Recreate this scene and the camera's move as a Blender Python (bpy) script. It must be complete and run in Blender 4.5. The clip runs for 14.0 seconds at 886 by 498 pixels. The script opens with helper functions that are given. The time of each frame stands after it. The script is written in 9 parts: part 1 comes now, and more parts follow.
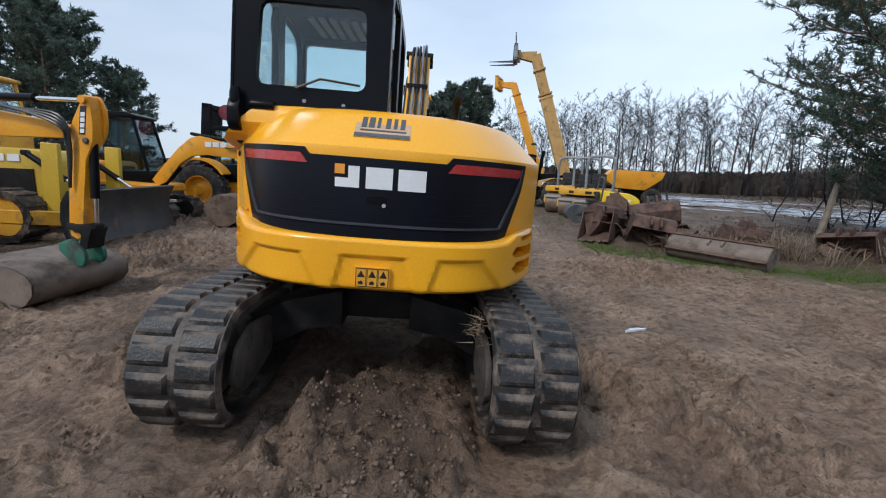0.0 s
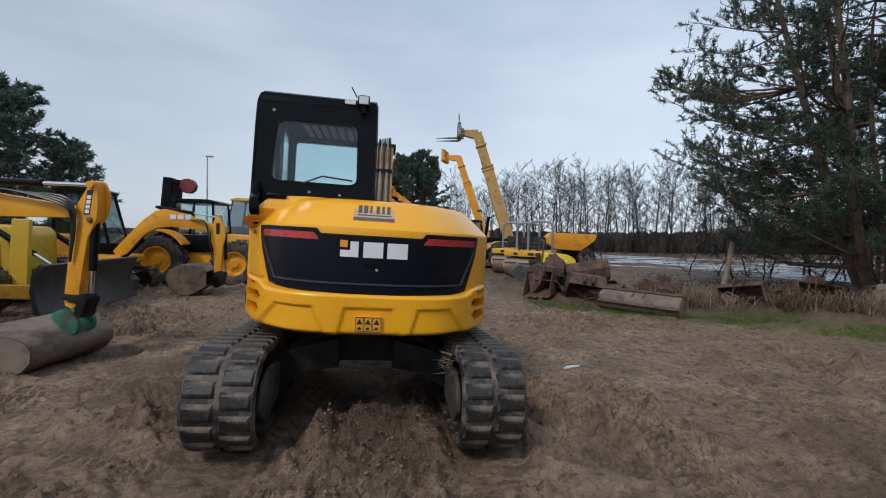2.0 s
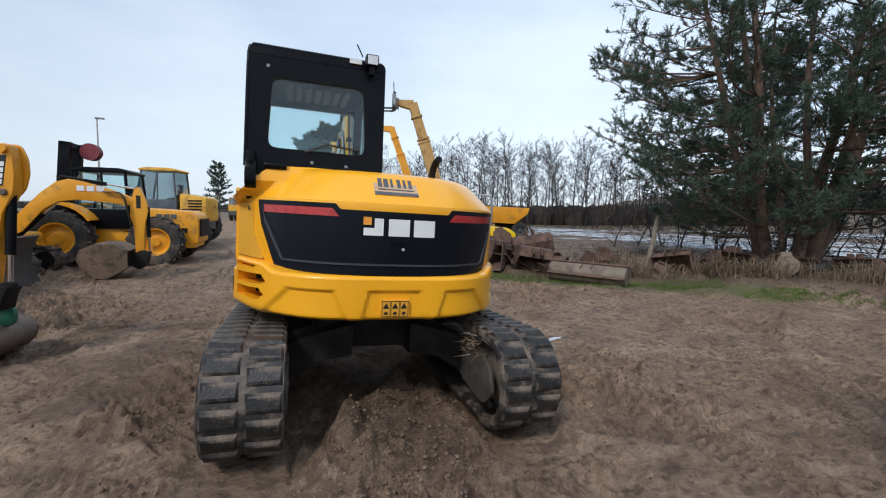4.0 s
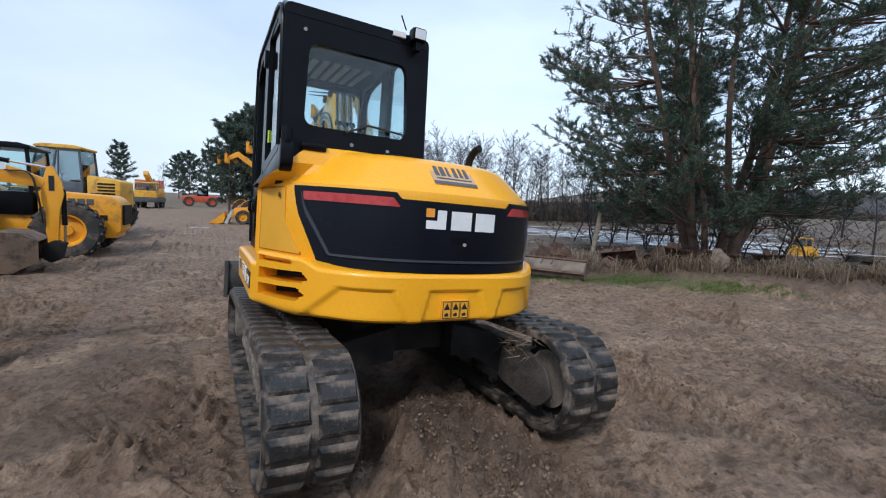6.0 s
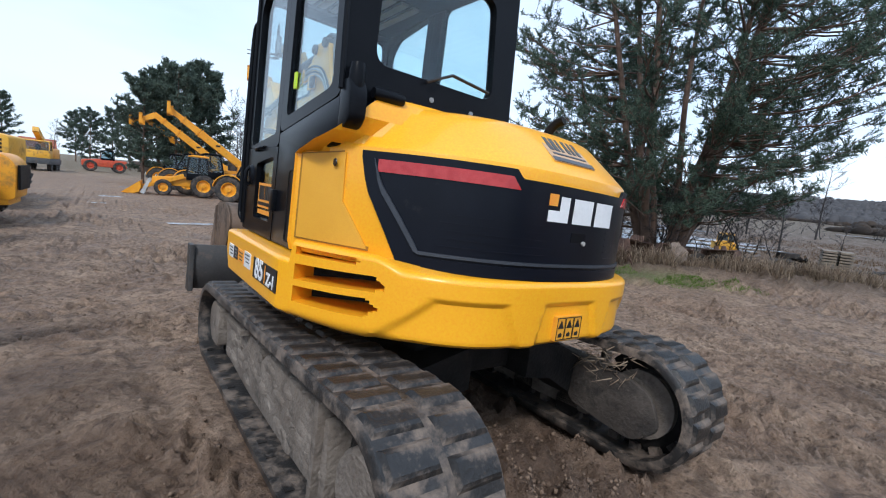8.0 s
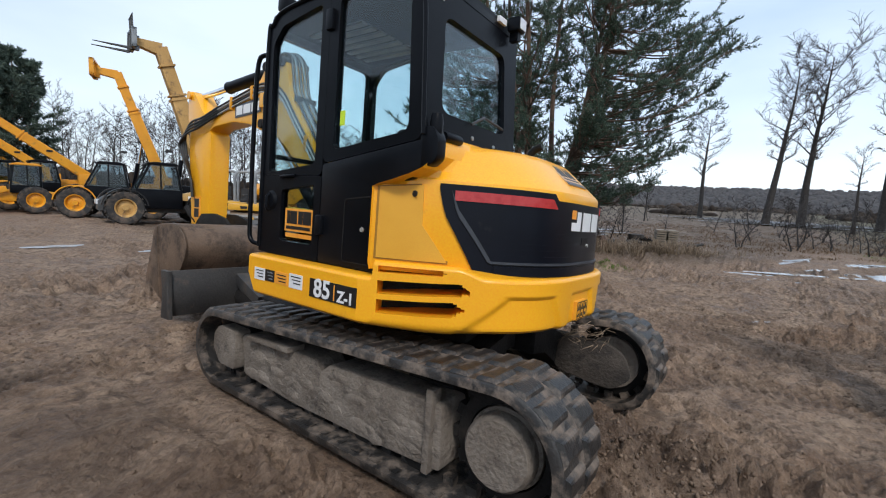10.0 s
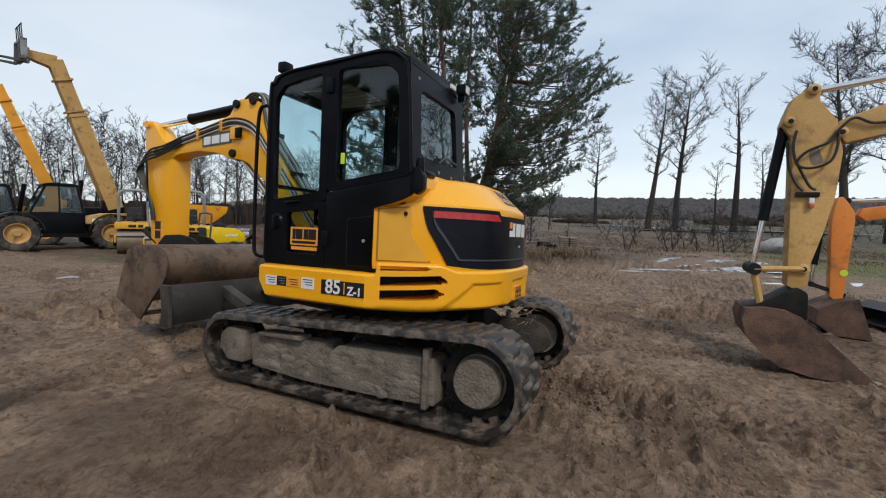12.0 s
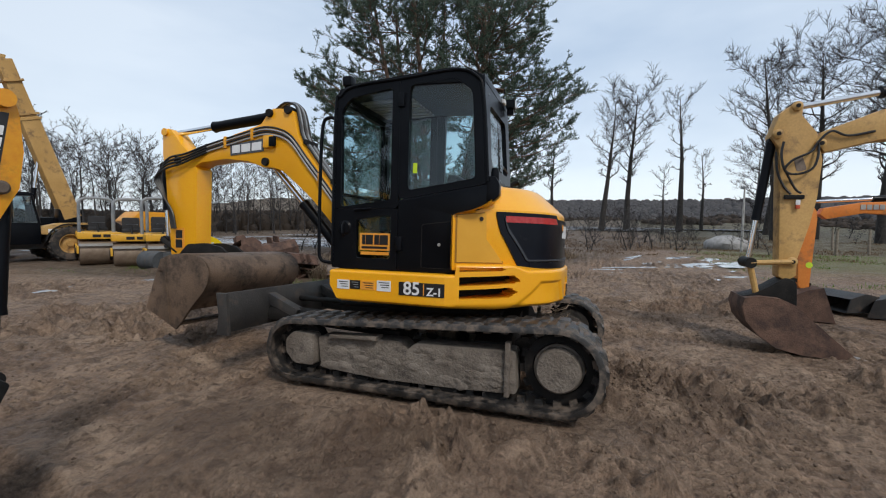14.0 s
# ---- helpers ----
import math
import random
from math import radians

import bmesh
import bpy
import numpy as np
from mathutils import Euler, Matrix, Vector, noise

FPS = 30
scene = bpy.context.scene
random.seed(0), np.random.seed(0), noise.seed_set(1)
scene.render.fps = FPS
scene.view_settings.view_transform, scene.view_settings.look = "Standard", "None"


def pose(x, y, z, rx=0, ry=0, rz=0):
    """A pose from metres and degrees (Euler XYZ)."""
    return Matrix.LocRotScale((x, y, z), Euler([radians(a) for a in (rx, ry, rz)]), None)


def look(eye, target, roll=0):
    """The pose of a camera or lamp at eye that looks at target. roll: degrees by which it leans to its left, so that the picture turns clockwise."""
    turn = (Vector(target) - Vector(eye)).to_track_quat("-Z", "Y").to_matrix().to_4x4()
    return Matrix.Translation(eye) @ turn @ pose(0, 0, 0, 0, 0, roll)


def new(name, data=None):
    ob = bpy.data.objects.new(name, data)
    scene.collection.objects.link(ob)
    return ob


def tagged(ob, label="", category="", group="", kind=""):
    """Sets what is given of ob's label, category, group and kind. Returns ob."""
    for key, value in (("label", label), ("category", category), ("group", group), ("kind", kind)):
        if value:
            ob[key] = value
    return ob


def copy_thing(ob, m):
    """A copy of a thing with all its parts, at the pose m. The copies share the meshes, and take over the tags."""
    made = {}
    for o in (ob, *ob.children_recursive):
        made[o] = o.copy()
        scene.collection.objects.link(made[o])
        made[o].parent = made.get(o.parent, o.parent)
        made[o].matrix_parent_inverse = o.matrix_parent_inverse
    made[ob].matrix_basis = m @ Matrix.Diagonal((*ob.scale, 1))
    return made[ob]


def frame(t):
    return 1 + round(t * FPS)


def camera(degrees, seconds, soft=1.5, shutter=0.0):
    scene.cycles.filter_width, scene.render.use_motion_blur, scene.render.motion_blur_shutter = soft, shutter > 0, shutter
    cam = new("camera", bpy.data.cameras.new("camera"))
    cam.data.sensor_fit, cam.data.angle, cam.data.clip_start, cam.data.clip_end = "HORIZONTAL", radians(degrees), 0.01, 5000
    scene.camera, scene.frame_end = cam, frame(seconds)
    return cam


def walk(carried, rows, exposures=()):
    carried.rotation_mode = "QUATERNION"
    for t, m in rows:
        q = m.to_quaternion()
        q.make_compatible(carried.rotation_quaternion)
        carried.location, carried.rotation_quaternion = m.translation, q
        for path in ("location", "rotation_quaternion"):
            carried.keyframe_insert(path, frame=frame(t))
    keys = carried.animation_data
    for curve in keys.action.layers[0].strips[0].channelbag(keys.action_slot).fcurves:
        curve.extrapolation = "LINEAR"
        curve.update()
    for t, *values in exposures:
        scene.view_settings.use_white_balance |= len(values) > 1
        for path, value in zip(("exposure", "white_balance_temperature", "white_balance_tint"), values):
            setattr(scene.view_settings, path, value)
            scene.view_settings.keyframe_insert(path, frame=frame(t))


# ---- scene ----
cam = camera(90.4, 14.0, soft=1.1)
METRES, EYE, TILT, LEAN, TURN = 7.009, 1.5, -1.5, 1.7, -2.5
ROWS = [
    (0.0, 0.0, 0.0, 0.0, 0.61, -8.66, -4.04),
    (0.5, -0.0006, -0.0425, 0.0049, -0.83, -6.63, -2.98),
    (1.0, -0.004, -0.0716, 0.0067, -2.83, -4.7, -3.21),
    (1.5, -0.0192, -0.0986, 0.0066, -4.61, -1.28, -3.47),
    (2.0, -0.0291, -0.125, 0.0044, -6.07, -0.04, -2.86),
    (2.5, -0.0409, -0.124, 0.0025, -7.84, 0.06, -2.54),
    (3.0, -0.0712, -0.1058, 0.0005, -10.39, -0.2, -2.7),
    (3.5, -0.0993, -0.0946, 0.0066, -15.14, -2.25, -2.48),
    (3.7, -0.1129, -0.0881, 0.0054, -15.58, -2.76, -2.46),
    (5.8, -0.2261, -0.0039, -0.0023, -25.41, -3.32, -3.4),
    (6.0, -0.2384, 0.0019, -0.003, -26.1, -3.42, -3.58),
    (6.5, -0.2595, 0.0394, -0.0085, -27.55, -4.47, -4.77),
    (7.0, -0.2709, 0.0764, -0.0086, -29.33, -5.57, -5.26),
    (7.2, -0.276, 0.0916, -0.0103, -30.41, -5.73, -5.25),
    (9.3, -0.381, 0.2136, -0.0077, -46.42, -4.34, -5.36),
    (9.5, -0.402, 0.2128, -0.0046, -48.68, -4.66, -4.42),
    (10.0, -0.4422, 0.1985, -0.0043, -51.53, -3.95, -3.11),
    (10.5, -0.4819, 0.1843, -0.0052, -55.51, -3.22, -3.0),
    (11.0, -0.5286, 0.1839, -0.0074, -58.94, -2.01, -2.42),
    (11.5, -0.5646, 0.1774, -0.0072, -60.85, -1.78, -1.73),
    (12.0, -0.5926, 0.1715, -0.0096, -62.63, -1.7, -1.17),
    (12.5, -0.6209, 0.1876, -0.0116, -64.4, -1.56, -1.08),
    (13.0, -0.6523, 0.2134, -0.0135, -65.67, -1.16, -0.59),
    (13.5, -0.671, 0.2442, -0.0143, -66.74, -1.09, -0.22),
    (14.0, -0.6852, 0.2765, -0.0113, -68.49, -1.15, -0.03),
]
walk(cam, [(t, pose(0, 0, EYE, TILT, LEAN, TURN) @ pose(METRES * x, METRES * y, METRES * z, 90 + pitch, roll, yaw)) for t, x, y, z, yaw, pitch, roll in ROWS],
     exposures=[(0.0, 0.42, 6200, 10), (1.5, 0.12, 6350, 10), (3.0, 0.16, 6700, 10), (3.6, 0.46, 6550, 10), (6.0, 0.52, 6100, 10), (6.5, 0.74, 6000, 10), (7.0, 0.78, 6000, 10), (9.5, 0.68, 6250, 10), (10.5, 0.38, 6600, 10), (11.5, 0.26, 6850, 10), (12.5, 0.24, 6900, 10), (14.0, 0.24, 6700, 10)])

# ---- world and light: a pale overcast winter sky ----
world = bpy.data.worlds.new("overcast_sky")
scene.world = world
world.use_nodes = True
wt = world.node_tree
wt.nodes.clear()
w_out = wt.nodes.new("ShaderNodeOutputWorld")
w_bg = wt.nodes.new("ShaderNodeBackground")
w_sky = wt.nodes.new("ShaderNodeTexSky")
w_sky.sky_type = "NISHITA"
w_sky.sun_disc = False
w_sky.sun_elevation, w_sky.sun_rotation = radians(47), radians(225)
w_coord = wt.nodes.new("ShaderNodeTexCoord")
w_map = wt.nodes.new("ShaderNodeMapping")
w_map.inputs["Scale"].default_value = (1.0, 1.0, 3.2)
w_noise = wt.nodes.new("ShaderNodeTexNoise")
w_noise.inputs["Scale"].default_value = 1.5
w_noise.inputs["Detail"].default_value = 5
w_noise.inputs["Roughness"].default_value = 0.5
w_ramp = wt.nodes.new("ShaderNodeValToRGB")
w_ramp.color_ramp.elements[0].position, w_ramp.color_ramp.elements[0].color = 0.30, (0.44, 0.57, 0.75, 1)
w_ramp.color_ramp.elements[1].position, w_ramp.color_ramp.elements[1].color = 0.66, (0.76, 0.87, 1.0, 1)
w_sep = wt.nodes.new("ShaderNodeSeparateXYZ")
w_hor = wt.nodes.new("ShaderNodeMapRange")
w_hor.inputs["From Min"].default_value, w_hor.inputs["From Max"].default_value = 0.0, 0.42
w_hor.inputs["To Min"].default_value, w_hor.inputs["To Max"].default_value = 1.0, 0.0
w_mix = wt.nodes.new("ShaderNodeMix")
w_mix.data_type = "RGBA"
w_mix.inputs["B"].default_value = (0.80, 0.88, 0.97, 1)
w_half = wt.nodes.new("ShaderNodeMath")
w_half.operation = "MULTIPLY"
w_half.inputs[1].default_value = 0.55
w_add = wt.nodes.new("ShaderNodeMix")
w_add.data_type, w_add.blend_type = "RGBA", "ADD"
w_add.inputs["Factor"].default_value = 0.035
for a, b in ((w_coord.outputs["Generated"], w_map.inputs["Vector"]), (w_map.outputs["Vector"], w_noise.inputs["Vector"]),
             (w_noise.outputs["Fac"], w_ramp.inputs["Fac"]), (w_coord.outputs["Generated"], w_sep.inputs["Vector"]),
             (w_sep.outputs["Z"], w_hor.inputs["Value"]), (w_hor.outputs["Result"], w_half.inputs[0]),
             (w_half.outputs["Value"], w_mix.inputs["Factor"]), (w_ramp.outputs["Color"], w_mix.inputs["A"]),
             (w_mix.outputs["Result"], w_add.inputs["A"]), (w_sky.outputs["Color"], w_add.inputs["B"]),
             (w_add.outputs["Result"], w_bg.inputs["Color"]), (w_bg.outputs["Background"], w_out.inputs["Surface"])):
    wt.links.new(a, b)
w_side = wt.nodes.new("ShaderNodeMapRange")
w_side.inputs["From Min"].default_value, w_side.inputs["From Max"].default_value = -0.6, 1.0
w_side.inputs["To Min"].default_value, w_side.inputs["To Max"].default_value = 0.57, 0.78
wt.links.new(w_sep.outputs["X"], w_side.inputs["Value"])
wt.links.new(w_side.outputs["Result"], w_bg.inputs["Strength"])
sun_data = bpy.data.lights.new("sun", "SUN")
sun_data.energy, sun_data.angle, sun_data.color = 1.5, radians(12), (1.0, 0.96, 0.9)
sun_ob = new("sun", sun_data)
sun_ob.matrix_world = look((-14, -10, 21), (0, 4, 0))


# ---- materials ----
def surface(name, c1, c2, rough=0.6, metal=0.0, scale=4.0, fine=60.0, bump=0.1, dirt=None, dirt_at=0.6, dirt_scale=2.5, spec=0.5, coat=0.0, by_object=False, rough2=None):
    """A procedural surface: two tones by a broad noise, grain by a fine one, stains with a shape of their own."""
    m = bpy.data.materials.new(name)
    m.use_nodes = True
    nt = m.node_tree
    b = nt.nodes["Principled BSDF"]
    co = nt.nodes.new("ShaderNodeTexCoord")
    n1 = nt.nodes.new("ShaderNodeTexNoise")
    n1.inputs["Scale"].default_value, n1.inputs["Detail"].default_value = scale, 6
    n2 = nt.nodes.new("ShaderNodeTexNoise")
    n2.inputs["Scale"].default_value, n2.inputs["Detail"].default_value = fine, 4
    nt.links.new(co.outputs["Object"], n1.inputs["Vector"])
    nt.links.new(co.outputs["Object"], n2.inputs["Vector"])
    r1 = nt.nodes.new("ShaderNodeMapRange")
    r1.inputs["From Min"].default_value, r1.inputs["From Max"].default_value = 0.35, 0.65
    nt.links.new(n1.outputs["Fac"], r1.inputs["Value"])
    mx = nt.nodes.new("ShaderNodeMix")
    mx.data_type = "RGBA"
    mx.inputs["A"].default_value, mx.inputs["B"].default_value = (*c1, 1), (*c2, 1)
    nt.links.new(r1.outputs["Result"], mx.inputs["Factor"])
    col = mx.outputs["Result"]
    gr = nt.nodes.new("ShaderNodeMix")
    gr.data_type, gr.blend_type = "RGBA", "OVERLAY"
    gr.inputs["Factor"].default_value = 0.25
    nt.links.new(col, gr.inputs["A"])
    nt.links.new(n2.outputs["Fac"], gr.inputs["B"])
    col = gr.outputs["Result"]
    if by_object:
        inf = nt.nodes.new("ShaderNodeObjectInfo")
        rr = nt.nodes.new("ShaderNodeMapRange")
        rr.inputs["To Min"].default_value, rr.inputs["To Max"].default_value = 0.7, 1.2
        nt.links.new(inf.outputs["Random"], rr.inputs["Value"])
        hs = nt.nodes.new("ShaderNodeHueSaturation")
        nt.links.new(rr.outputs["Result"], hs.inputs["Value"])
        nt.links.new(col, hs.inputs["Color"])
        col = hs.outputs["Color"]
    if dirt:
        n3 = nt.nodes.new("ShaderNodeTexNoise")
        n3.inputs["Scale"].default_value, n3.inputs["Detail"].default_value, n3.inputs["Roughness"].default_value = dirt_scale, 9, 0.68
        nt.links.new(co.outputs["Object"], n3.inputs["Vector"])
        r3 = nt.nodes.new("ShaderNodeMapRange")
        r3.inputs["From Min"].default_value, r3.inputs["From Max"].default_value = dirt_at - 0.06, dirt_at + 0.1
        nt.links.new(n3.outputs["Fac"], r3.inputs["Value"])
        md = nt.nodes.new("ShaderNodeMix")
        md.data_type = "RGBA"
        md.inputs["B"].default_value = (*dirt, 1)
        nt.links.new(r3.outputs["Result"], md.inputs["Factor"])
        nt.links.new(col, md.inputs["A"])
        col = md.outputs["Result"]
        rg = nt.nodes.new("ShaderNodeMapRange")
        rg.inputs["To Min"].default_value, rg.inputs["To Max"].default_value = rough, rough2 if rough2 is not None else 0.85
        nt.links.new(r3.outputs["Result"], rg.inputs["Value"])
        nt.links.new(rg.outputs["Result"], b.inputs["Roughness"])
    else:
        b.inputs["Roughness"].default_value = rough
    nt.links.new(col, b.inputs["Base Color"])
    b.inputs["Metallic"].default_value = metal
    b.inputs["Specular IOR Level"].default_value = spec
    b.inputs["Coat Weight"].default_value = coat
    if bump:
        bp = nt.nodes.new("ShaderNodeBump")
        bp.inputs["Strength"].default_value, bp.inputs["Distance"].default_value = bump, 0.02
        nt.links.new(n2.outputs["Fac"], bp.inputs["Height"])
        nt.links.new(bp.outputs["Normal"], b.inputs["Normal"])
    return m


def glass(name, tint, rough=0.02):
    m = bpy.data.materials.new(name)
    m.use_nodes = True
    nt = m.node_tree
    b = nt.nodes["Principled BSDF"]
    tr = nt.nodes.new("ShaderNodeBsdfTransparent")
    tr.inputs["Color"].default_value = (*tint, 1)
    gl = nt.nodes.new("ShaderNodeBsdfGlossy")
    gl.inputs["Roughness"].default_value = rough
    lw = nt.nodes.new("ShaderNodeLayerWeight")
    lw.inputs["Blend"].default_value = 0.5
    pw = nt.nodes.new("ShaderNodeMath")
    pw.operation, pw.inputs[1].default_value = "POWER", 3.5
    fr = nt.nodes.new("ShaderNodeMapRange")
    fr.inputs["To Min"].default_value, fr.inputs["To Max"].default_value = 0.045, 0.8
    nt.links.new(lw.outputs["Facing"], pw.inputs[0])
    nt.links.new(pw.outputs["Value"], fr.inputs["Value"])
    mx = nt.nodes.new("ShaderNodeMixShader")
    nt.nodes.remove(b)
    nt.links.new(fr.outputs["Result"], mx.inputs["Fac"])
    nt.links.new(tr.outputs["BSDF"], mx.inputs[1])
    nt.links.new(gl.outputs["BSDF"], mx.inputs[2])
    nt.links.new(mx.outputs["Shader"], nt.nodes["Material Output"].inputs["Surface"])
    return m


YELLOW = surface("excavator_yellow_paint", (0.88, 0.395, 0.012), (0.92, 0.43, 0.015), 0.30, scale=1.2, fine=90, bump=0.012, coat=0.25, dirt=(0.45, 0.24, 0.05), dirt_at=0.72, dirt_scale=3.0)
YELLOW_OLD = surface("worn_yellow_paint", (0.66, 0.33, 0.02), (0.74, 0.40, 0.04), 0.5, scale=1.5, fine=40, bump=0.04, dirt=(0.24, 0.14, 0.06), dirt_at=0.60, dirt_scale=2.2)
ORANGE = surface("orange_yellow_paint", (0.72, 0.29, 0.012), (0.80, 0.36, 0.02), 0.42, scale=1.5, fine=50, bump=0.03, dirt=(0.25, 0.14, 0.05), dirt_at=0.62)
MUSTARD = surface("faded_mustard_paint", (0.46, 0.27, 0.085), (0.56, 0.34, 0.12), 0.55, scale=1.4, fine=40, bump=0.05, dirt=(0.16, 0.10, 0.06), dirt_at=0.60, dirt_scale=3.5)
LEMON = surface("lemon_yellow_paint", (0.56, 0.36, 0.035), (0.64, 0.43, 0.05), 0.4, scale=1.5, fine=50, bump=0.03, dirt=(0.28, 0.2, 0.07), dirt_at=0.63)
CASE_ORANGE = surface("orange_paint", (0.70, 0.20, 0.03), (0.76, 0.26, 0.05), 0.5, scale=1.4, fine=40, bump=0.04, dirt=(0.2, 0.1, 0.06), dirt_at=0.60)
RED_PAINT = surface("red_machine_paint", (0.50, 0.06, 0.03), (0.58, 0.10, 0.04), 0.5, dirt=(0.2, 0.08, 0.05), dirt_at=0.62)
BLACK = surface("satin_black_paint", (0.0035, 0.0042, 0.006), (0.006, 0.007, 0.0095), 0.30, scale=3, fine=110, bump=0.02, spec=0.12, dirt=(0.022, 0.021, 0.020), dirt_at=0.70)
PANEL_BLACK = surface("dark_blue_black_plastic", (0.003, 0.0045, 0.009), (0.005, 0.007, 0.013), 0.28, scale=3, fine=140, bump=0.03, spec=0.22, dirt=(0.035, 0.034, 0.035), dirt_at=0.72)
RUBBER = surface("muddy_rubber", (0.014, 0.0135, 0.0135), (0.026, 0.024, 0.023), 0.45, scale=8, fine=70, bump=0.25, dirt=(0.17, 0.132, 0.104), dirt_at=0.525, dirt_scale=7, by_object=True)
TYRE = surface("tyre_rubber", (0.020, 0.020, 0.021), (0.035, 0.034, 0.033), 0.75, scale=6, fine=60, bump=0.2, dirt=(0.12, 0.09, 0.07), dirt_at=0.54, dirt_scale=4)
MUDDY_STEEL = surface("mud_caked_steel", (0.13, 0.106, 0.086), (0.20, 0.170, 0.142), 0.8, scale=5, fine=45, bump=0.6, dirt=(0.075, 0.062, 0.052), dirt_at=0.58, dirt_scale=9)
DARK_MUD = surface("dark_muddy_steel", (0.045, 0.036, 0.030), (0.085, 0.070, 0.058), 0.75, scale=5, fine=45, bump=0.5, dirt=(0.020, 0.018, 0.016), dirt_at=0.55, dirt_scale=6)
GRIME = surface("oily_dark_steel", (0.010, 0.010, 0.010), (0.022, 0.020, 0.019), 0.6, scale=6, fine=60, bump=0.25, dirt=(0.05, 0.040, 0.033), dirt_at=0.66, dirt_scale=5, spec=0.15)
RUST = surface("rusty_steel", (0.085, 0.046, 0.033), (0.145, 0.082, 0.057), 0.8, scale=5, fine=50, bump=0.35, dirt=(0.05, 0.03, 0.025), dirt_at=0.52, dirt_scale=4)
BUCKET_STEEL = surface("scuffed_brown_bucket_steel", (0.11, 0.075, 0.052), (0.19, 0.125, 0.085), 0.62, metal=0.15, scale=3, fine=45, bump=0.25, dirt=(0.045, 0.034, 0.028), dirt_at=0.55, dirt_scale=4)
BLADE_STEEL = surface("dark_grey_blade_steel", (0.028, 0.027, 0.028), (0.055, 0.052, 0.05), 0.55, metal=0.1, scale=3, fine=50, bump=0.2, dirt=(0.12, 0.09, 0.07), dirt_at=0.60, dirt_scale=4)
CHROME = surface("chrome_rod", (0.75, 0.76, 0.78), (0.85, 0.86, 0.88), 0.12, metal=1.0, bump=0.0)
GREY_METAL = surface("grey_painted_metal", (0.20, 0.22, 0.24), (0.28, 0.30, 0.32), 0.5, metal=0.2, dirt=(0.12, 0.09, 0.07), dirt_at=0.62)
DARK_GREY = surface("dark_grey_plastic", (0.05, 0.055, 0.06), (0.08, 0.085, 0.09), 0.6, dirt=(0.12, 0.09, 0.07), dirt_at=0.62)
WHITE = surface("white_vinyl", (0.78, 0.79, 0.80), (0.72, 0.73, 0.74), 0.4, bump=0.0)
PALE_STEEL = surface("worn_pale_steel", (0.35, 0.34, 0.33), (0.48, 0.47, 0.45), 0.5, metal=0.3)
BROWN_STICKER = surface("faded_tan_vinyl", (0.50, 0.33, 0.20), (0.56, 0.38, 0.24), 0.5, bump=0.0)
SLATE = surface("slate_grey_vinyl", (0.06, 0.07, 0.085), (0.09, 0.10, 0.115), 0.5, bump=0.0)
ORANGE_STICKER = surface("orange_vinyl", (0.80, 0.30, 0.03), (0.84, 0.36, 0.05), 0.45, bump=0.0)
INK = surface("black_vinyl", (0.010, 0.010, 0.011), (0.014, 0.014, 0.015), 0.4, bump=0.0)
RED_REFLECTOR = surface("red_reflector", (0.38, 0.016, 0.018), (0.46, 0.03, 0.03), 0.25, scale=20, fine=300, bump=0.1, coat=0.6)
GREEN_HITCH = surface("green_hitch_paint", (0.02, 0.12, 0.08), (0.03, 0.18, 0.11), 0.55, dirt=(0.05, 0.045, 0.04), dirt_at=0.56)
HIVIS = surface("lime_sticker", (0.55, 0.75, 0.03), (0.6, 0.8, 0.05), 0.5, bump=0.0)
SEAT_CLOTH = surface("dark_seat_cloth", (0.02, 0.02, 0.022), (0.035, 0.035, 0.037), 0.9, fine=200, bump=0.2)
LAMP_GLASS = surface("lamp_lens", (0.55, 0.57, 0.6), (0.7, 0.72, 0.75), 0.1, coat=0.8, bump=0.0)
GLASS = glass("tinted_cab_glass", (0.85, 0.93, 0.94))
GLASS_DARK = glass("dark_cab_glass", (0.72, 0.78, 0.80))
BARK = surface("bare_tree_bark", (0.024, 0.021, 0.019), (0.046, 0.040, 0.036), 0.9, scale=6, fine=30, bump=0.5)
BARK_FAR = surface("grey_twigs", (0.028, 0.025, 0.025), (0.050, 0.045, 0.044), 0.9, scale=3, fine=20, bump=0.0)
PINE_BARK = surface("pine_bark", (0.10, 0.065, 0.048), (0.17, 0.11, 0.08), 0.9, scale=5, fine=30, bump=0.6)
CONCRETE = surface("grey_boulder_stone", (0.26, 0.25, 0.24), (0.36, 0.35, 0.34), 0.85, scale=4, fine=30, bump=0.4)
WOOD = surface("weathered_grey_wood", (0.16, 0.13, 0.10), (0.26, 0.22, 0.17), 0.85, scale=6, fine=60, bump=0.3)
ROOF_RED = surface("red_roof_tiles", (0.28, 0.08, 0.05), (0.36, 0.12, 0.07), 0.8)
PLASTER = surface("pale_render_wall", (0.55, 0.52, 0.47), (0.62, 0.60, 0.55), 0.85)
ICE = surface("wet_ice", (0.50, 0.54, 0.60), (0.68, 0.72, 0.77), 0.16, scale=1.5, fine=20, bump=0.05, dirt=(0.16, 0.13, 0.11), dirt_at=0.56, dirt_scale=0.8, rough2=0.1)


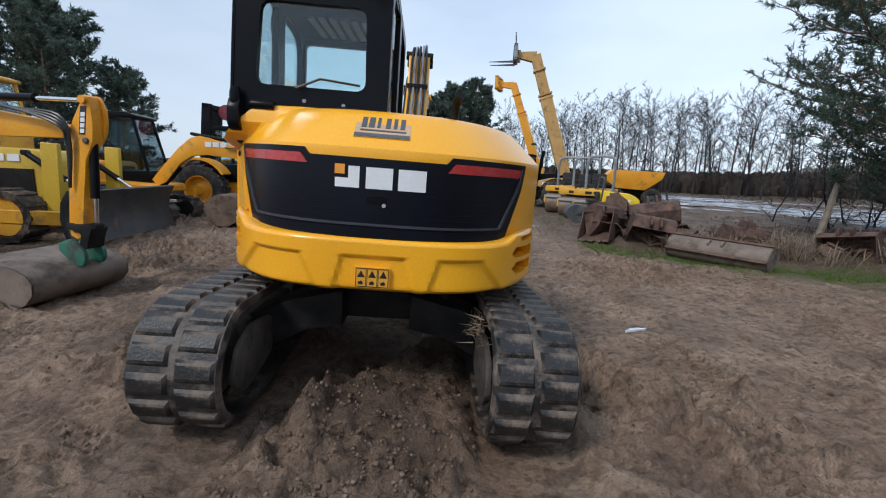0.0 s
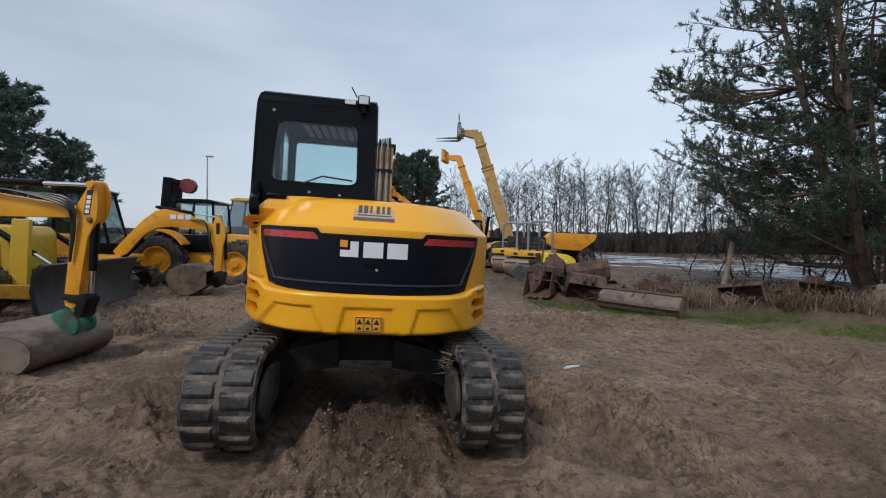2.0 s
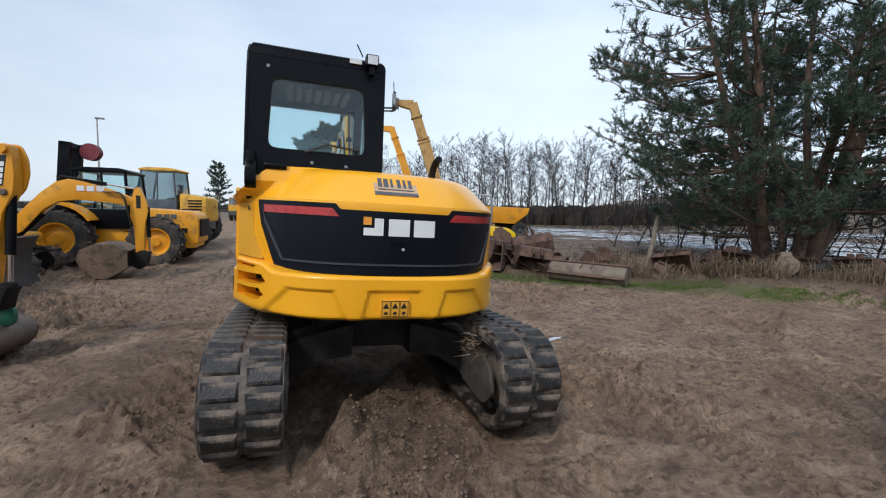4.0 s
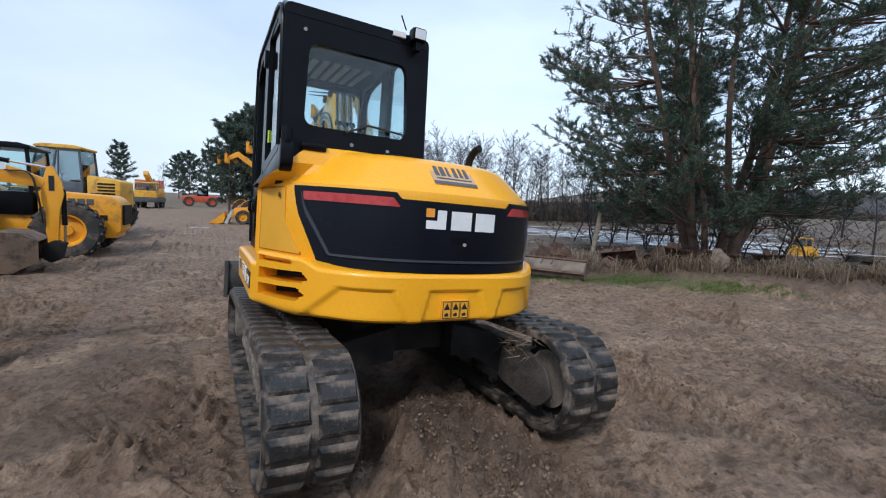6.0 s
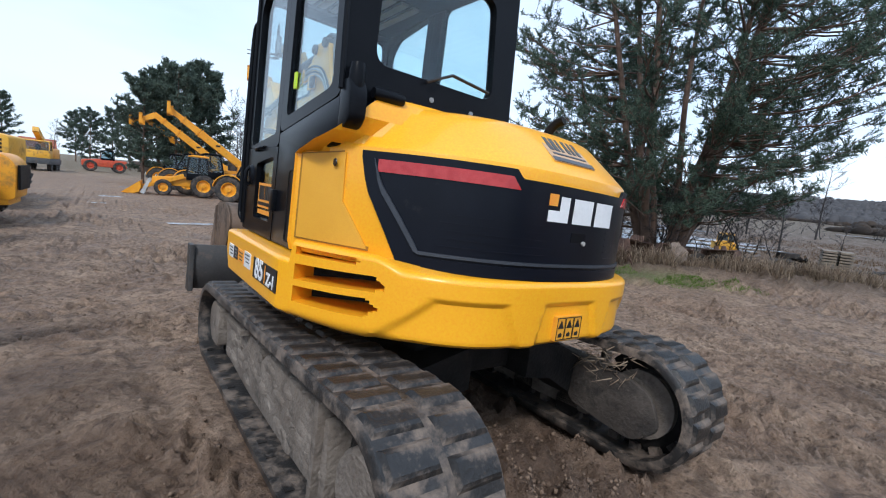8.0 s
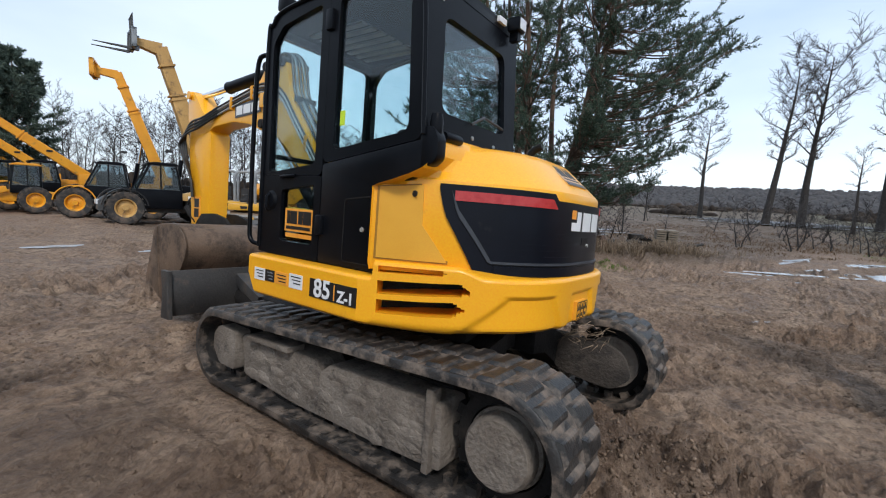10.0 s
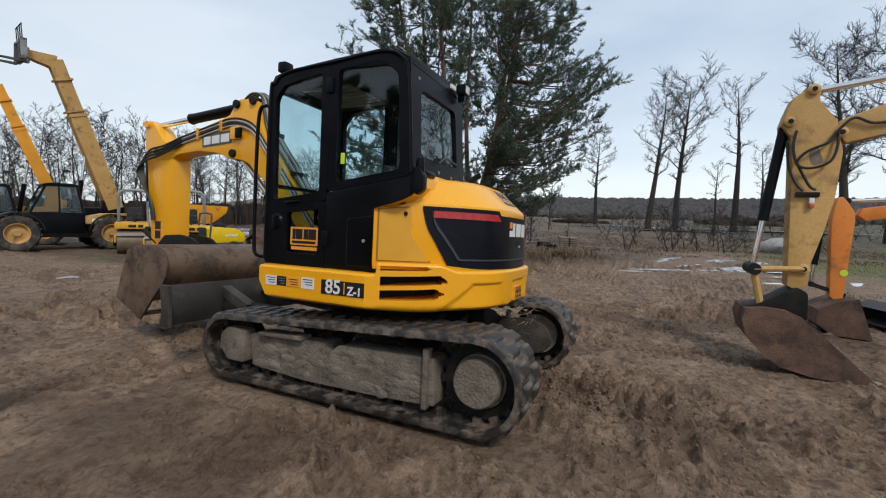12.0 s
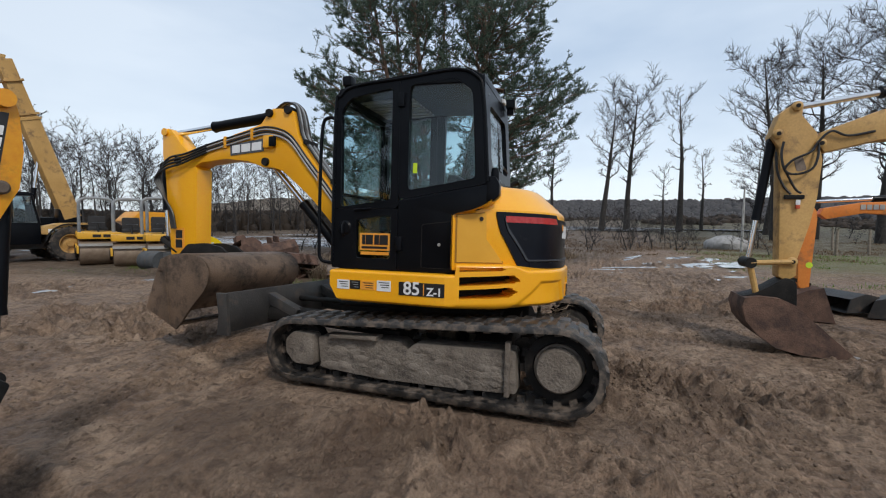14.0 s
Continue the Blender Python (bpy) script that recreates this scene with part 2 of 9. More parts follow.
def leafy(name, dark, light, rough=0.7, through_light=0.5):
    """Foliage: every needle or blade its own tone."""
    m = bpy.data.materials.new(name)
    m.use_nodes = True
    nt = m.node_tree
    b = nt.nodes["Principled BSDF"]
    g = nt.nodes.new("ShaderNodeNewGeometry")
    mx = nt.nodes.new("ShaderNodeMix")
    mx.data_type = "RGBA"
    mx.inputs["A"].default_value, mx.inputs["B"].default_value = (*dark, 1), (*light, 1)
    nt.links.new(g.outputs["Random Per Island"], mx.inputs["Factor"])
    nt.links.new(mx.outputs["Result"], b.inputs["Base Color"])
    b.inputs["Roughness"].default_value = rough
    b.inputs["Specular IOR Level"].default_value = 0.25
    tr = nt.nodes.new("ShaderNodeBsdfTranslucent")
    nt.links.new(mx.outputs["Result"], tr.inputs["Color"])
    ms = nt.nodes.new("ShaderNodeMixShader")
    ms.inputs["Fac"].default_value = through_light
    nt.links.new(b.outputs["BSDF"], ms.inputs[1])
    nt.links.new(tr.outputs["BSDF"], ms.inputs[2])
    nt.links.new(ms.outputs["Shader"], nt.nodes["Material Output"].inputs["Surface"])
    return m


NEEDLES = leafy("pine_needles", (0.042, 0.070, 0.054), (0.135, 0.185, 0.132), through_light=0.35)
# needles of the distant pines, lightened to a grey-green that includes haze
NEEDLES_HAZED = leafy("hazed_pine_needles", (0.055, 0.080, 0.066), (0.150, 0.195, 0.150), through_light=0.4)
REED = leafy("dry_reeds", (0.15, 0.108, 0.075), (0.46, 0.36, 0.26))
GRASS = leafy("short_winter_grass", (0.075, 0.135, 0.025), (0.19, 0.28, 0.06))
BRUSH = leafy("brown_brushwood", (0.052, 0.040, 0.032), (0.12, 0.094, 0.076))
# bare woods on the horizon, with the distance haze mixed into their grey
HAZED_WOOD = leafy("hazed_forest_crowns", (0.125, 0.122, 0.128), (0.165, 0.158, 0.160))
LEAF_LITTER = leafy("fallen_leaves", (0.10, 0.062, 0.034), (0.21, 0.135, 0.078))


def mud_material():
    m = bpy.data.materials.new("churned_mud")
    m.use_nodes = True
    nt = m.node_tree
    b = nt.nodes["Principled BSDF"]
    co = nt.nodes.new("ShaderNodeTexCoord")

    def tex(scale, detail=6, rough=0.6, stretch=None):
        n = nt.nodes.new("ShaderNodeTexNoise")
        n.inputs["Scale"].default_value, n.inputs["Detail"].default_value, n.inputs["Roughness"].default_value = scale, detail, rough
        if stretch:
            mp = nt.nodes.new("ShaderNodeMapping")
            mp.inputs["Scale"].default_value = stretch
            nt.links.new(co.outputs["Object"], mp.inputs["Vector"])
            nt.links.new(mp.outputs["Vector"], n.inputs["Vector"])
        else:
            nt.links.new(co.outputs["Object"], n.inputs["Vector"])
        return n

    def rng(src, lo, hi, a=0.0, z=1.0):
        r = nt.nodes.new("ShaderNodeMapRange")
        r.inputs["From Min"].default_value, r.inputs["From Max"].default_value = lo, hi
        r.inputs["To Min"].default_value, r.inputs["To Max"].default_value = a, z
        nt.links.new(src, r.inputs["Value"])
        return r.outputs["Result"]

    def mix(fac, a, b_):
        x = nt.nodes.new("ShaderNodeMix")
        x.data_type = "RGBA"
        nt.links.new(fac, x.inputs["Factor"])
        for k, v in (("A", a), ("B", b_)):
            if isinstance(v, tuple):
                x.inputs[k].default_value = (*v, 1)
            else:
                nt.links.new(v, x.inputs[k])
        return x.outputs["Result"]

    big, mid, fine = tex(0.35, 4), tex(1.6, 7, 0.65), tex(15, 6, 0.6)
    lump = tex(5.5, 5, 0.55)
    grit = tex(150, 3)
    vor = nt.nodes.new("ShaderNodeTexVoronoi")
    vor.inputs["Scale"].default_value = 13
    warp = nt.nodes.new("ShaderNodeVectorMath")
    warp.operation = "MULTIPLY_ADD"
    warp.inputs[1].default_value = (0.11, 0.11, 0.11)
    nt.links.new(lump.outputs["Color"], warp.inputs[0])
    nt.links.new(co.outputs["Object"], warp.inputs[2])
    nt.links.new(warp.outputs["Vector"], vor.inputs["Vector"])
    c = mix(rng(mid.outputs["Fac"], 0.36, 0.66), (0.205, 0.131, 0.087), (0.425, 0.305, 0.217))
    c = mix(rng(big.outputs["Fac"], 0.44, 0.64, 0.0, 0.6), c, (0.270, 0.174, 0.116))
    c = mix(rng(fine.outputs["Fac"], 0.54, 0.78, 0.0, 0.45), c, (0.46, 0.355, 0.265))
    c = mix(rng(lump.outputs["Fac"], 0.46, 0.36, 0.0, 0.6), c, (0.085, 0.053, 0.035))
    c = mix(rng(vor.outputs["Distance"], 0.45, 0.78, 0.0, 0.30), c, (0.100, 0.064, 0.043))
    c = mix(rng(grit.outputs["Fac"], 0.62, 0.72, 0.0, 0.65), c, (0.44, 0.38, 0.32))
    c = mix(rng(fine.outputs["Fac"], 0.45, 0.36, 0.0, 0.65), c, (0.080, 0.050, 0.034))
    # drawn-out smears where wheels have slid
    smear = tex(7, 7, 0.68, (0.9, 1.9, 1.0))
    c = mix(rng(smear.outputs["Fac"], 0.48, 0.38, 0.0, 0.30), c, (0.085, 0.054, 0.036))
    c = mix(rng(smear.outputs["Fac"], 0.58, 0.70, 0.0, 0.30), c, (0.40, 0.30, 0.215))
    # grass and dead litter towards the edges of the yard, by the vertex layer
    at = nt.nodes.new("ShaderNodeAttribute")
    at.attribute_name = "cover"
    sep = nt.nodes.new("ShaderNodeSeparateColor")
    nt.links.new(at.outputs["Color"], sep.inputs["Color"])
    # blue layer darkens the soil: painted shade under the machine, damp spoil, wet prints
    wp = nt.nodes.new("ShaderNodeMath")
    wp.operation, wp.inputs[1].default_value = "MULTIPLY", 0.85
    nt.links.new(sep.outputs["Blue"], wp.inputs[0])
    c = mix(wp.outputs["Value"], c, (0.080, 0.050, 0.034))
    gn = nt.nodes.new("ShaderNodeMath")
    gn.operation = "MULTIPLY"
    nt.links.new(sep.outputs["Green"], gn.inputs[0])
    nt.links.new(rng(fine.outputs["Fac"], 0.30, 0.55, 0.2, 1.0), gn.inputs[1])
    c = mix(gn.outputs["Value"], c, (0.105, 0.135, 0.040))
    rn = nt.nodes.new("ShaderNodeMath")
    rn.operation = "MULTIPLY"
    nt.links.new(sep.outputs["Red"], rn.inputs[0])
    nt.links.new(rng(mid.outputs["Fac"], 0.30, 0.60, 0.25, 1.0), rn.inputs[1])
    c = mix(rn.outputs["Value"], c, (0.092, 0.068, 0.050))
    speck = tex(46, 6, 0.70)
    tone = nt.nodes.new("ShaderNodeHueSaturation")
    nt.links.new(rng(speck.outputs["Fac"], 0.36, 0.64, 0.80, 1.16), tone.inputs["Value"])
    nt.links.new(c, tone.inputs["Color"])
    c = tone.outputs["Color"]
    nt.links.new(c, b.inputs["Base Color"])
    wet = rng(mid.outputs["Fac"], 0.30, 0.56, 0.42, 0.85)
    nt.links.new(wet, b.inputs["Roughness"])
    b.inputs["Specular IOR Level"].default_value = 0.35
    bp = nt.nodes.new("ShaderNodeBump")
    bp.inputs["Strength"].default_value, bp.inputs["Distance"].default_value = 1.0, 0.06
    nt.links.new(fine.outputs["Fac"], bp.inputs["Height"])
    bp0 = nt.nodes.new("ShaderNodeBump")
    bp0.inputs["Strength"].default_value, bp0.inputs["Distance"].default_value = 0.6, 0.06
    nt.links.new(lump.outputs["Fac"], bp0.inputs["Height"])
    bps = nt.nodes.new("ShaderNodeBump")
    bps.inputs["Strength"].default_value, bps.inputs["Distance"].default_value = 0.9, 0.05
    nt.links.new(smear.outputs["Fac"], bps.inputs["Height"])
    nt.links.new(bps.outputs["Normal"], bp0.inputs["Normal"])
    bpv = nt.nodes.new("ShaderNodeBump")
    bpv.invert = True
    bpv.inputs["Strength"].default_value, bpv.inputs["Distance"].default_value = 0.45, 0.03
    nt.links.new(vor.outputs["Distance"], bpv.inputs["Height"])
    nt.links.new(bp0.outputs["Normal"], bpv.inputs["Normal"])
    nt.links.new(bpv.outputs["Normal"], bp.inputs["Normal"])
    bp2 = nt.nodes.new("ShaderNodeBump")
    bp2.inputs["Strength"].default_value, bp2.inputs["Distance"].default_value = 0.8, 0.010
    nt.links.new(grit.outputs["Fac"], bp2.inputs["Height"])
    nt.links.new(bp.outputs["Normal"], bp2.inputs["Normal"])
    nt.links.new(bp2.outputs["Normal"], b.inputs["Normal"])
    return m


MUD_GROUND = mud_material()


# ---- mesh helpers ----
def part(name, bm, material, parent=None, label="", smooth=40):
    """Links a bmesh as one mesh object under a thing or a part."""
    bmesh.ops.recalc_face_normals(bm, faces=bm.faces)
    me = bpy.data.meshes.new(name)
    bm.to_mesh(me)
    bm.free()
    me.materials.append(material)
    if smooth:
        for f in me.polygons:
            f.use_smooth = True
        me.set_sharp_from_angle(angle=radians(smooth))
    ob = new(name, me)
    if parent:
        ob.parent = parent
    return tagged(ob, label)


def shared(name, me, parent, m=None):
    ob = new(name, me)
    ob.parent = parent
    if m is not None:
        ob.matrix_basis = m
    return ob


def thing(name, m, label, category, group="", kind=""):
    ob = new(name)
    ob.empty_display_size = 0.2
    ob.matrix_world = m
    return tagged(ob, label, category, group, kind)


def bevel_new(bm, edges, w, seg=2):
    if w > 0:
        bmesh.ops.bevel(bm, geom=edges, offset=w, segments=seg, profile=0.6, affect="EDGES", clamp_overlap=True)


def box(bm, x0, x1, y0, y1, z0, z1, bev=0.0, m=None):
    r = bmesh.ops.create_cube(bm, size=1.0)
    mm = Matrix.Translation(((x0 + x1) / 2, (y0 + y1) / 2, (z0 + z1) / 2)) @ Matrix.Diagonal((abs(x1 - x0), abs(y1 - y0), abs(z1 - z0), 1))
    if m is not None:
        mm = m @ mm
    bmesh.ops.transform(bm, matrix=mm, verts=r["verts"])
    if bev:
        bevel_new(bm, list({e for v in r["verts"] for e in v.link_edges}), bev)
    return bm


def prism(bm, pts, axis, a, b, bev=0.0):
    """A polygon of two coordinates pushed from a to b along an axis: x takes (y, z), y takes (x, z), z takes (x, y)."""
    def at(p, v):
        return (v, *p) if axis == "x" else (p[0], v, p[1]) if axis == "y" else (*p, v)
    lo = [bm.verts.new(at(p, a)) for p in pts]
    hi = [bm.verts.new(at(p, b)) for p in pts]
    n = len(pts)
    fs = [bm.faces.new(lo), bm.faces.new(hi[::-1])]
    for i in range(n):
        fs.append(bm.faces.new((lo[i], hi[i], hi[(i + 1) % n], lo[(i + 1) % n])))
    bmesh.ops.recalc_face_normals(bm, faces=fs)
    if bev:
        bevel_new(bm, list({e for f in fs[:2] for e in f.edges}), bev)
    return bm


def tube(bm, pts, r, n=8, flat=1.0, caps=True):
    """A swept round bar; r may be a list."""
    pts = [Vector(p) for p in pts]
    rs = r if isinstance(r, (list, tuple)) else [r] * len(pts)
    rings, up = [], None
    for i, p in enumerate(pts):
        d = (pts[min(i + 1, len(pts) - 1)] - pts[max(i - 1, 0)]).normalized()
        if up is None:
            up = Vector((0, 0, 1)) if abs(d.z) < 0.9 else Vector((1, 0, 0))
        s = d.cross(up).normalized()
        up = s.cross(d).normalized()
        rings.append([bm.verts.new(p + rs[i] * (math.cos(k * 2 * math.pi / n) * s + flat * math.sin(k * 2 * math.pi / n) * up)) for k in range(n)])
    for a, b in zip(rings, rings[1:]):
        for k in range(n):
            bm.faces.new((a[k], a[(k + 1) % n], b[(k + 1) % n], b[k]))
    if caps:
        bm.faces.new(rings[0][::-1])
        bm.faces.new(rings[-1])
    return bm


def curve_pts(pts, k=6):
    """A smooth line through points (Catmull-Rom)."""
    P = [Vector(p) for p in pts]
    P = [2 * P[0] - P[1]] + P + [2 * P[-1] - P[-2]]
    out = []
    for i in range(1, len(P) - 2):
        for j in range(k):
            t = j / k
            a, b, c, d = P[i - 1], P[i], P[i + 1], P[i + 2]
            out.append(0.5 * (2 * b + (c - a) * t + (2 * a - 5 * b + 4 * c - d) * t * t + (3 * b - a - 3 * c + d) * t ** 3))
    return out + [P[-2]]


def lathe(bm, prof, centre, axis="x", n=24):
    """A turned body: rows of (radius, distance along the axis)."""
    c = Vector(centre)
    ax = {"x": (Vector((1, 0, 0)), Vector((0, 1, 0)), Vector((0, 0, 1))), "y": (Vector((0, 1, 0)), Vector((0, 0, 1)), Vector((1, 0, 0))),
          "z": (Vector((0, 0, 1)), Vector((1, 0, 0)), Vector((0, 1, 0)))}[axis]
    rings = []
    for r, h in prof:
        if r < 1e-5:
            rings.append([bm.verts.new(c + ax[0] * h)])
        else:
            rings.append([bm.verts.new(c + ax[0] * h + r * (math.cos(2 * math.pi * k / n) * ax[1] + math.sin(2 * math.pi * k / n) * ax[2])) for k in range(n)])
    for a, b in zip(rings, rings[1:]):
        for k in range(n):
            q = [a[k % len(a)], a[(k + 1) % len(a)], b[(k + 1) % len(b)], b[k % len(b)]]
            q = list(dict.fromkeys(q))
            if len(q) > 2:
                bm.faces.new(q)
    return bm


def round_poly(pts, r, k=4):
    """A polygon with rounded corners, k+1 points a corner."""
    out, n = [], len(pts)
    for i in range(n):
        p, a, b = Vector(pts[i]), Vector(pts[i - 1]), Vector(pts[(i + 1) % n])
        da, db = (a - p), (b - p)
        ra = min(r, da.length * 0.45, db.length * 0.45)
        s, e = p + da.normalized() * ra, p + db.normalized() * ra
        for j in range(k + 1):
            t = j / k
            q = (1 - t) ** 2 * s + 2 * t * (1 - t) * p + t * t * e
            out.append((q.x, q.y))
    return out


def frame_plate(bm, outer, inner, axis, a, b):
    """A plate with one opening; both outlines have the same number of points."""
    def at(p, v):
        return (v, *p) if axis == "x" else (p[0], v, p[1]) if axis == "y" else (*p, v)
    n = len(outer)
    L = [[bm.verts.new(at(p, v)) for p in line] for v in (a, b) for line in (outer, inner)]
    for i in range(n):
        j = (i + 1) % n
        bm.faces.new((L[0][i], L[0][j], L[1][j], L[1][i]))
        bm.faces.new((L[2][j], L[2][i], L[3][i], L[3][j]))
        bm.faces.new((L[0][j], L[0][i], L[2][i], L[2][j]))
        bm.faces.new((L[1][i], L[1][j], L[3][j], L[3][i]))
    return bm


def B():
    return bmesh.new()


def text_part(name, body, size, material, parent, m, label=""):
    cu = bpy.data.curves.new(name, "FONT")
    cu.body, cu.size, cu.extrude, cu.align_x, cu.align_y, cu.offset = body, size, 0.002, "CENTER", "CENTER", 0.0025
    tmp = bpy.data.objects.new("tmp_text", cu)
    me = bpy.data.meshes.new_from_object(tmp)
    bpy.data.objects.remove(tmp)
    me.name = name
    me.materials.clear()
    me.materials.append(material)
    ob = new(name, me)
    ob.parent, ob.matrix_basis = parent, m
    return tagged(ob, label)


# ---- the ground: one sheet, churned by tracks and tyres ----
NOISE_TABLES = {}


def value_noise(x, y, seed):
    """Smooth noise on arrays, about -1 to 1."""
    if seed not in NOISE_TABLES:
        NOISE_TABLES[seed] = np.random.RandomState(seed).rand(256, 256)
    tab = NOISE_TABLES[seed]
    xi, yi = np.floor(x).astype(int), np.floor(y).astype(int)
    fx, fy = x - xi, y - yi
    fx, fy = fx * fx * (3 - 2 * fx), fy * fy * (3 - 2 * fy)
    a, b = tab[xi % 256, yi % 256], tab[(xi + 1) % 256, yi % 256]
    c, d = tab[xi % 256, (yi + 1) % 256], tab[(xi + 1) % 256, (yi + 1) % 256]
    return 2 * (a * (1 - fx) * (1 - fy) + b * fx * (1 - fy) + c * (1 - fx) * fy + d * fx * fy) - 1


def make_prints():
    """Tyre and crawler prints: start, heading in degrees, length, bow, half width, depth, lug pitch, lug slant."""
    rs = random.Random(41)
    rows = []
    for k in range(84):
        x, y = rs.uniform(-9, 8), rs.uniform(-2.5, 12)
        head = rs.choice((62, 75, 88, 20, 8, 150, 165, 35, 120)) + rs.uniform(-9, 9)
        rows.append((x, y, head, rs.uniform(1.6, 6.5), rs.uniform(-0.05, 0.05), rs.uniform(0.10, 0.24), rs.uniform(0.012, 0.026), rs.choice((0.045, 0.06, 0.075, 0.09)), rs.choice((0.0, 0.35, 0.8, -0.5))))
    # the long crossings of the yard
    rows += [(-3.9, -1.5, 83, 15, 0.004, 0.20, 0.030, 0.075, 0.5), (-5.4, -1, 80, 15, 0.004, 0.22, 0.028, 0.09, 0.4), (-9, 3.0, 27, 13, -0.01, 0.22, 0.030, 0.075, 0.0), (-9, 1.4, 22, 8, 0.01, 0.22, 0.030, 0.075, 0.0),
             (1.5, -2, 80, 12, 0.008, 0.20, 0.026, 0.09, 0.5), (2.8, -2, 74, 11, 0.008, 0.20, 0.026, 0.09, 0.5), (4.5, -4, 30, 13, 0.0, 0.26, 0.024, 0.09, 0.4), (-1.2, 0.5, -20, 10, 0.0, 0.20, 0.028, 0.075, 0.0),
             (-2.2, 0.2, -8, 11, 0.0, 0.20, 0.028, 0.075, 0.0), (1.2, 2.6, -20, 12, 0.01, 0.22, 0.026, 0.09, 0.5), (-8, 5.6, 36, 14, 0.0, 0.22, 0.028, 0.09, 0.4)]
    return rows


PRINTS = make_prints()


def prints(x, y):
    """How deep the prints lie, how much they press the soil flat, and where water stays in them."""
    deep, flat, wet = 0.0 * x, 0.0 * x, 0.0 * x
    wob = 0.05 * value_noise(x * 1.3 + 7, y * 1.3, 71)
    for k, (x0, y0, head, L, bow, half, depth, pitch, slant) in enumerate(PRINTS):
        c, n = math.cos(radians(head)), math.sin(radians(head))
        near = (np.abs((x - x0) * c + (y - y0) * n - L / 2) < L / 2) & (np.abs((y - y0) * c - (x - x0) * n) < half + 0.3 + abs(bow) * L * L / 3)
        if not near.any():
            continue
        px, py, w = x[near], y[near], wob[near]
        u = (px - x0) * c + (py - y0) * n
        v = (py - y0) * c - (px - x0) * n - bow * u * (L - u) + w
        fade = np.clip(u / 0.5, 0, 1) * np.clip((L - u) / 0.5, 0, 1) * np.clip(0.45 + 1.8 * value_noise(px * 0.9 + 3 * k, py * 0.9, 77), 0, 1)
        inside = np.clip((half - np.abs(v)) / 0.025, 0, 1) * fade
        lug = np.clip(2.2 * np.sin(2 * math.pi * (u + slant * np.abs(v)) / pitch + 6 * w), -1, 1)
        berm = np.exp(-((np.abs(v) - half - 0.045) / 0.04) ** 2) * fade
        deep[near] = deep[near] * (1 - 0.8 * inside) + inside * (-0.6 * depth + 0.55 * depth * lug) + berm * depth * 0.7
        flat[near] = np.maximum(flat[near], inside)
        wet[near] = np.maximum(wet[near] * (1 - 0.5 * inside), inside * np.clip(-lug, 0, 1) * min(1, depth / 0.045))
    return deep, flat, wet


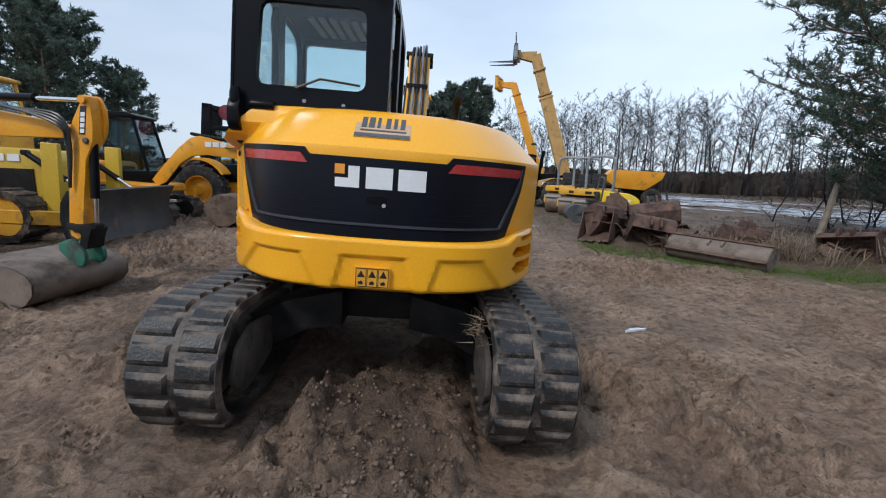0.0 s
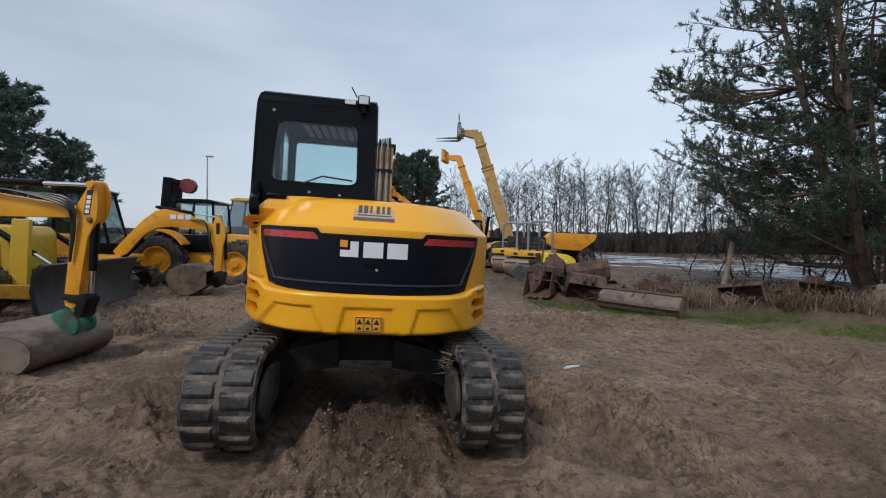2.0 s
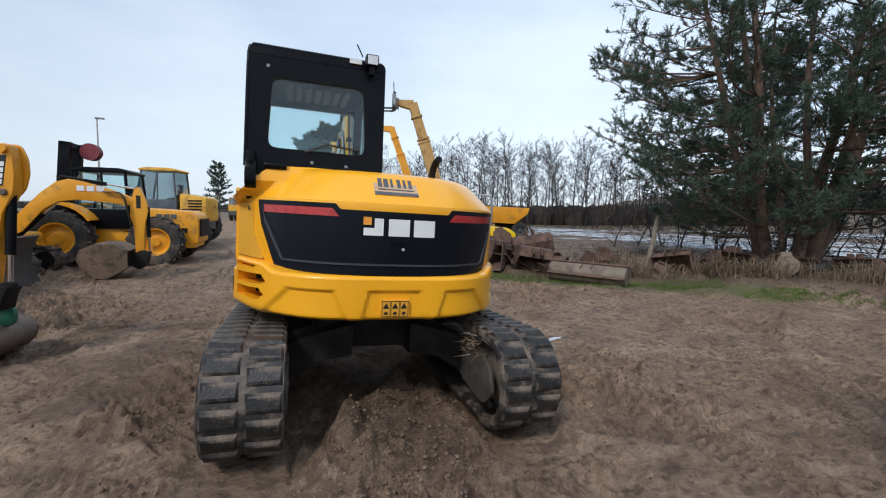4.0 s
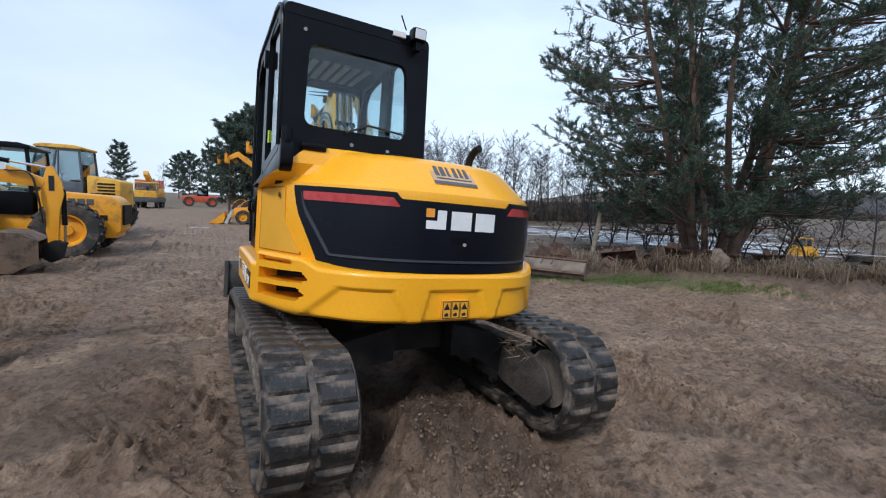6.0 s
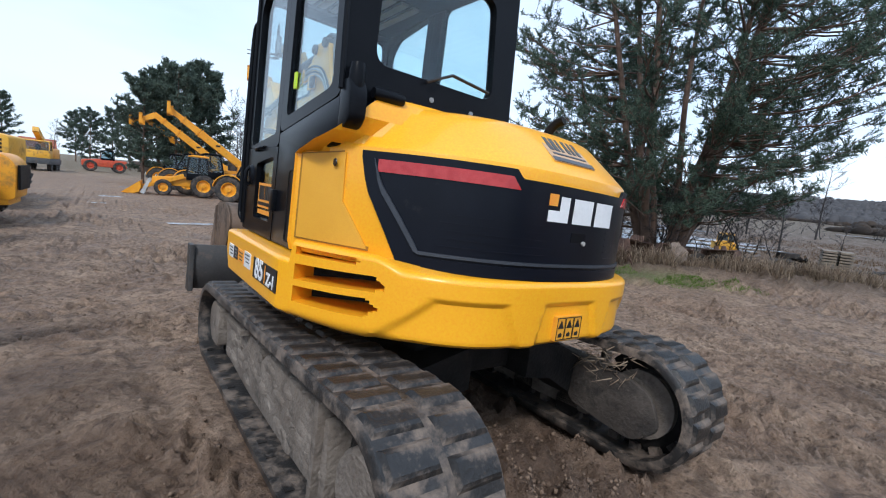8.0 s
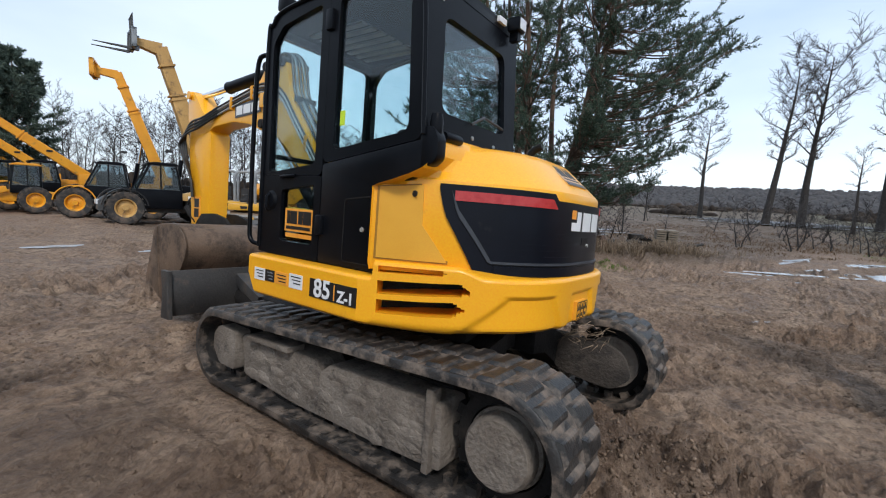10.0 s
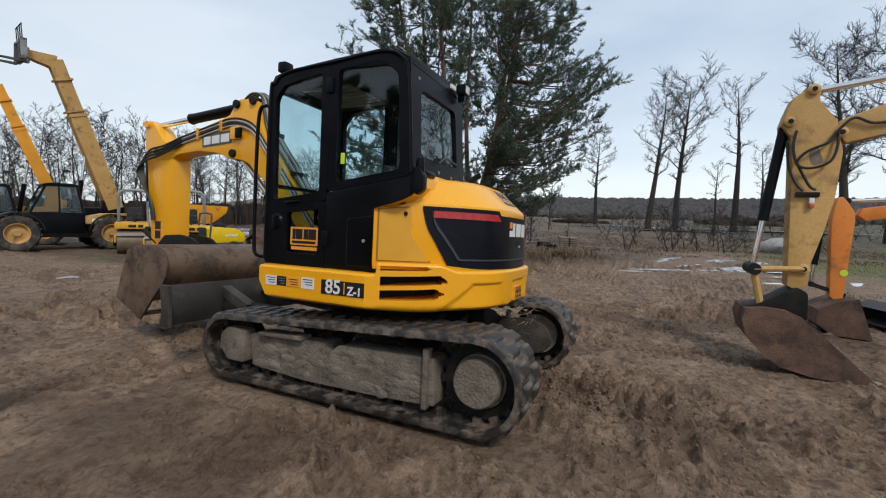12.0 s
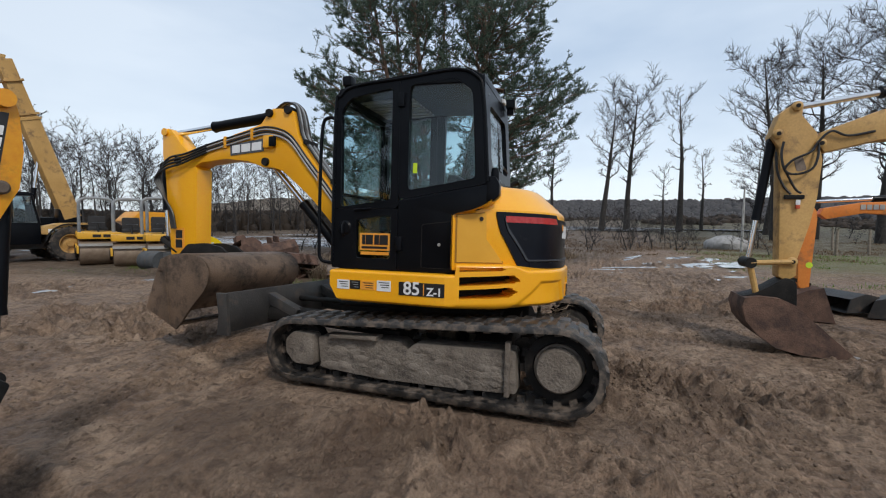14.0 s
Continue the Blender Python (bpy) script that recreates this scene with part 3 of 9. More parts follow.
def height(x, y):
    x, y = np.asarray(x, float), np.asarray(y, float)
    near = np.exp(-((np.hypot(x, y - 4) / 22) ** 2))
    h = 0.05 * value_noise(x * 0.35, y * 0.35, 1) + 0.035 * value_noise(x * 1.1, y * 1.1, 2)
    wx, wy = x + 0.12 * value_noise(x * 2.2, y * 2.2, 10), y + 0.12 * value_noise(x * 2.2 + 9, y * 2.2, 11)
    rough = np.clip(0.25 + 1.3 * value_noise(x * 0.7 + 5, y * 0.7, 16) + 0.6 * value_noise(x * 2.3, y * 2.3, 26), 0.06, 1.3)
    ridge = 1 - np.abs(value_noise(wx * 2.4, wy * 3.4, 4))
    clod = np.clip(value_noise(wx * 7, wy * 8.5, 5), -0.1, 1) ** 1.0
    crumb = np.clip(value_noise(wx * 15, wy * 17, 6), -0.2, 1)
    deep, flat, _ = prints(x, y)
    crust = 0.024 * np.clip(5 * value_noise(wx * 1.7, wy * 2.1, 51), -1, 1) + 0.023 * np.clip(5 * value_noise(wx * 3.8, wy * 4.4, 52), -1, 1) + 0.018 * np.clip(4 * value_noise(wx * 8.3, wy * 9.1, 53), -1, 1)
    h = h + (1 - 0.7 * flat) * (crust * np.clip(0.35 + 0.8 * rough, 0.3, 1.1) + 0.05 * (ridge ** 6 - 0.2) * np.clip(rough + 0.3, 0, 1)
                                + rough * (0.12 * clod + 0.10 * crumb + 0.05 * np.clip(value_noise(x * 27, y * 27, 19), -0.3, 1) - 0.03) + 0.010 * value_noise(x * 20, y * 20, 29))
    h = h + 1.35 * deep
    h = h * (0.25 + 0.75 * near)
    # packed flat under the tracks, a heap of gravelly soil between them
    for cx in (-1.255, 0.585):
        k = np.clip((0.36 - np.abs(x - cx)) / 0.1, 0, 1) * np.clip((1.75 - np.abs(y - 3.5)) / 0.2, 0, 1)
        h = h * (1 - k) + k * (-0.035 - 0.038 * (x + 0.335) + 0.01 * value_noise(x * 9, y * 9, 8))
        berm = np.exp(-((np.abs(x - cx) - 0.36) / 0.09) ** 2) * np.clip((1.7 - np.abs(y - 3.6)) / 0.4, 0, 1)
        h = h + 0.04 * berm
    left = -1.02 + 0.60 * (y - 2.0) + 0.06 * value_noise(y * 4, y * 2, 18)
    heap = np.clip((x - left) / 0.2, 0, 1) * np.clip((0.36 - x) / 0.7, 0, 1) * np.clip((y - 1.25) / 1.0, 0, 1) * np.clip((4.8 - y) / 0.7, 0, 1)
    h = h + heap * (0.11 + 0.05 * value_noise(x * 8, y * 8, 12) + 0.05 * np.abs(value_noise(x * 19, y * 19, 13)))
    h = h - 0.07 * np.exp(-((x - left + 0.22) / 0.2) ** 2) * np.clip((y - 1.7) / 0.5, 0, 1) * np.clip((4.6 - y) / 0.6, 0, 1) * (x > -0.98)
    clods = np.exp(-((x - 0.12) / 0.28) ** 2 - ((y - 1.55) / 0.25) ** 2)
    h = h + clods * 0.09 * np.abs(value_noise(x * 14, y * 14, 14))
    spoil = np.exp(-((x + 2.1) / 0.5) ** 2 - ((y - 4.2) / 1.3) ** 2)
    h = h + spoil * (0.07 + 0.07 * np.abs(value_noise(x * 3.5, y * 3.5, 15)))
    # the land lifts gently beyond the yard
    h = h + 0.1 * np.clip(np.hypot(x, y) - 190, 0, 140) * np.clip((x - 0.6 * y - 70) / 50, 0, 1) + 0.045 * np.clip(x - 32, 0, 60) + 0.010 * np.clip(y - 45, 0, 200)
    bank = np.clip((x - 6.5) / 2.0, 0, 1) * np.clip((y - (11.5 - 0.75 * x)) / 1.5, 0, 1) * np.clip((18 - x) / 3, 0, 1)
    mound = np.exp(-(np.hypot((x - 4.9) / 1.25, (y - 10.7) / 1.0)) ** 4)
    return h + 0.22 * bank + 0.30 * mound


def ground_z(x, y):
    return float(height(np.array([x]), np.array([y]))[0])


def axis_lines(lo, hi, step, far):
    mid = list(np.arange(lo, hi + 1e-6, step))
    out, s, v = [], step, hi
    while v < far:
        s *= 1.07
        v += s
        out.append(v)
    low, s, v = [], step, lo
    while v > -far:
        s *= 1.07
        v -= s
        low.append(v)
    return np.array(low[::-1] + mid + out)


def build_ground():
    gx, gy = axis_lines(-6.6, 5.2, 0.025, 900), axis_lines(-1.4, 7.6, 0.025, 900)
    X, Y = np.meshgrid(gx, gy)
    Z = height(X, Y)
    nx, ny = len(gx), len(gy)
    me = bpy.data.meshes.new("ground")
    me.vertices.add(nx * ny)
    me.vertices.foreach_set("co", np.stack([X, Y, Z], -1).ravel())
    i = (np.arange(ny - 1)[:, None] * nx + np.arange(nx - 1)[None, :]).ravel()
    quads = np.stack([i, i + 1, i + nx + 1, i + nx], -1).ravel().astype(np.int32)
    me.loops.add(len(quads))
    me.loops.foreach_set("vertex_index", quads)
    me.polygons.add(len(i))
    me.polygons.foreach_set("loop_start", np.arange(len(i), dtype=np.int32) * 4)
    me.polygons.foreach_set("use_smooth", np.ones(len(i), bool))
    me.update(calc_edges=True)
    # where grass and dead litter grow: along the bank, past the yard
    edge = np.clip((X * 0.72 + Y - 11.2 + 0.8 * value_noise(X * 0.6, Y * 0.6, 21)) / 1.2, 0, 1) * np.clip((X - 2.6) / 1.0, 0, 1) * np.clip((Y + 1) / 3, 0, 1)
    strip = np.exp(-((X * 0.72 + Y - 11.7) / 0.75) ** 2) * np.clip((X - 3.2) / 1.2, 0, 1) * np.clip((9.4 - X) / 1.5, 0, 1)
    grass = np.clip(strip * 0.9 + np.clip((X - 12) / 4, 0, 1) * np.clip((-Y - 2) / 4, 0, 1) * 0.7 + np.clip((np.hypot(X, Y) - 45) / 20, 0, 1) * 0.35 + np.exp(-((X - 4.5) / 1.6) ** 2 - ((Y - 16.0) / 1.5) ** 2) * 0.3, 0, 1)
    # shade below the tail put into the soil colour, then damp spoil beside the track
    shade_and_damp = np.clip(1.3 - np.hypot((X + 0.3) / 0.9, (Y - 2.6) / 1.5) + 0.5 * value_noise(X * 2.5, Y * 2.5, 23), 0, 1) * 1.0
    shade_and_damp = np.maximum(shade_and_damp, np.clip(1.1 - np.hypot((X + 2.2) / 0.8, (Y - 4.0) / 1.8) + 0.6 * value_noise(X * 2, Y * 2, 24), 0, 1) * 0.6)
    litter = np.clip(edge * 0.9 + np.clip((X - 24 + 2 * value_noise(X * 0.3, Y * 0.3, 22)) / 6, 0, 1) * 0.9 + np.clip((np.hypot(X, Y) - 50) / 20, 0, 1) * 0.6, 0, 1)
    lay = me.color_attributes.new("cover", "FLOAT_COLOR", "POINT")
    lay.data.foreach_set("color", np.stack([litter, grass, np.maximum(prints(X, Y)[2], shade_and_damp), 0 * X + 1], -1).ravel())
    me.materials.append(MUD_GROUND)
    return tagged(new("ground", me), "churned brown mud yard with tyre and track prints", "ground", kind="structure")


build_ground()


def small_bucket(T, x0, x1, prof, thick, mat, label="", name="bucket"):
    """An open scoop from an outline (y, z) that runs from one lip round the back to the other."""
    c = Vector((sum(p[0] for p in prof) / len(prof), sum(p[1] for p in prof) / len(prof)))
    inner = [tuple(Vector(p) + (c - Vector(p)).normalized() * thick) for p in prof]
    bm = B()
    ring = list(prof) + inner[::-1]
    n = len(prof)
    va, vb = [bm.verts.new((x0, *p)) for p in ring], [bm.verts.new((x1, *p)) for p in ring]
    for i in range(2 * n):
        j = (i + 1) % (2 * n)
        bm.faces.new((va[i], va[j], vb[j], vb[i]))
    for vs in (va, vb):
        for i in range(n - 1):
            bm.faces.new((vs[i], vs[i + 1], vs[2 * n - 2 - i], vs[2 * n - 1 - i]))
    b = part(name, bm, mat, T, label, smooth=45)
    for x in (x0 - 0.004, x1 - 0.016):
        bm = B()
        prism(bm, list(prof), "x", x, x + 0.02)
        part("cheek", bm, mat, b)
    return b


# ---- the yellow midi excavator ----
EX = thing("midi_excavator", pose(-0.335, 3.48, 0.0, 0, 2.2, 0), "yellow and black midi excavator with rubber tracks standing in mud", "excavator")


def plan(inset=0.0, front_left=-0.26, front_right=0.75, yb=1.045, W=1.08, n=60, c=0.72, p=2.95):
    """The tail's outline seen from above, from the left front round the back to the right front."""
    w, b = W - inset, yb - inset
    xs = [w * math.sin(math.pi / 2 * s) for s in np.linspace(-1, 1, n)]
    pts = [(x, -b + c * abs(x / w * 1.05) ** p * (b / 1.045)) for x in xs]
    left = [p for p in pts if p[0] < 0]
    right = [p for p in pts if p[0] >= 0]
    left = [(x, min(y, front_left - inset * 0.0)) for x, y in left]
    if front_left > left[0][1]:
        left = [(-w, front_left - (front_left - left[0][1]) * k / 8) for k in range(8)] + left
    right = right + [(w, right[-1][1] + (front_right - right[-1][1]) * k / 8) for k in range(1, 9)]
    return left + right


def outline_at(x, yb=1.045, W=1.08):
    if yb > 1.05:
        return -yb + 0.70 * abs(x / 1.095 * 1.05) ** 3.88 * (yb / 1.045)
    return -yb + 0.72 * abs(x / W * 1.05) ** 2.95 * (yb / 1.045)


def out_normal(x, yb=1.045):
    s = outline_at(x + 0.01, yb) - outline_at(x - 0.01, yb)
    v = Vector((s / 0.02, -1, 0)).normalized()
    return v


def loft(bm, rings, cap_top=True, cap_low=True):
    V = [[bm.verts.new((x, y, z)) for x, y in pts] for z, pts in rings]
    for a, b in zip(V, V[1:]):
        for i in range(len(a)):
            j = (i + 1) % len(a)
            bm.faces.new((a[i], a[j], b[j], b[i]))
    if cap_low:
        bm.faces.new(V[0][::-1])
    if cap_top:
        bm.faces.new(V[-1])
    return V


def wrap(bm, x0, x1, lo, hi, out=0.012, thick=0.02, yb=1.045, n=40, lean=None):
    """A panel that follows the tail's curve, between two heights given as functions of x."""
    rows = []
    for i in range(n + 1):
        x = x0 + (x1 - x0) * i / n
        nrm, y = out_normal(x, yb), outline_at(x, yb)
        row = []
        for z in (lo(x), hi(x)):
            back = lean(z) if lean else 0.0
            for o in (out, out - thick):
                p = Vector((x, y, z)) + nrm * (o - back)
                row.append(bm.verts.new(p))
        rows.append(row)
    for a, b in zip(rows, rows[1:]):
        for q in ((0, 2), (2, 3), (3, 1), (1, 0)):
            bm.faces.new((a[q[0]], a[q[1]], b[q[1]], b[q[0]]))
    for r in (rows[0], rows[-1]):
        bm.faces.new((r[0], r[2], r[3], r[1]))
    return bm


def build_upper():
    # engine hood
    bm = B()
    rows = ((1.10, 0.012, -0.26), (1.14, 0.0, -0.26), (1.545, 0.0, -0.26), (1.560, 0.0, -0.30), (1.588, 0.0, -0.42), (1.602, 0.003, -0.46), (1.612, 0.012, -0.49), (1.650, 0.052, -0.545), (1.72, 0.128, -0.58),
            (1.785, 0.198, -0.57), (1.808, 0.228, -0.56), (1.824, 0.270, -0.55), (1.834, 0.34, -0.54), (1.842, 0.52, -0.53))
    rings = [(z, plan(i, fl)) for z, i, fl in rows]
    loft(bm, rings)
    hood = part("engine_hood", bm, YELLOW, EX, "glossy yellow engine hood with a sloping rim", smooth=24)
    # counterweight and side skirts
    bm = B()
    def press(x, z):
        """How far the tail is pressed in: three wide trapezes that run out at the lower edge."""
        deep = 0.0
        for a, b, c, d in ((-0.885, -0.715, -0.395, -0.300), (-0.232, -0.185, 0.195, 0.262), (0.300, 0.360, 0.640, 0.800)):
            left = a + (b - a) * min(1, max(0, (z - 0.80) / 0.20))
            right = d + (c - d) * min(1, max(0, (z - 0.80) / 0.20))
            k = min((x - left) / 0.022, (right - x) / 0.022, (1.020 - z) / 0.022)
            deep = max(deep, min(1, max(0, k)))
        return 0.020 * deep

    def top_at(x, y):
        return 1.062 if y > -0.285 else 1.115 + 0.040 * min(1, max(0, (abs(x) - 0.80) / 0.07))

    outline = plan(0.0, 0.86, 0.86, yb=1.085, W=1.095, n=190, c=0.70, p=3.88)
    inner = plan(0.05, 0.83, 0.83, yb=1.085, W=1.095, n=190, c=0.70, p=3.88)
    steps = [(0.0, 0.9), (0.035, 0.35), (0.08, 0.06)] + [0.12 + 0.80 * k / 40 for k in range(41)] + [(0.955, 0.10), (0.985, 0.35), (1.0, 0.8)]
    grid = []
    for f in steps:
        f, tuck = f if isinstance(f, tuple) else (f, 0.0)
        row = []
        for (x, y), (xi, yi) in zip(outline, inner):
            low = 0.785 if y > -0.285 else 0.785 + 0.02 * min(1, max(0, (0.95 - abs(x)) / 0.2))
            z = low + (top_at(x, y) - low) * f + (0.030 * math.sin(math.pi * f) * min(1, max(0, (-0.30 - y) / 0.45)) if abs(x) > 0.80 else 0.0) * min(1, max(0, (abs(x) - 0.80) / 0.05))
            x2, y2 = x + (xi - x) * tuck, y + (yi - y) * tuck
            if y < -0.45:
                nn = out_normal(x, 1.085)
                x2, y2 = x2 - nn.x * press(x, z), y2 - nn.y * press(x, z)
            if x < -1.0 and y > 0.70 and z < 0.93:
                y2 -= (0.93 - z) * 0.6 * (y - 0.70) / 0.16
            row.append(bm.verts.new((x2, y2, z)))
        grid.append(row)
    cells = {}
    for r, (a, b) in enumerate(zip(grid, grid[1:])):
        for i in range(len(a)):
            j = (i + 1) % len(a)
            cells[r, i] = bm.faces.new((a[i], a[j], b[j], b[i]))
    bm.faces.new(grid[0][::-1])
    bm.faces.new(grid[-1])
    # louvres at the rear corners, rising a little to the back, with slanted ends
    for side in (-1, 1):
        for r0, r1, end, d in ((8, 17, -0.755, 0.30), (22, 31, -0.785, 0.30), (38, 42, -0.665, 0.16)):
            sel = []
            for (r, i), f in cells.items():
                if r0 <= r <= r1 and f.is_valid:
                    c = f.calc_center_median()
                    if c.x * side > 0.5 and end + 0.012 * abs(r - (r0 + r1) / 2) < c.y < -0.315:
                        sel.append(f)
            r = bmesh.ops.extrude_face_region(bm, geom=sel)
            vs = [v for v in r["geom"] if isinstance(v, bmesh.types.BMVert)]
            bmesh.ops.translate(bm, vec=(-side * d * 0.75, d * 0.45, 0), verts=vs)
            bmesh.ops.delete(bm, geom=sel, context="FACES")
    part("counterweight", bm, YELLOW, EX, "yellow cast counterweight with louvred corners", smooth=32)

    # rear black grille
    def g_lo(x):
        a = abs(x)
        return 1.112 if a < 0.765 else 1.112 + (a - 0.765) / 0.110 * 0.315 if a < 0.875 else 1.427 + (a - 0.875) / 0.018 * 0.13

    def g_hi(x):
        a = abs(x)
        return 1.548 + 0.036 * min(1, max(0, (a - 0.375) / 0.03))

    bm = B()
    wrap(bm, -0.893, 0.893, g_lo, lambda x: max(g_hi(x), g_lo(x) + 0.006), 0.014, 0.03, n=150)
    grille = part("rear_grille", bm, PANEL_BLACK, EX, "blue-black plastic rear grille panel")

    def i_lo(x):
        a = abs(x)
        return 1.182 if a < 0.722 else 1.182 + (a - 0.722) / 0.118 * 0.25 if a < 0.84 else 1.432 + (a - 0.84) / 0.018 * 0.12

    bm = B()
    wrap(bm, -0.858, 0.858, i_lo, lambda x: min(g_hi(x) - 0.03, i_lo(x) + (0.013 if abs(x) < 0.722 else 0.035)), 0.024, 0.02, n=130)
    part("grille_rim", bm, surface("rim_plastic", (0.030, 0.035, 0.045), (0.045, 0.052, 0.064), 0.45, bump=0.02), grille, "raised dark grey rim line")
    bm = B()
    wrap(bm, -0.70, 0.70, lambda x: 1.120, lambda x: 1.170, 0.020, 0.01, n=60)
    part("lower_lip", bm, PANEL_BLACK, grille, "bevelled lower lip of the grille")
    for z in (1.225, 1.258, 1.291, 1.324, 1.357):
        for a, b in ((-0.66, -0.22), (0.24, 0.66)):
            bm = B()
            wrap(bm, a, b, lambda x: z, lambda x: z + 0.006, 0.016, 0.02, n=12)
            part("grille_slat", bm, PANEL_BLACK, grille)
    bm = B()
    wrap(bm, -0.05, 0.06, lambda x: 1.30, lambda x: 1.345, 0.016, 0.02, n=6)
    part("lock_plate", bm, BLACK, grille)
    bm = B()
    lathe(bm, [(0, -0.012), (0.011, -0.012), (0.011, 0), (0, 0)], (0.045, -1.058, 1.298), "y", 12)
    part("lock", bm, PALE_STEEL, grille, "small bright key lock")
    for s in (-1, 1):
        bm = B()
        a, b = sorted((s * 0.382, s * 0.848))
        wrap(bm, a, b, lambda x: 1.500, lambda x: 1.552 if abs(x) > 0.42 else 1.502 + (abs(x) - 0.382) * 1.3, 0.019, 0.02, n=36)
        part("tail_reflector", bm, RED_REFLECTOR, EX, "long red tail reflector")
    # maker's mark as plain blocks
    bm = B()
    wrap(bm, -0.228, -0.175, lambda x: 1.455, lambda x: 1.507, 0.017, 0.01, n=2)
    mark = part("badge_square", bm, ORANGE_STICKER, EX, "small orange square badge")
    for a, b, z0 in ((-0.155, -0.095, 1.385), (-0.225, -0.155, 1.385), (-0.060, 0.085, 1.385), (0.115, 0.265, 1.385)):
        bm = B()
        hi = 1.435 if a < -0.2 else 1.500
        wrap(bm, a, b, lambda x: z0, lambda x: hi, 0.017, 0.01, n=6)
        part("badge_block", bm, WHITE, EX, "white block of the maker's badge")
    # warning sticker
    bm = B()
    wrap(bm, -0.09, 0.10, lambda x: 0.838, lambda x: 0.953, 0.004, 0.024, yb=1.085, n=6)
    st = part("warning_sticker", bm, surface("amber_vinyl", (0.72, 0.33, 0.02), (0.76, 0.36, 0.03), 0.5, bump=0), EX, "amber warning sticker with black triangles")
    bm = B()
    for k in range(3):
        cx = -0.058 + k * 0.062
        wrap(bm, cx - 0.028, cx + 0.028, lambda x: 0.842, lambda x: 0.846, 0.006, 0.004, yb=1.085, n=2)
        wrap(bm, cx - 0.029, cx - 0.026, lambda x: 0.842, lambda x: 0.949, 0.006, 0.004, yb=1.085, n=2)
        wrap(bm, cx + 0.026, cx + 0.029, lambda x: 0.842, lambda x: 0.949, 0.006, 0.004, yb=1.085, n=2)
        wrap(bm, cx - 0.028, cx + 0.028, lambda x: 0.945, lambda x: 0.949, 0.006, 0.004, yb=1.085, n=2)
        wrap(bm, cx - 0.020, cx + 0.020, lambda x: 0.897, lambda x: 0.901 + max(0, 0.036 - abs(x - cx) * 1.9), 0.006, 0.004, yb=1.085, n=8)
        wrap(bm, cx - 0.014, cx + 0.012, lambda x: 0.856, lambda x: 0.874 + 0.004 * math.sin(x * 300), 0.006, 0.004, yb=1.085, n=5)
    part("warning_print", bm, INK, st)

    # rental sticker on the sloping hood
    def slope(x, t):
        a = Vector((x, outline_at(x) + 0.062, 1.657))
        b = Vector((x, outline_at(x) + 0.155, 1.735))
        return a.lerp(b, t) + Vector((0, -0.57, 0.62)).normalized() * 0.004
    def decal(name, mat, x0, x1, t0, t1, lift, parent, label=""):
        bm = B()
        rows = []
        for i in range(9):
            x = x0 + (x1 - x0) * i / 8
            rows.append([bm.verts.new(slope(x, t) + Vector((0, -0.57, 0.62)) * lift) for t in (t0, t1)])
        for a, b in zip(rows, rows[1:]):
            bm.faces.new((a[0], b[0], b[1], a[1]))
        r = bmesh.ops.extrude_face_region(bm, geom=bm.faces[:])
        bmesh.ops.translate(bm, vec=(0, 0.003, -0.003), verts=[v for v in r["geom"] if isinstance(v, bmesh.types.BMVert)])
        return part(name, bm, mat, parent, label)
    st = decal("rental_sticker", BROWN_STICKER, -0.15, 0.16, 0.0, 1.62, 0.004, EX, "tan rental sticker with grey block print")
    for a, b in ((-0.118, -0.090), (-0.078, -0.045), (-0.030, -0.012), (0.018, 0.044), (0.062, 0.082), (0.100, 0.126)):
        decal("sticker_block", SLATE, a, b, 0.72, 1.50, 0.008, st)
    decal("sticker_bar", SLATE, -0.148, 0.158, 0.02, 0.26, 0.008, st)
    decal("sticker_bar", SLATE, -0.12, 0.135, 0.46, 0.55, 0.008, st)
    # exhaust
    bm = B()
    tube(bm, curve_pts([(0.42, -0.42, 1.80), (0.42, -0.42, 1.90), (0.43, -0.46, 1.97), (0.44, -0.52, 2.0)], 4), 0.028, 12)
    part("exhaust_pipe", bm, GRIME, EX, "short curved dark exhaust pipe")
    # deck behind and under the cab
    bm = B()
    prism(bm, [(-0.98, -0.20), (-0.98, 0.84), (0.98, 0.84), (0.98, -0.20), (0.74, -0.42), (0.55, -0.80), (-0.55, -0.80), (-0.74, -0.42)], "z", 0.79, 1.10)
    part("deck", bm, GRIME, EX, "dark steel slewing deck")
    # left side panel before the hood, set in a shallow frame
    def p_hi(x):
        a = abs(x)
        return 1.545 + (1.046 - a) * 0.22 if a > 0.936 else 1.36 - (0.936 - a) / 0.077 * 0.19 if a > 0.862 else 1.172

    # no gap is cut: a darker yellow strip paints its shade
    bm = B()
    wrap(bm, -1.052, -0.855, lambda x: 1.160, lambda x: max(1.166, p_hi(x + 0.006) + 0.006), 0.005, 0.03, n=60)
    part("panel_gap", bm, surface("panel_gap_shade", (0.30, 0.14, 0.010), (0.34, 0.16, 0.012), 0.6, bump=0.0), EX, "dark yellow edging, painted shade round the side panel")
    bm = B()
    wrap(bm, -1.046, -0.860, lambda x: 1.167, lambda x: max(1.172, p_hi(x)), 0.009, 0.03, n=60)
    part("side_panel", bm, surface("side_panel_yellow", (0.66, 0.32, 0.022), (0.71, 0.355, 0.030), 0.45, fine=220, bump=0.0), EX, "duller yellow left side panel")
    bm = B()
    lathe(bm, [(0.0, -0.004), (0.016, -0.004), (0.018, 0.0)], (-0.975, -0.470, 1.52), "x", 12)
    part("panel_lock", bm, INK, EX)
    # markings on the left skirt
    sx = -1.097
    bm = B()
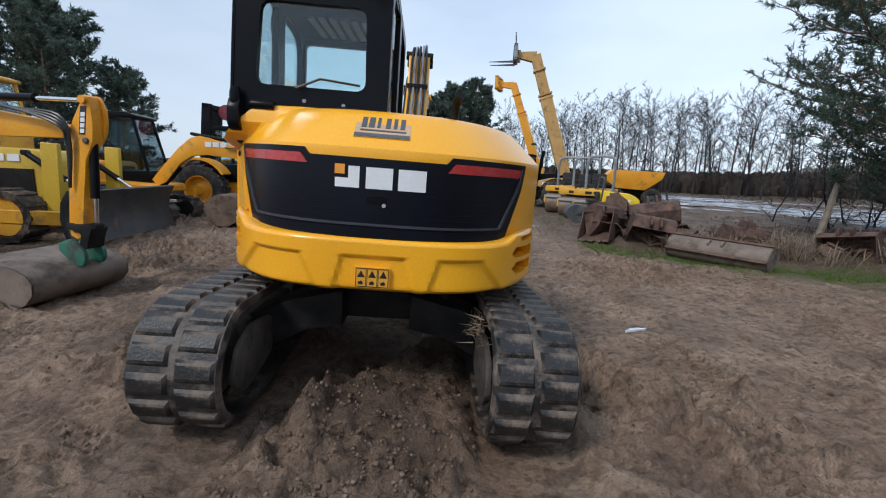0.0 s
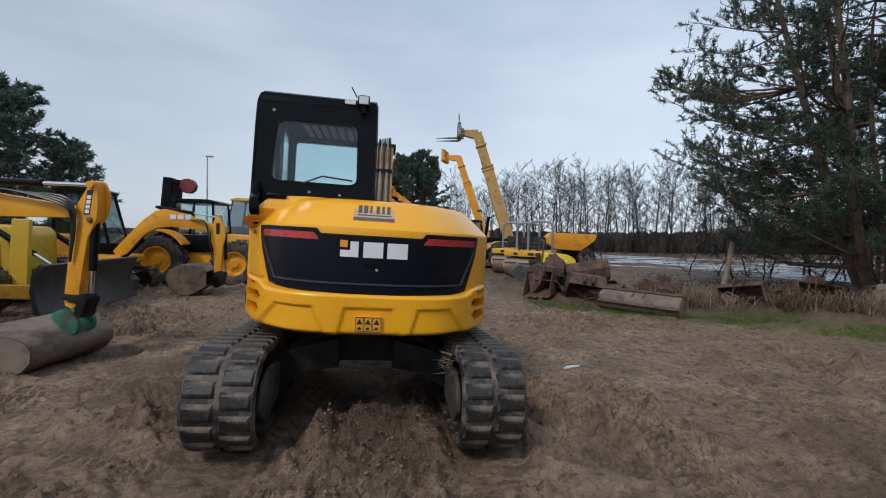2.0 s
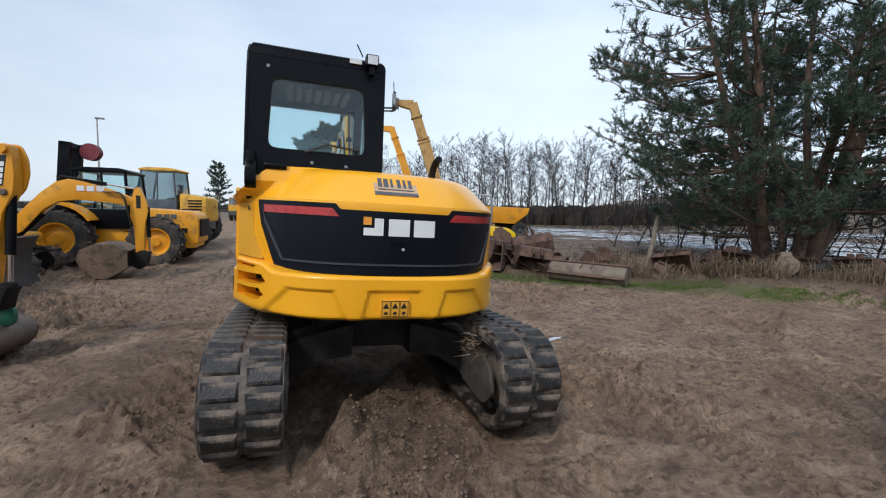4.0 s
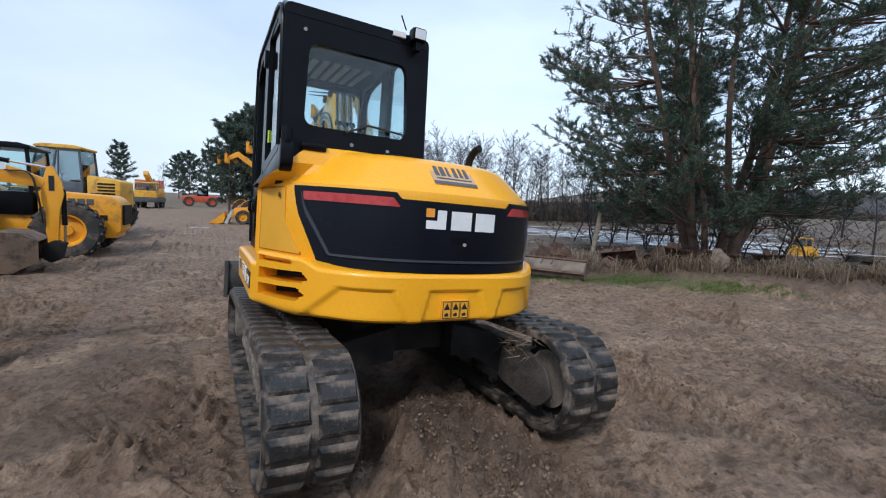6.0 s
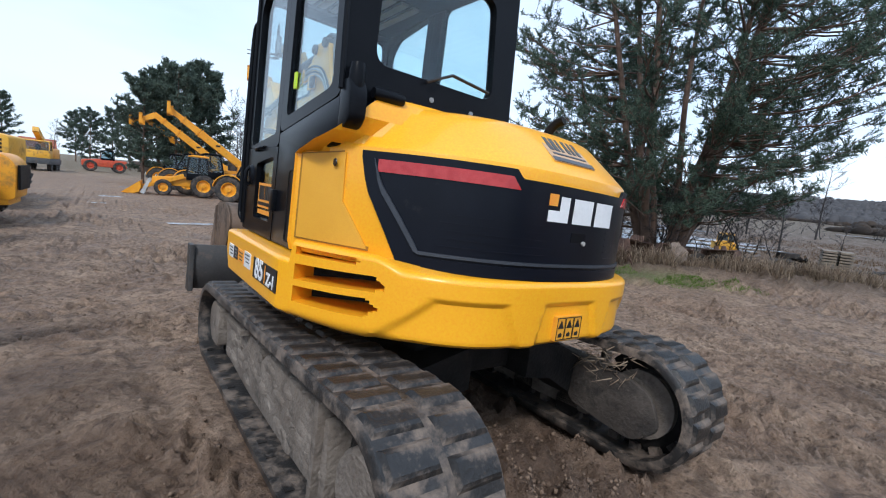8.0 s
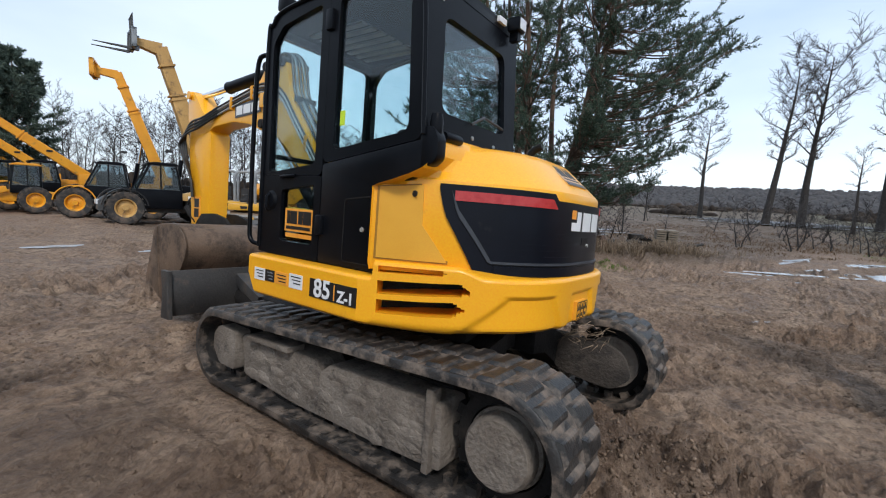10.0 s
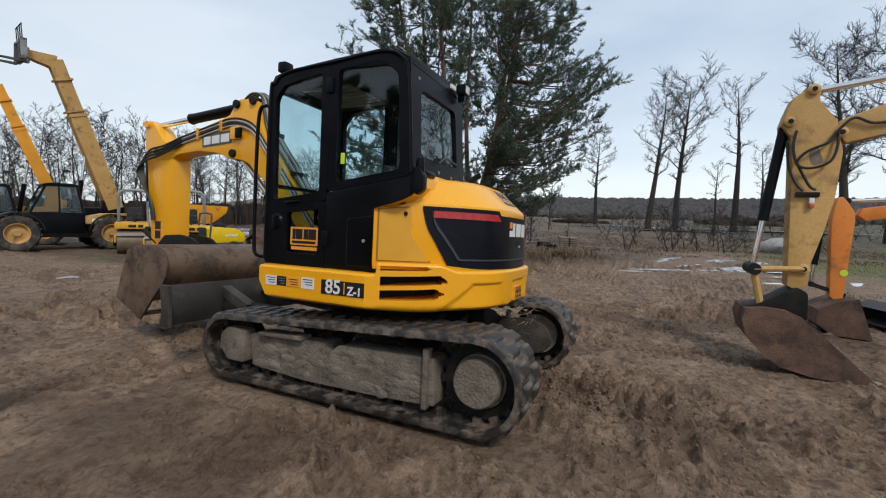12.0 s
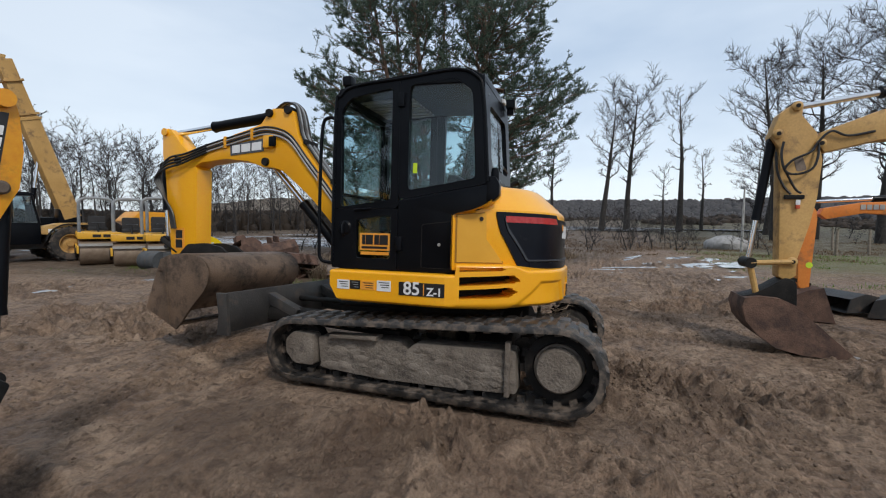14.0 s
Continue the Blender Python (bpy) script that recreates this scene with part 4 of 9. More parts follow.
    box(bm, sx - 0.003, sx + 0.01, -0.21, 0.19, 0.875, 0.985)
    plate = part("model_plate", bm, INK, EX, "black plate with white model number")
    m_side = pose(sx - 0.004, 0.075, 0.930, 90, 0, -90)
    text_part("model_number", "85", 0.150, WHITE, plate, m_side, "white numerals")
    text_part("model_number", "Z-1", 0.090, WHITE, plate, pose(sx - 0.004, -0.125, 0.913, 90, 0, -90), "white numerals")
    bm = B()
    box(bm, sx - 0.0055, sx - 0.003, -0.036, -0.028, 0.885, 0.975)
    part("divider", bm, ORANGE_STICKER, plate)
    for y0, y1, z0, z1, mt in ((0.66, 0.78, 0.895, 0.975, WHITE), (0.555, 0.655, 0.90, 0.975, INK), (0.415, 0.545, 0.90, 0.975, ORANGE_STICKER), (0.265, 0.395, 0.895, 0.985, WHITE)):
        bm = B()
        box(bm, sx - 0.002, sx + 0.01, y0, y1, z0, z1)
        st = part("safety_label", bm, mt, EX, "small printed safety label")
        bm = B()
        for k in range(3):
            box(bm, sx - 0.004, sx - 0.001, y0 + 0.015, y1 - 0.02 - 0.012 * k, z1 - 0.02 - k * 0.02, z1 - 0.014 - k * 0.02)
        part("label_print", bm, INK if mt is not INK else GREY_METAL, st)


def build_cab():
    X0, X1 = -1.0, -0.02
    # outer side with door and rear quarter window
    def side(x, sgn):
        a, b = (x, x + 0.05) if sgn < 0 else (x - 0.05, x)
        bm = B()
        o = round_poly([(0.905, 1.60), (0.895, 2.60), (0.78, 2.665), (0.262, 2.700), (0.262, 1.60)], 0.05, 4)
        i = round_poly([(0.825, 1.615), (0.835, 2.47), (0.74, 2.575), (0.335, 2.635), (0.335, 1.675)], 0.04, 4)
        frame_plate(bm, o, i, "x", a, b)
        door = part("cab_door" if sgn < 0 else "cab_side_frame", bm, BLACK, EX, "black cab door with two panes" if sgn < 0 else "")
        bm = B()
        prism(bm, i, "x", (a + b) / 2 - 0.004, (a + b) / 2 + 0.004)
        part("pane", bm, GLASS, door)
        if sgn < 0:
            bm = B()
            o2 = round_poly([(0.905, 1.07), (0.905, 1.598), (0.262, 1.598), (0.262, 1.07)], 0.02, 4)
            i2 = round_poly([(0.665, 1.165), (0.665, 1.505), (0.325, 1.545), (0.325, 1.165)], 0.03, 4)
            frame_plate(bm, o2, i2, "x", a - 0.002, b)
            part("door_lower_panel", bm, BLACK, door)
            bm = B()
            prism(bm, i2, "x", (a + b) / 2 - 0.004, (a + b) / 2 + 0.004)
            part("pane", bm, GLASS_DARK, door)
            # rental sticker in the lower pane
            bm = B()
            box(bm, a + 0.012, a + 0.018, 0.335, 0.63, 1.235, 1.385)
            st = part("rental_sticker", bm, ORANGE_STICKER, door, "orange rental sticker with black block print")
            for y0, y1, z0, z1 in ((0.575, 0.605, 1.285, 1.37), (0.50, 0.57, 1.285, 1.37), (0.44, 0.485, 1.285, 1.37), (0.385, 0.435, 1.285, 1.37), (0.355, 0.385, 1.285, 1.37), (0.36, 0.61, 1.25, 1.27)):
                bm = B()
                box(bm, a + 0.009, a + 0.013, y0, y1, z0, z1)
                part("sticker_block", bm, INK, st)
            bm = B()
            box(bm, a + 0.012, a + 0.016, 0.345, 0.62, 1.195, 1.222)
            part("web_bar", bm, ORANGE_STICKER, door, "thin orange print bar")
            # latch and handle
            bm = B()
            lathe(bm, [(0.0, -0.02), (0.05, -0.018), (0.068, 0.0)], (a, 0.775, 1.43), "x", 20)
            part("latch_boss", bm, BLACK, door, "round latch recess")
            bm = B()
            tube(bm, [(a - 0.012, 0.78, 1.48), (a - 0.035, 0.78, 1.45), (a - 0.035, 0.78, 1.38), (a - 0.012, 0.78, 1.36)], 0.012, 8)
            part("door_handle", bm, BLACK, door)
            bm = B()
            tube(bm, [(a - 0.006, 0.68, 1.585), (a - 0.02, 0.64, 1.59), (a - 0.02, 0.55, 1.595), (a - 0.006, 0.52, 1.60)], 0.01, 8)
            part("pull_lip", bm, BLACK, door)
            for z in (2.52, 1.30):
                bm = B()
                box(bm, a - 0.025, a + 0.01, 0.215, 0.275, z - 0.06, z + 0.06, 0.008)
                part("hinge", bm, BLACK, door, "black door hinge")
        # rear quarter
        bm = B()
        o = round_poly([(0.26, 1.675), (0.26, 2.700), (-0.25, 2.735), (-0.455, 2.60), (-0.515, 1.80)], 0.06, 5)
        i = round_poly([(0.175, 1.755), (0.175, 2.640), (-0.22, 2.670), (-0.375, 2.55), (-0.415, 1.845)], 0.05, 5)
        frame_plate(bm, o, i, "x", a, b)
        q = part("quarter_frame", bm, BLACK, EX, "black rear quarter window frame")
        bm = B()
        prism(bm, i, "x", (a + b) / 2 - 0.004, (a + b) / 2 + 0.004)
        part("pane", bm, GLASS, q)
        if sgn < 0:
            bm = B()
            box(bm, a + 0.01, a + 0.018, 0.10, 0.135, 1.90, 1.985)
            part("inspection_tag", bm, HIVIS, q, "small lime inspection sticker")
            bm = B()
            prism(bm, round_poly([(0.26, 1.07), (0.26, 1.672), (-0.518, 1.797), (-0.518, 1.655), (-0.455, 1.592), (-0.268, 1.552), (-0.262, 1.07)], 0.022, 3), "x", a, a + 0.05, 0.006)
            lo = part("quarter_lower_panel", bm, BLACK, EX, "black lower cab panel")
            bm = B()
            frame_plate(bm, round_poly([(0.04, 1.10), (0.04, 1.47), (-0.23, 1.50), (-0.23, 1.10)], 0.02), round_poly([(0.034, 1.106), (0.034, 1.464), (-0.224, 1.493), (-0.224, 1.106)], 0.02), "x", a - 0.003, a)
            part("hatch", bm, GRIME, lo)
            bm = B()
            lathe(bm, [(0, -0.008), (0.012, -0.008), (0.014, 0)], (a, -0.12, 1.30), "x", 10)
            part("hatch_lock", bm, PALE_STEEL, lo)
    side(X0, -1)
    side(X1, 1)
    # raised door gasket line
    bm = B()
    edge = curve_pts([(-1.004, 0.90, 1.10), (-1.004, 0.893, 2.45), (-1.004, 0.84, 2.60), (-1.004, 0.70, 2.675), (-1.004, 0.2, 2.705), (-1.004, -0.22, 2.73), (-1.004, -0.40, 2.665), (-1.004, -0.468, 2.5), (-1.004, -0.52, 1.82)], 6)
    tube(bm, edge, 0.013, 8)
    part("edge_trim", bm, BLACK, EX, "black rubber edge trim")
    # rear wall
    bm = B()
    o = round_poly([(X0 + 0.002, 1.76), (X0 + 0.002, 2.69), (X1 - 0.002, 2.69), (X1 - 0.002, 1.76)], 0.05, 5)
    i = round_poly([(-0.86, 1.965), (-0.84, 2.475), (-0.185, 2.475), (-0.165, 1.965)], 0.07, 5)
    frame_plate(bm, o, i, "y", -0.525, -0.475)
    for v in bm.verts:
        v.co.y += max(0, v.co.z - 1.8) * 0.065
    rw = part("cab_rear_wall", bm, BLACK, EX, "black cab rear wall round a rounded window")
    bm = B()
    prism(bm, i, "y", -0.504, -0.496)
    for v in bm.verts:
        v.co.y += max(0, v.co.z - 1.8) * 0.065
    part("pane", bm, GLASS, rw)
    for hx in (-0.80, -0.26):
        bm = B()
        lathe(bm, [(0, -0.075), (0.024, -0.075), (0.028, -0.06), (0.028, 0.06), (0.024, 0.075), (0, 0.075)], (hx, -0.555, 1.83), "x", 14)
        box(bm, hx - 0.05, hx + 0.05, -0.56, -0.50, 1.80, 1.86, 0.01)
        part("cab_hinge", bm, BLACK, rw, "black cab tilt hinge")
    for bx, bz in ((-0.872, 2.545), (-0.55, 1.88), (-0.30, 1.87)):
        bm = B()
        lathe(bm, [(0, -0.01), (0.012, -0.01), (0.014, 0.004)], (bx, -0.515 + max(0, bz - 1.8) * 0.065 - 0.006, bz), "y", 10)
        part("bolt", bm, GREY_METAL, rw)
    # front frame and screen
    bm = B()
    o = round_poly([(X0 + 0.002, 1.10), (X0 + 0.002, 2.63), (X1 - 0.002, 2.63), (X1 - 0.002, 1.10)], 0.05, 5)
    i = round_poly([(-0.93, 1.20), (-0.93, 2.55), (-0.09, 2.55), (-0.09, 1.20)], 0.05, 5)
    frame_plate(bm, o, i, "y", 0.86, 0.905)
    fw = part("windscreen_frame", bm, BLACK, EX, "black windscreen frame")
    bm = B()
    prism(bm, i, "y", 0.878, 0.886)
    part("pane", bm, GLASS, fw)
    bm = B()
    box(bm, -0.93, -0.09, 0.85, 0.90, 1.72, 1.75)
    part("windscreen_bar", bm, BLACK, fw)
    # roof
    bm = B()
    roof = [(0.90, 2.60), (0.86, 2.668), (0.70, 2.705), (0.26, 2.735), (-0.20, 2.762), (-0.36, 2.73), (-0.47, 2.665), (-0.475, 2.62), (0.30, 2.64)]
    prism(bm, roof, "x", X0 + 0.004, X1 - 0.004, 0.02)
    rf = part("cab_roof", bm, BLACK, EX, "black cab roof with glass hatch", smooth=50)
    bm = B()
    box(bm, -0.88, -0.14, -0.05, 0.60, 2.735, 2.762, 0.01)
    part("roof_hatch", bm, GREY_METAL, rf, "pale grey roof hatch")
    # guard slats under the roof glass
    for k in range(7):
        bm = B()
        box(bm, -0.76 + k * 0.085, -0.71 + k * 0.085, 0.25, 0.78, 2.60, 2.615)
        part("roof_slat", bm, PALE_STEEL, rf, "pale roof guard slat")
    # lamps
    for bx, by, bz, s in ((-0.14, -0.53, 2.665, -1), (-0.93, 0.80, 2.735, 1)):
        bm = B()
        box(bm, bx - 0.05, bx + 0.05, by - 0.04, by + 0.05, bz - 0.035, bz + 0.055, 0.018)
        box(bm, bx - 0.02, bx + 0.02, by - 0.02, by + 0.04, bz - 0.09, bz - 0.03)
        lm = part("work_lamp", bm, BLACK, EX, "square work lamp on the cab roof")
        bm = B()
        box(bm, bx - 0.038, bx + 0.038, by + (0.05 if s > 0 else -0.04), by + (0.055 if s > 0 else -0.045), bz - 0.022, bz + 0.042, 0.0)
        part("lens", bm, LAMP_GLASS, lm)
    bm = B()
    tube(bm, [(-0.20, -0.46, 2.72), (-0.25, -0.48, 2.80)], 0.005, 6)
    part("aerial", bm, INK, EX, "short roof aerial")
    bm = B()
    box(bm, -0.30, -0.21, -0.49, -0.47, 2.655, 2.69)
    part("lamp_label", bm, WHITE, EX, "white label beside the lamp")
    # rear hinge cover at the cab corner
    bm = B()
    lathe(bm, [(0.0, -0.03), (0.030, -0.028), (0.034, 0.0), (0.034, 0.05), (0.028, 0.085), (0.0, 0.09)], (-0.962, -0.568, 1.84), "z", 16)
    prism(bm, round_poly([(-0.50, 1.86), (-0.50, 1.66), (-0.57, 1.662), (-0.612, 1.70), (-0.612, 1.80), (-0.58, 1.86)], 0.02, 3), "x", -1.0, -0.925, 0.01)
    part("corner_hinge", bm, BLACK, EX, "black corner hinge cover")
    # handrail before the door
    bm = B()
    tube(bm, curve_pts([(-0.97, 0.90, 2.40), (-0.99, 0.96, 2.42), (-0.99, 1.03, 2.36), (-0.99, 1.05, 2.0), (-0.99, 1.05, 1.3), (-0.99, 1.03, 1.14), (-0.97, 0.95, 1.11), (-0.97, 0.88, 1.11)], 6), 0.016, 10)
    part("grab_rail", bm, BLACK, EX, "black tubular grab rail")
    # mirror-like lamp box seen through the glass and the seat
    bm = B()
    box(bm, -0.78, -0.25, -0.10, 0.42, 1.38, 1.52, 0.05)
    part("seat", bm, SEAT_CLOTH, EX, "dark cloth operator seat")
    bm = B()
    prism(bm, round_poly([(-0.10, 1.48), (0.02, 1.48), (-0.09, 1.92), (-0.19, 1.92)], 0.04, 4), "x", -0.74, -0.29, 0.04)
    part("backrest", bm, SEAT_CLOTH, EX)
    bm = B()
    box(bm, -0.95, -0.08, -0.45, 0.86, 1.09, 1.13)
    box(bm, -0.70, -0.34, -0.05, 0.36, 1.13, 1.38, 0.03)
    part("cab_floor", bm, GRIME, EX, "dark cab floor and seat box")
    for cx in (-0.86, -0.17):
        bm = B()
        box(bm, cx - 0.07, cx + 0.07, 0.0, 0.45, 1.40, 1.62, 0.03)
        tube(bm, [(cx, 0.40, 1.60), (cx, 0.43, 1.72), (cx, 0.42, 1.80)], [0.015, 0.012, 0.03], 8)
        part("armrest_console", bm, BLACK, EX)
    for cx in (-0.60, -0.42):
        bm = B()
        tube(bm, [(cx, 0.66, 1.12), (cx, 0.60, 1.55), (cx, 0.55, 1.72)], 0.014, 8)
        part("travel_lever", bm, BLACK, EX)
    bm = B()
    tube(bm, [(-0.60, -0.54, 1.95), (-0.45, -0.53, 2.02), (-0.20, -0.52, 2.0)], 0.008, 6)
    part("wiper", bm, INK, EX)


def track_loop(off=0.0, n=None):
    """The track's way round idler and sprocket in the plane (y, z), at an offset outwards: points with directions, even along the length."""
    c1, r1, c2, r2 = (1.225, 0.315), 0.275 + off, (-1.11, 0.378), 0.335 + off
    d = Vector(c2) - Vector(c1)
    base, L = math.atan2(d.y, d.x), d.length
    a = math.acos((r1 - r2) / L)
    pts = []
    for k in range(41):
        ang = base + a + (2 * math.pi - 2 * a) * k / 40
        pts.append(Vector((c1[0] + r1 * math.cos(ang), c1[1] + r1 * math.sin(ang))))
    for k in range(41):
        ang = base - a + 2 * a * k / 40
        pts.append(Vector((c2[0] + r2 * math.cos(ang), c2[1] + r2 * math.sin(ang))))
    return pts


def resample(pts, n, phase=0.0):
    P = pts + [pts[0]]
    seg = [(b - a).length for a, b in zip(P, P[1:])]
    tot, out = sum(seg), []
    for k in range(n):
        s = ((k + phase) / n % 1.0) * tot
        i = 0
        while s > seg[i]:
            s -= seg[i]
            i += 1
        d = (P[i + 1] - P[i]).normalized()
        out.append((P[i] + d * s, d))
    return out


def build_undercarriage():
    lug_bm = B()
    prism(lug_bm, [(-0.056, 0.0), (-0.040, 0.025), (0.040, 0.025), (0.056, 0.0)], "x", -0.098, 0.098)
    for v in lug_bm.verts:
        if v.co.z > 0.008:
            v.co.x *= 0.84
    bmesh.ops.bevel(lug_bm, geom=[e for e in lug_bm.edges if e.calc_length() > 0.15 and min(v.co.z for v in e.verts) > 0.02], offset=0.008, segments=1, affect="EDGES")
    lug_me = bpy.data.meshes.new("tread_lug")
    bmesh.ops.recalc_face_normals(lug_bm, faces=lug_bm.faces)
    lug_bm.to_mesh(lug_me)
    lug_bm.free()
    lug_me.materials.append(RUBBER)
    for side in (-1, 1):
        cx = side * 0.905
        tr = None
        # belt
        bm = B()
        outer, inner = resample(track_loop(0.0), 120), resample(track_loop(-0.042), 120)
        prof = [(cx - 0.226, -0.008, "o"), (cx - 0.216, 0.006, "o"), (cx + 0.216, 0.006, "o"), (cx + 0.226, -0.008, "o"), (cx + 0.226, 0, "i"), (cx - 0.226, 0, "i")]
        rings = []
        for (po, d), (pi, _) in zip(outer, inner):
            nrm = Vector((d.y, -d.x))
            if nrm.dot(po - Vector((0.05, 0.35))) < 0:
                nrm = -nrm
            ring = []
            for x, o, w in prof:
                q = (po + nrm * o) if w == "o" else pi
                ring.append(bm.verts.new((x, q.x, q.y)))
            rings.append(ring)
        for a, b in zip(rings, rings[1:] + rings[:1]):
            for k in range(len(prof)):
                bm.faces.new((a[k], a[(k + 1) % len(prof)], b[(k + 1) % len(prof)], b[k]))
        tr = part("rubber_track", bm, RUBBER, EX, "worn black rubber track caked with mud")
        for row, (off, ph) in enumerate(((-0.113, 0.0), (0.113, 0.5))):
            for p, d in resample(track_loop(0.0), 46, ph):
                nrm = Vector((d.y, -d.x))
                if nrm.dot(p - Vector((0.05, 0.35))) < 0:
                    nrm = -nrm
                m = Matrix(((1, 0, 0, cx + off), (0, d.x, nrm.x, p.x), (0, d.y, nrm.y, p.y), (0, 0, 0, 1)))
                shared("tread_lug", lug_me, tr, m)
        # inner guide teeth
        bm = B()
        for p, d in resample(track_loop(-0.03), 46, 0.25):
            nrm = Vector((-d.y, d.x))
            if nrm.dot(Vector((0.05, 0.35)) - p) < 0:
                nrm = -nrm
            for o in (-0.06, 0.06, -0.17, 0.17):
                hgt = 0.055 if abs(o) < 0.1 else 0.018
                mm = Matrix(((1, 0, 0, cx + o), (0, d.x, nrm.x, p.x), (0, d.y, nrm.y, p.y), (0, 0, 0, 1)))
                box(bm, -0.022, 0.022, -0.03, 0.03, -0.002, hgt, m=mm)
        tagged(part("guide_teeth", bm, RUBBER, tr, "inner guide teeth of the track"), kind="stuff")
        # mud packed on the belt's outer edge
        s = side
        bm = B()
        prism(bm, round_poly([(0.98, 0.155), (1.02, 0.44), (0.66, 0.455), (0.20, 0.47), (0.14, 0.40), (0.06, 0.47), (-0.20, 0.475), (-0.78, 0.49), (-0.80, 0.15), (-0.3, 0.13), (0.4, 0.12)], 0.03, 3), "x", *sorted((s * 0.80, s * 1.025)), 0.015)
        fr = part("track_frame", bm, MUDDY_STEEL, EX, "mud-caked steel track frame")
        bm = B()
        prism(bm, round_poly([(1.03, 0.18), (1.03, 0.46), (1.24, 0.475), (1.33, 0.40), (1.33, 0.28), (1.24, 0.18)], 0.03, 3), "x", *sorted((s * 0.85, s * 1.075)), 0.012)
        part("idler_guard", bm, MUDDY_STEEL, fr, "mud-covered idler guard plate")
        bm = B()
        prism(bm, [(0.40, 0.50), (0.86, 0.475), (0.86, 0.45), (0.40, 0.465)], "x", *sorted((s * 0.95, s * 1.085)), 0.006)
        part("frame_step", bm, MUDDY_STEEL, fr)
        bm = B()
        box(bm, *sorted((s * 0.98, s * 1.06)), -0.745, -0.705, 0.13, 0.56, 0.006)
        part("frame_rib", bm, MUDDY_STEEL, fr)
        # lumps of dried mud on the frame's flank
        rs = random.Random(5 + side)
        bm = B()
        for k in range(60):
            y, z = rs.uniform(-0.7, 0.95), rs.uniform(0.17, 0.43)
            r = rs.uniform(0.02, 0.055)
            q = bmesh.ops.create_icosphere(bm, subdivisions=1, radius=r)
            bmesh.ops.transform(bm, matrix=Matrix.Translation((s * 1.02, y, z)) @ Matrix.Diagonal((0.35, 1.5 + rs.random(), 0.9, 1)), verts=q["verts"])
            for v in q["verts"]:
                v.co += 0.012 * noise.noise_vector(v.co * 40)
        tagged(part("dried_mud", bm, MUDDY_STEEL, fr, "lumps of dried mud"), kind="stuff")
        bm = B()
        lathe(bm, [(0.0, s * 1.065), (0.155, s * 1.062), (0.17, s * 1.045), (0.175, s * 0.98), (0.19, s * 0.97), (0.20, s * 0.80), (0.0, s * 0.80)], (0, -1.11, 0.378), "x", 30)
        part("final_drive", bm, MUDDY_STEEL, EX, "round mud-covered final drive hub")
        bm = B()
        lathe(bm, [(0.20, s * 0.965), (0.265, s * 0.955), (0.265, s * 0.855), (0.20, s * 0.845)], (0, -1.11, 0.378), "x", 30)
        sp = part("sprocket", bm, GRIME, EX, "dark drive sprocket")
        for k in range(15):
            bm = B()
            box(bm, -0.03, 0.03, -0.03, 0.03, 0.25, 0.305, m=pose(cx, -1.11, 0.378) @ pose(0, 0, 0, k * 24))
            part("sprocket_tooth", bm, GRIME, sp)
        bm = B()
        lathe(bm, [(0.0, s * 0.99), (0.10, s * 0.985), (0.19, s * 0.97), (0.235, s * 0.955), (0.235, s * 0.855), (0.19, s * 0.84), (0.0, s * 0.84)], (0, 1.225, 0.315), "x", 28)
        part("idler_wheel", bm, GRIME, EX, "dark front idler wheel")
        for ry in (-0.62, -0.22, 0.18, 0.58):
            bm = B()
            lathe(bm, [(0, s * 0.99), (0.09, s * 0.99), (0.095, s * 0.97), (0.075, s * 0.95), (0.075, s * 0.84), (0.095, s * 0.82), (0.09, s * 0.80), (0, s * 0.80)], (0, ry, 0.165), "x", 18)
            part("track_roller", bm, GRIME, EX)
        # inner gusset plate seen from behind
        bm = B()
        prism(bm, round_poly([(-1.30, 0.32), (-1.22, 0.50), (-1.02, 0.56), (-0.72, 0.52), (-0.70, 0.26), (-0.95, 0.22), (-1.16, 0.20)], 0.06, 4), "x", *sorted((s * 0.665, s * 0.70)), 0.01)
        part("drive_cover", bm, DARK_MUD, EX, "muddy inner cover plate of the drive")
        # sloping legs of the carbody
        for y0 in (-0.55, 0.45):
            bm = B()
            pr = [(s * 0.22, 0.70), (s * 0.22, 0.46), (s * 0.45, 0.42), (s * 0.80, 0.22), (s * 0.82, 0.50), (s * 0.55, 0.62)]
            prism(bm, pr, "y", y0 - 0.16, y0 + 0.16, 0.02)
            part("carbody_leg", bm, GRIME, EX, "dark sloping carbody leg")
    bm = B()
    box(bm, -0.48, 0.48, -0.55, 0.60, 0.47, 0.70, 0.03)
    lathe(bm, [(0, 0.68), (0.46, 0.68), (0.46, 0.80), (0, 0.80)], (0, 0, 0), "z", 36)
    part("carbody", bm, GRIME, EX, "dark carbody and slew ring")
    # dead grass caught on the tracks' inner side
    rs = random.Random(11)
    bm = B()
    for k in range(90):
        p = Vector((0.64 + rs.uniform(-0.03, 0.05), rs.uniform(-1.1, -0.75), rs.uniform(0.52, 0.66)))
        d = Vector((rs.uniform(-1, 0.6), rs.uniform(-1, 1), rs.uniform(-0.8, 0.6))).normalized() * rs.uniform(0.05, 0.14)
        w = Vector((0.003, 0.003, 0.003))
        bm.faces.new([bm.verts.new(q) for q in (p - w, p + w, p + d)])
    tagged(part("caught_grass", bm, REED, EX, "dry grass caught on the undercarriage", smooth=0), kind="stuff")
    # dozer blade
    bm = B()
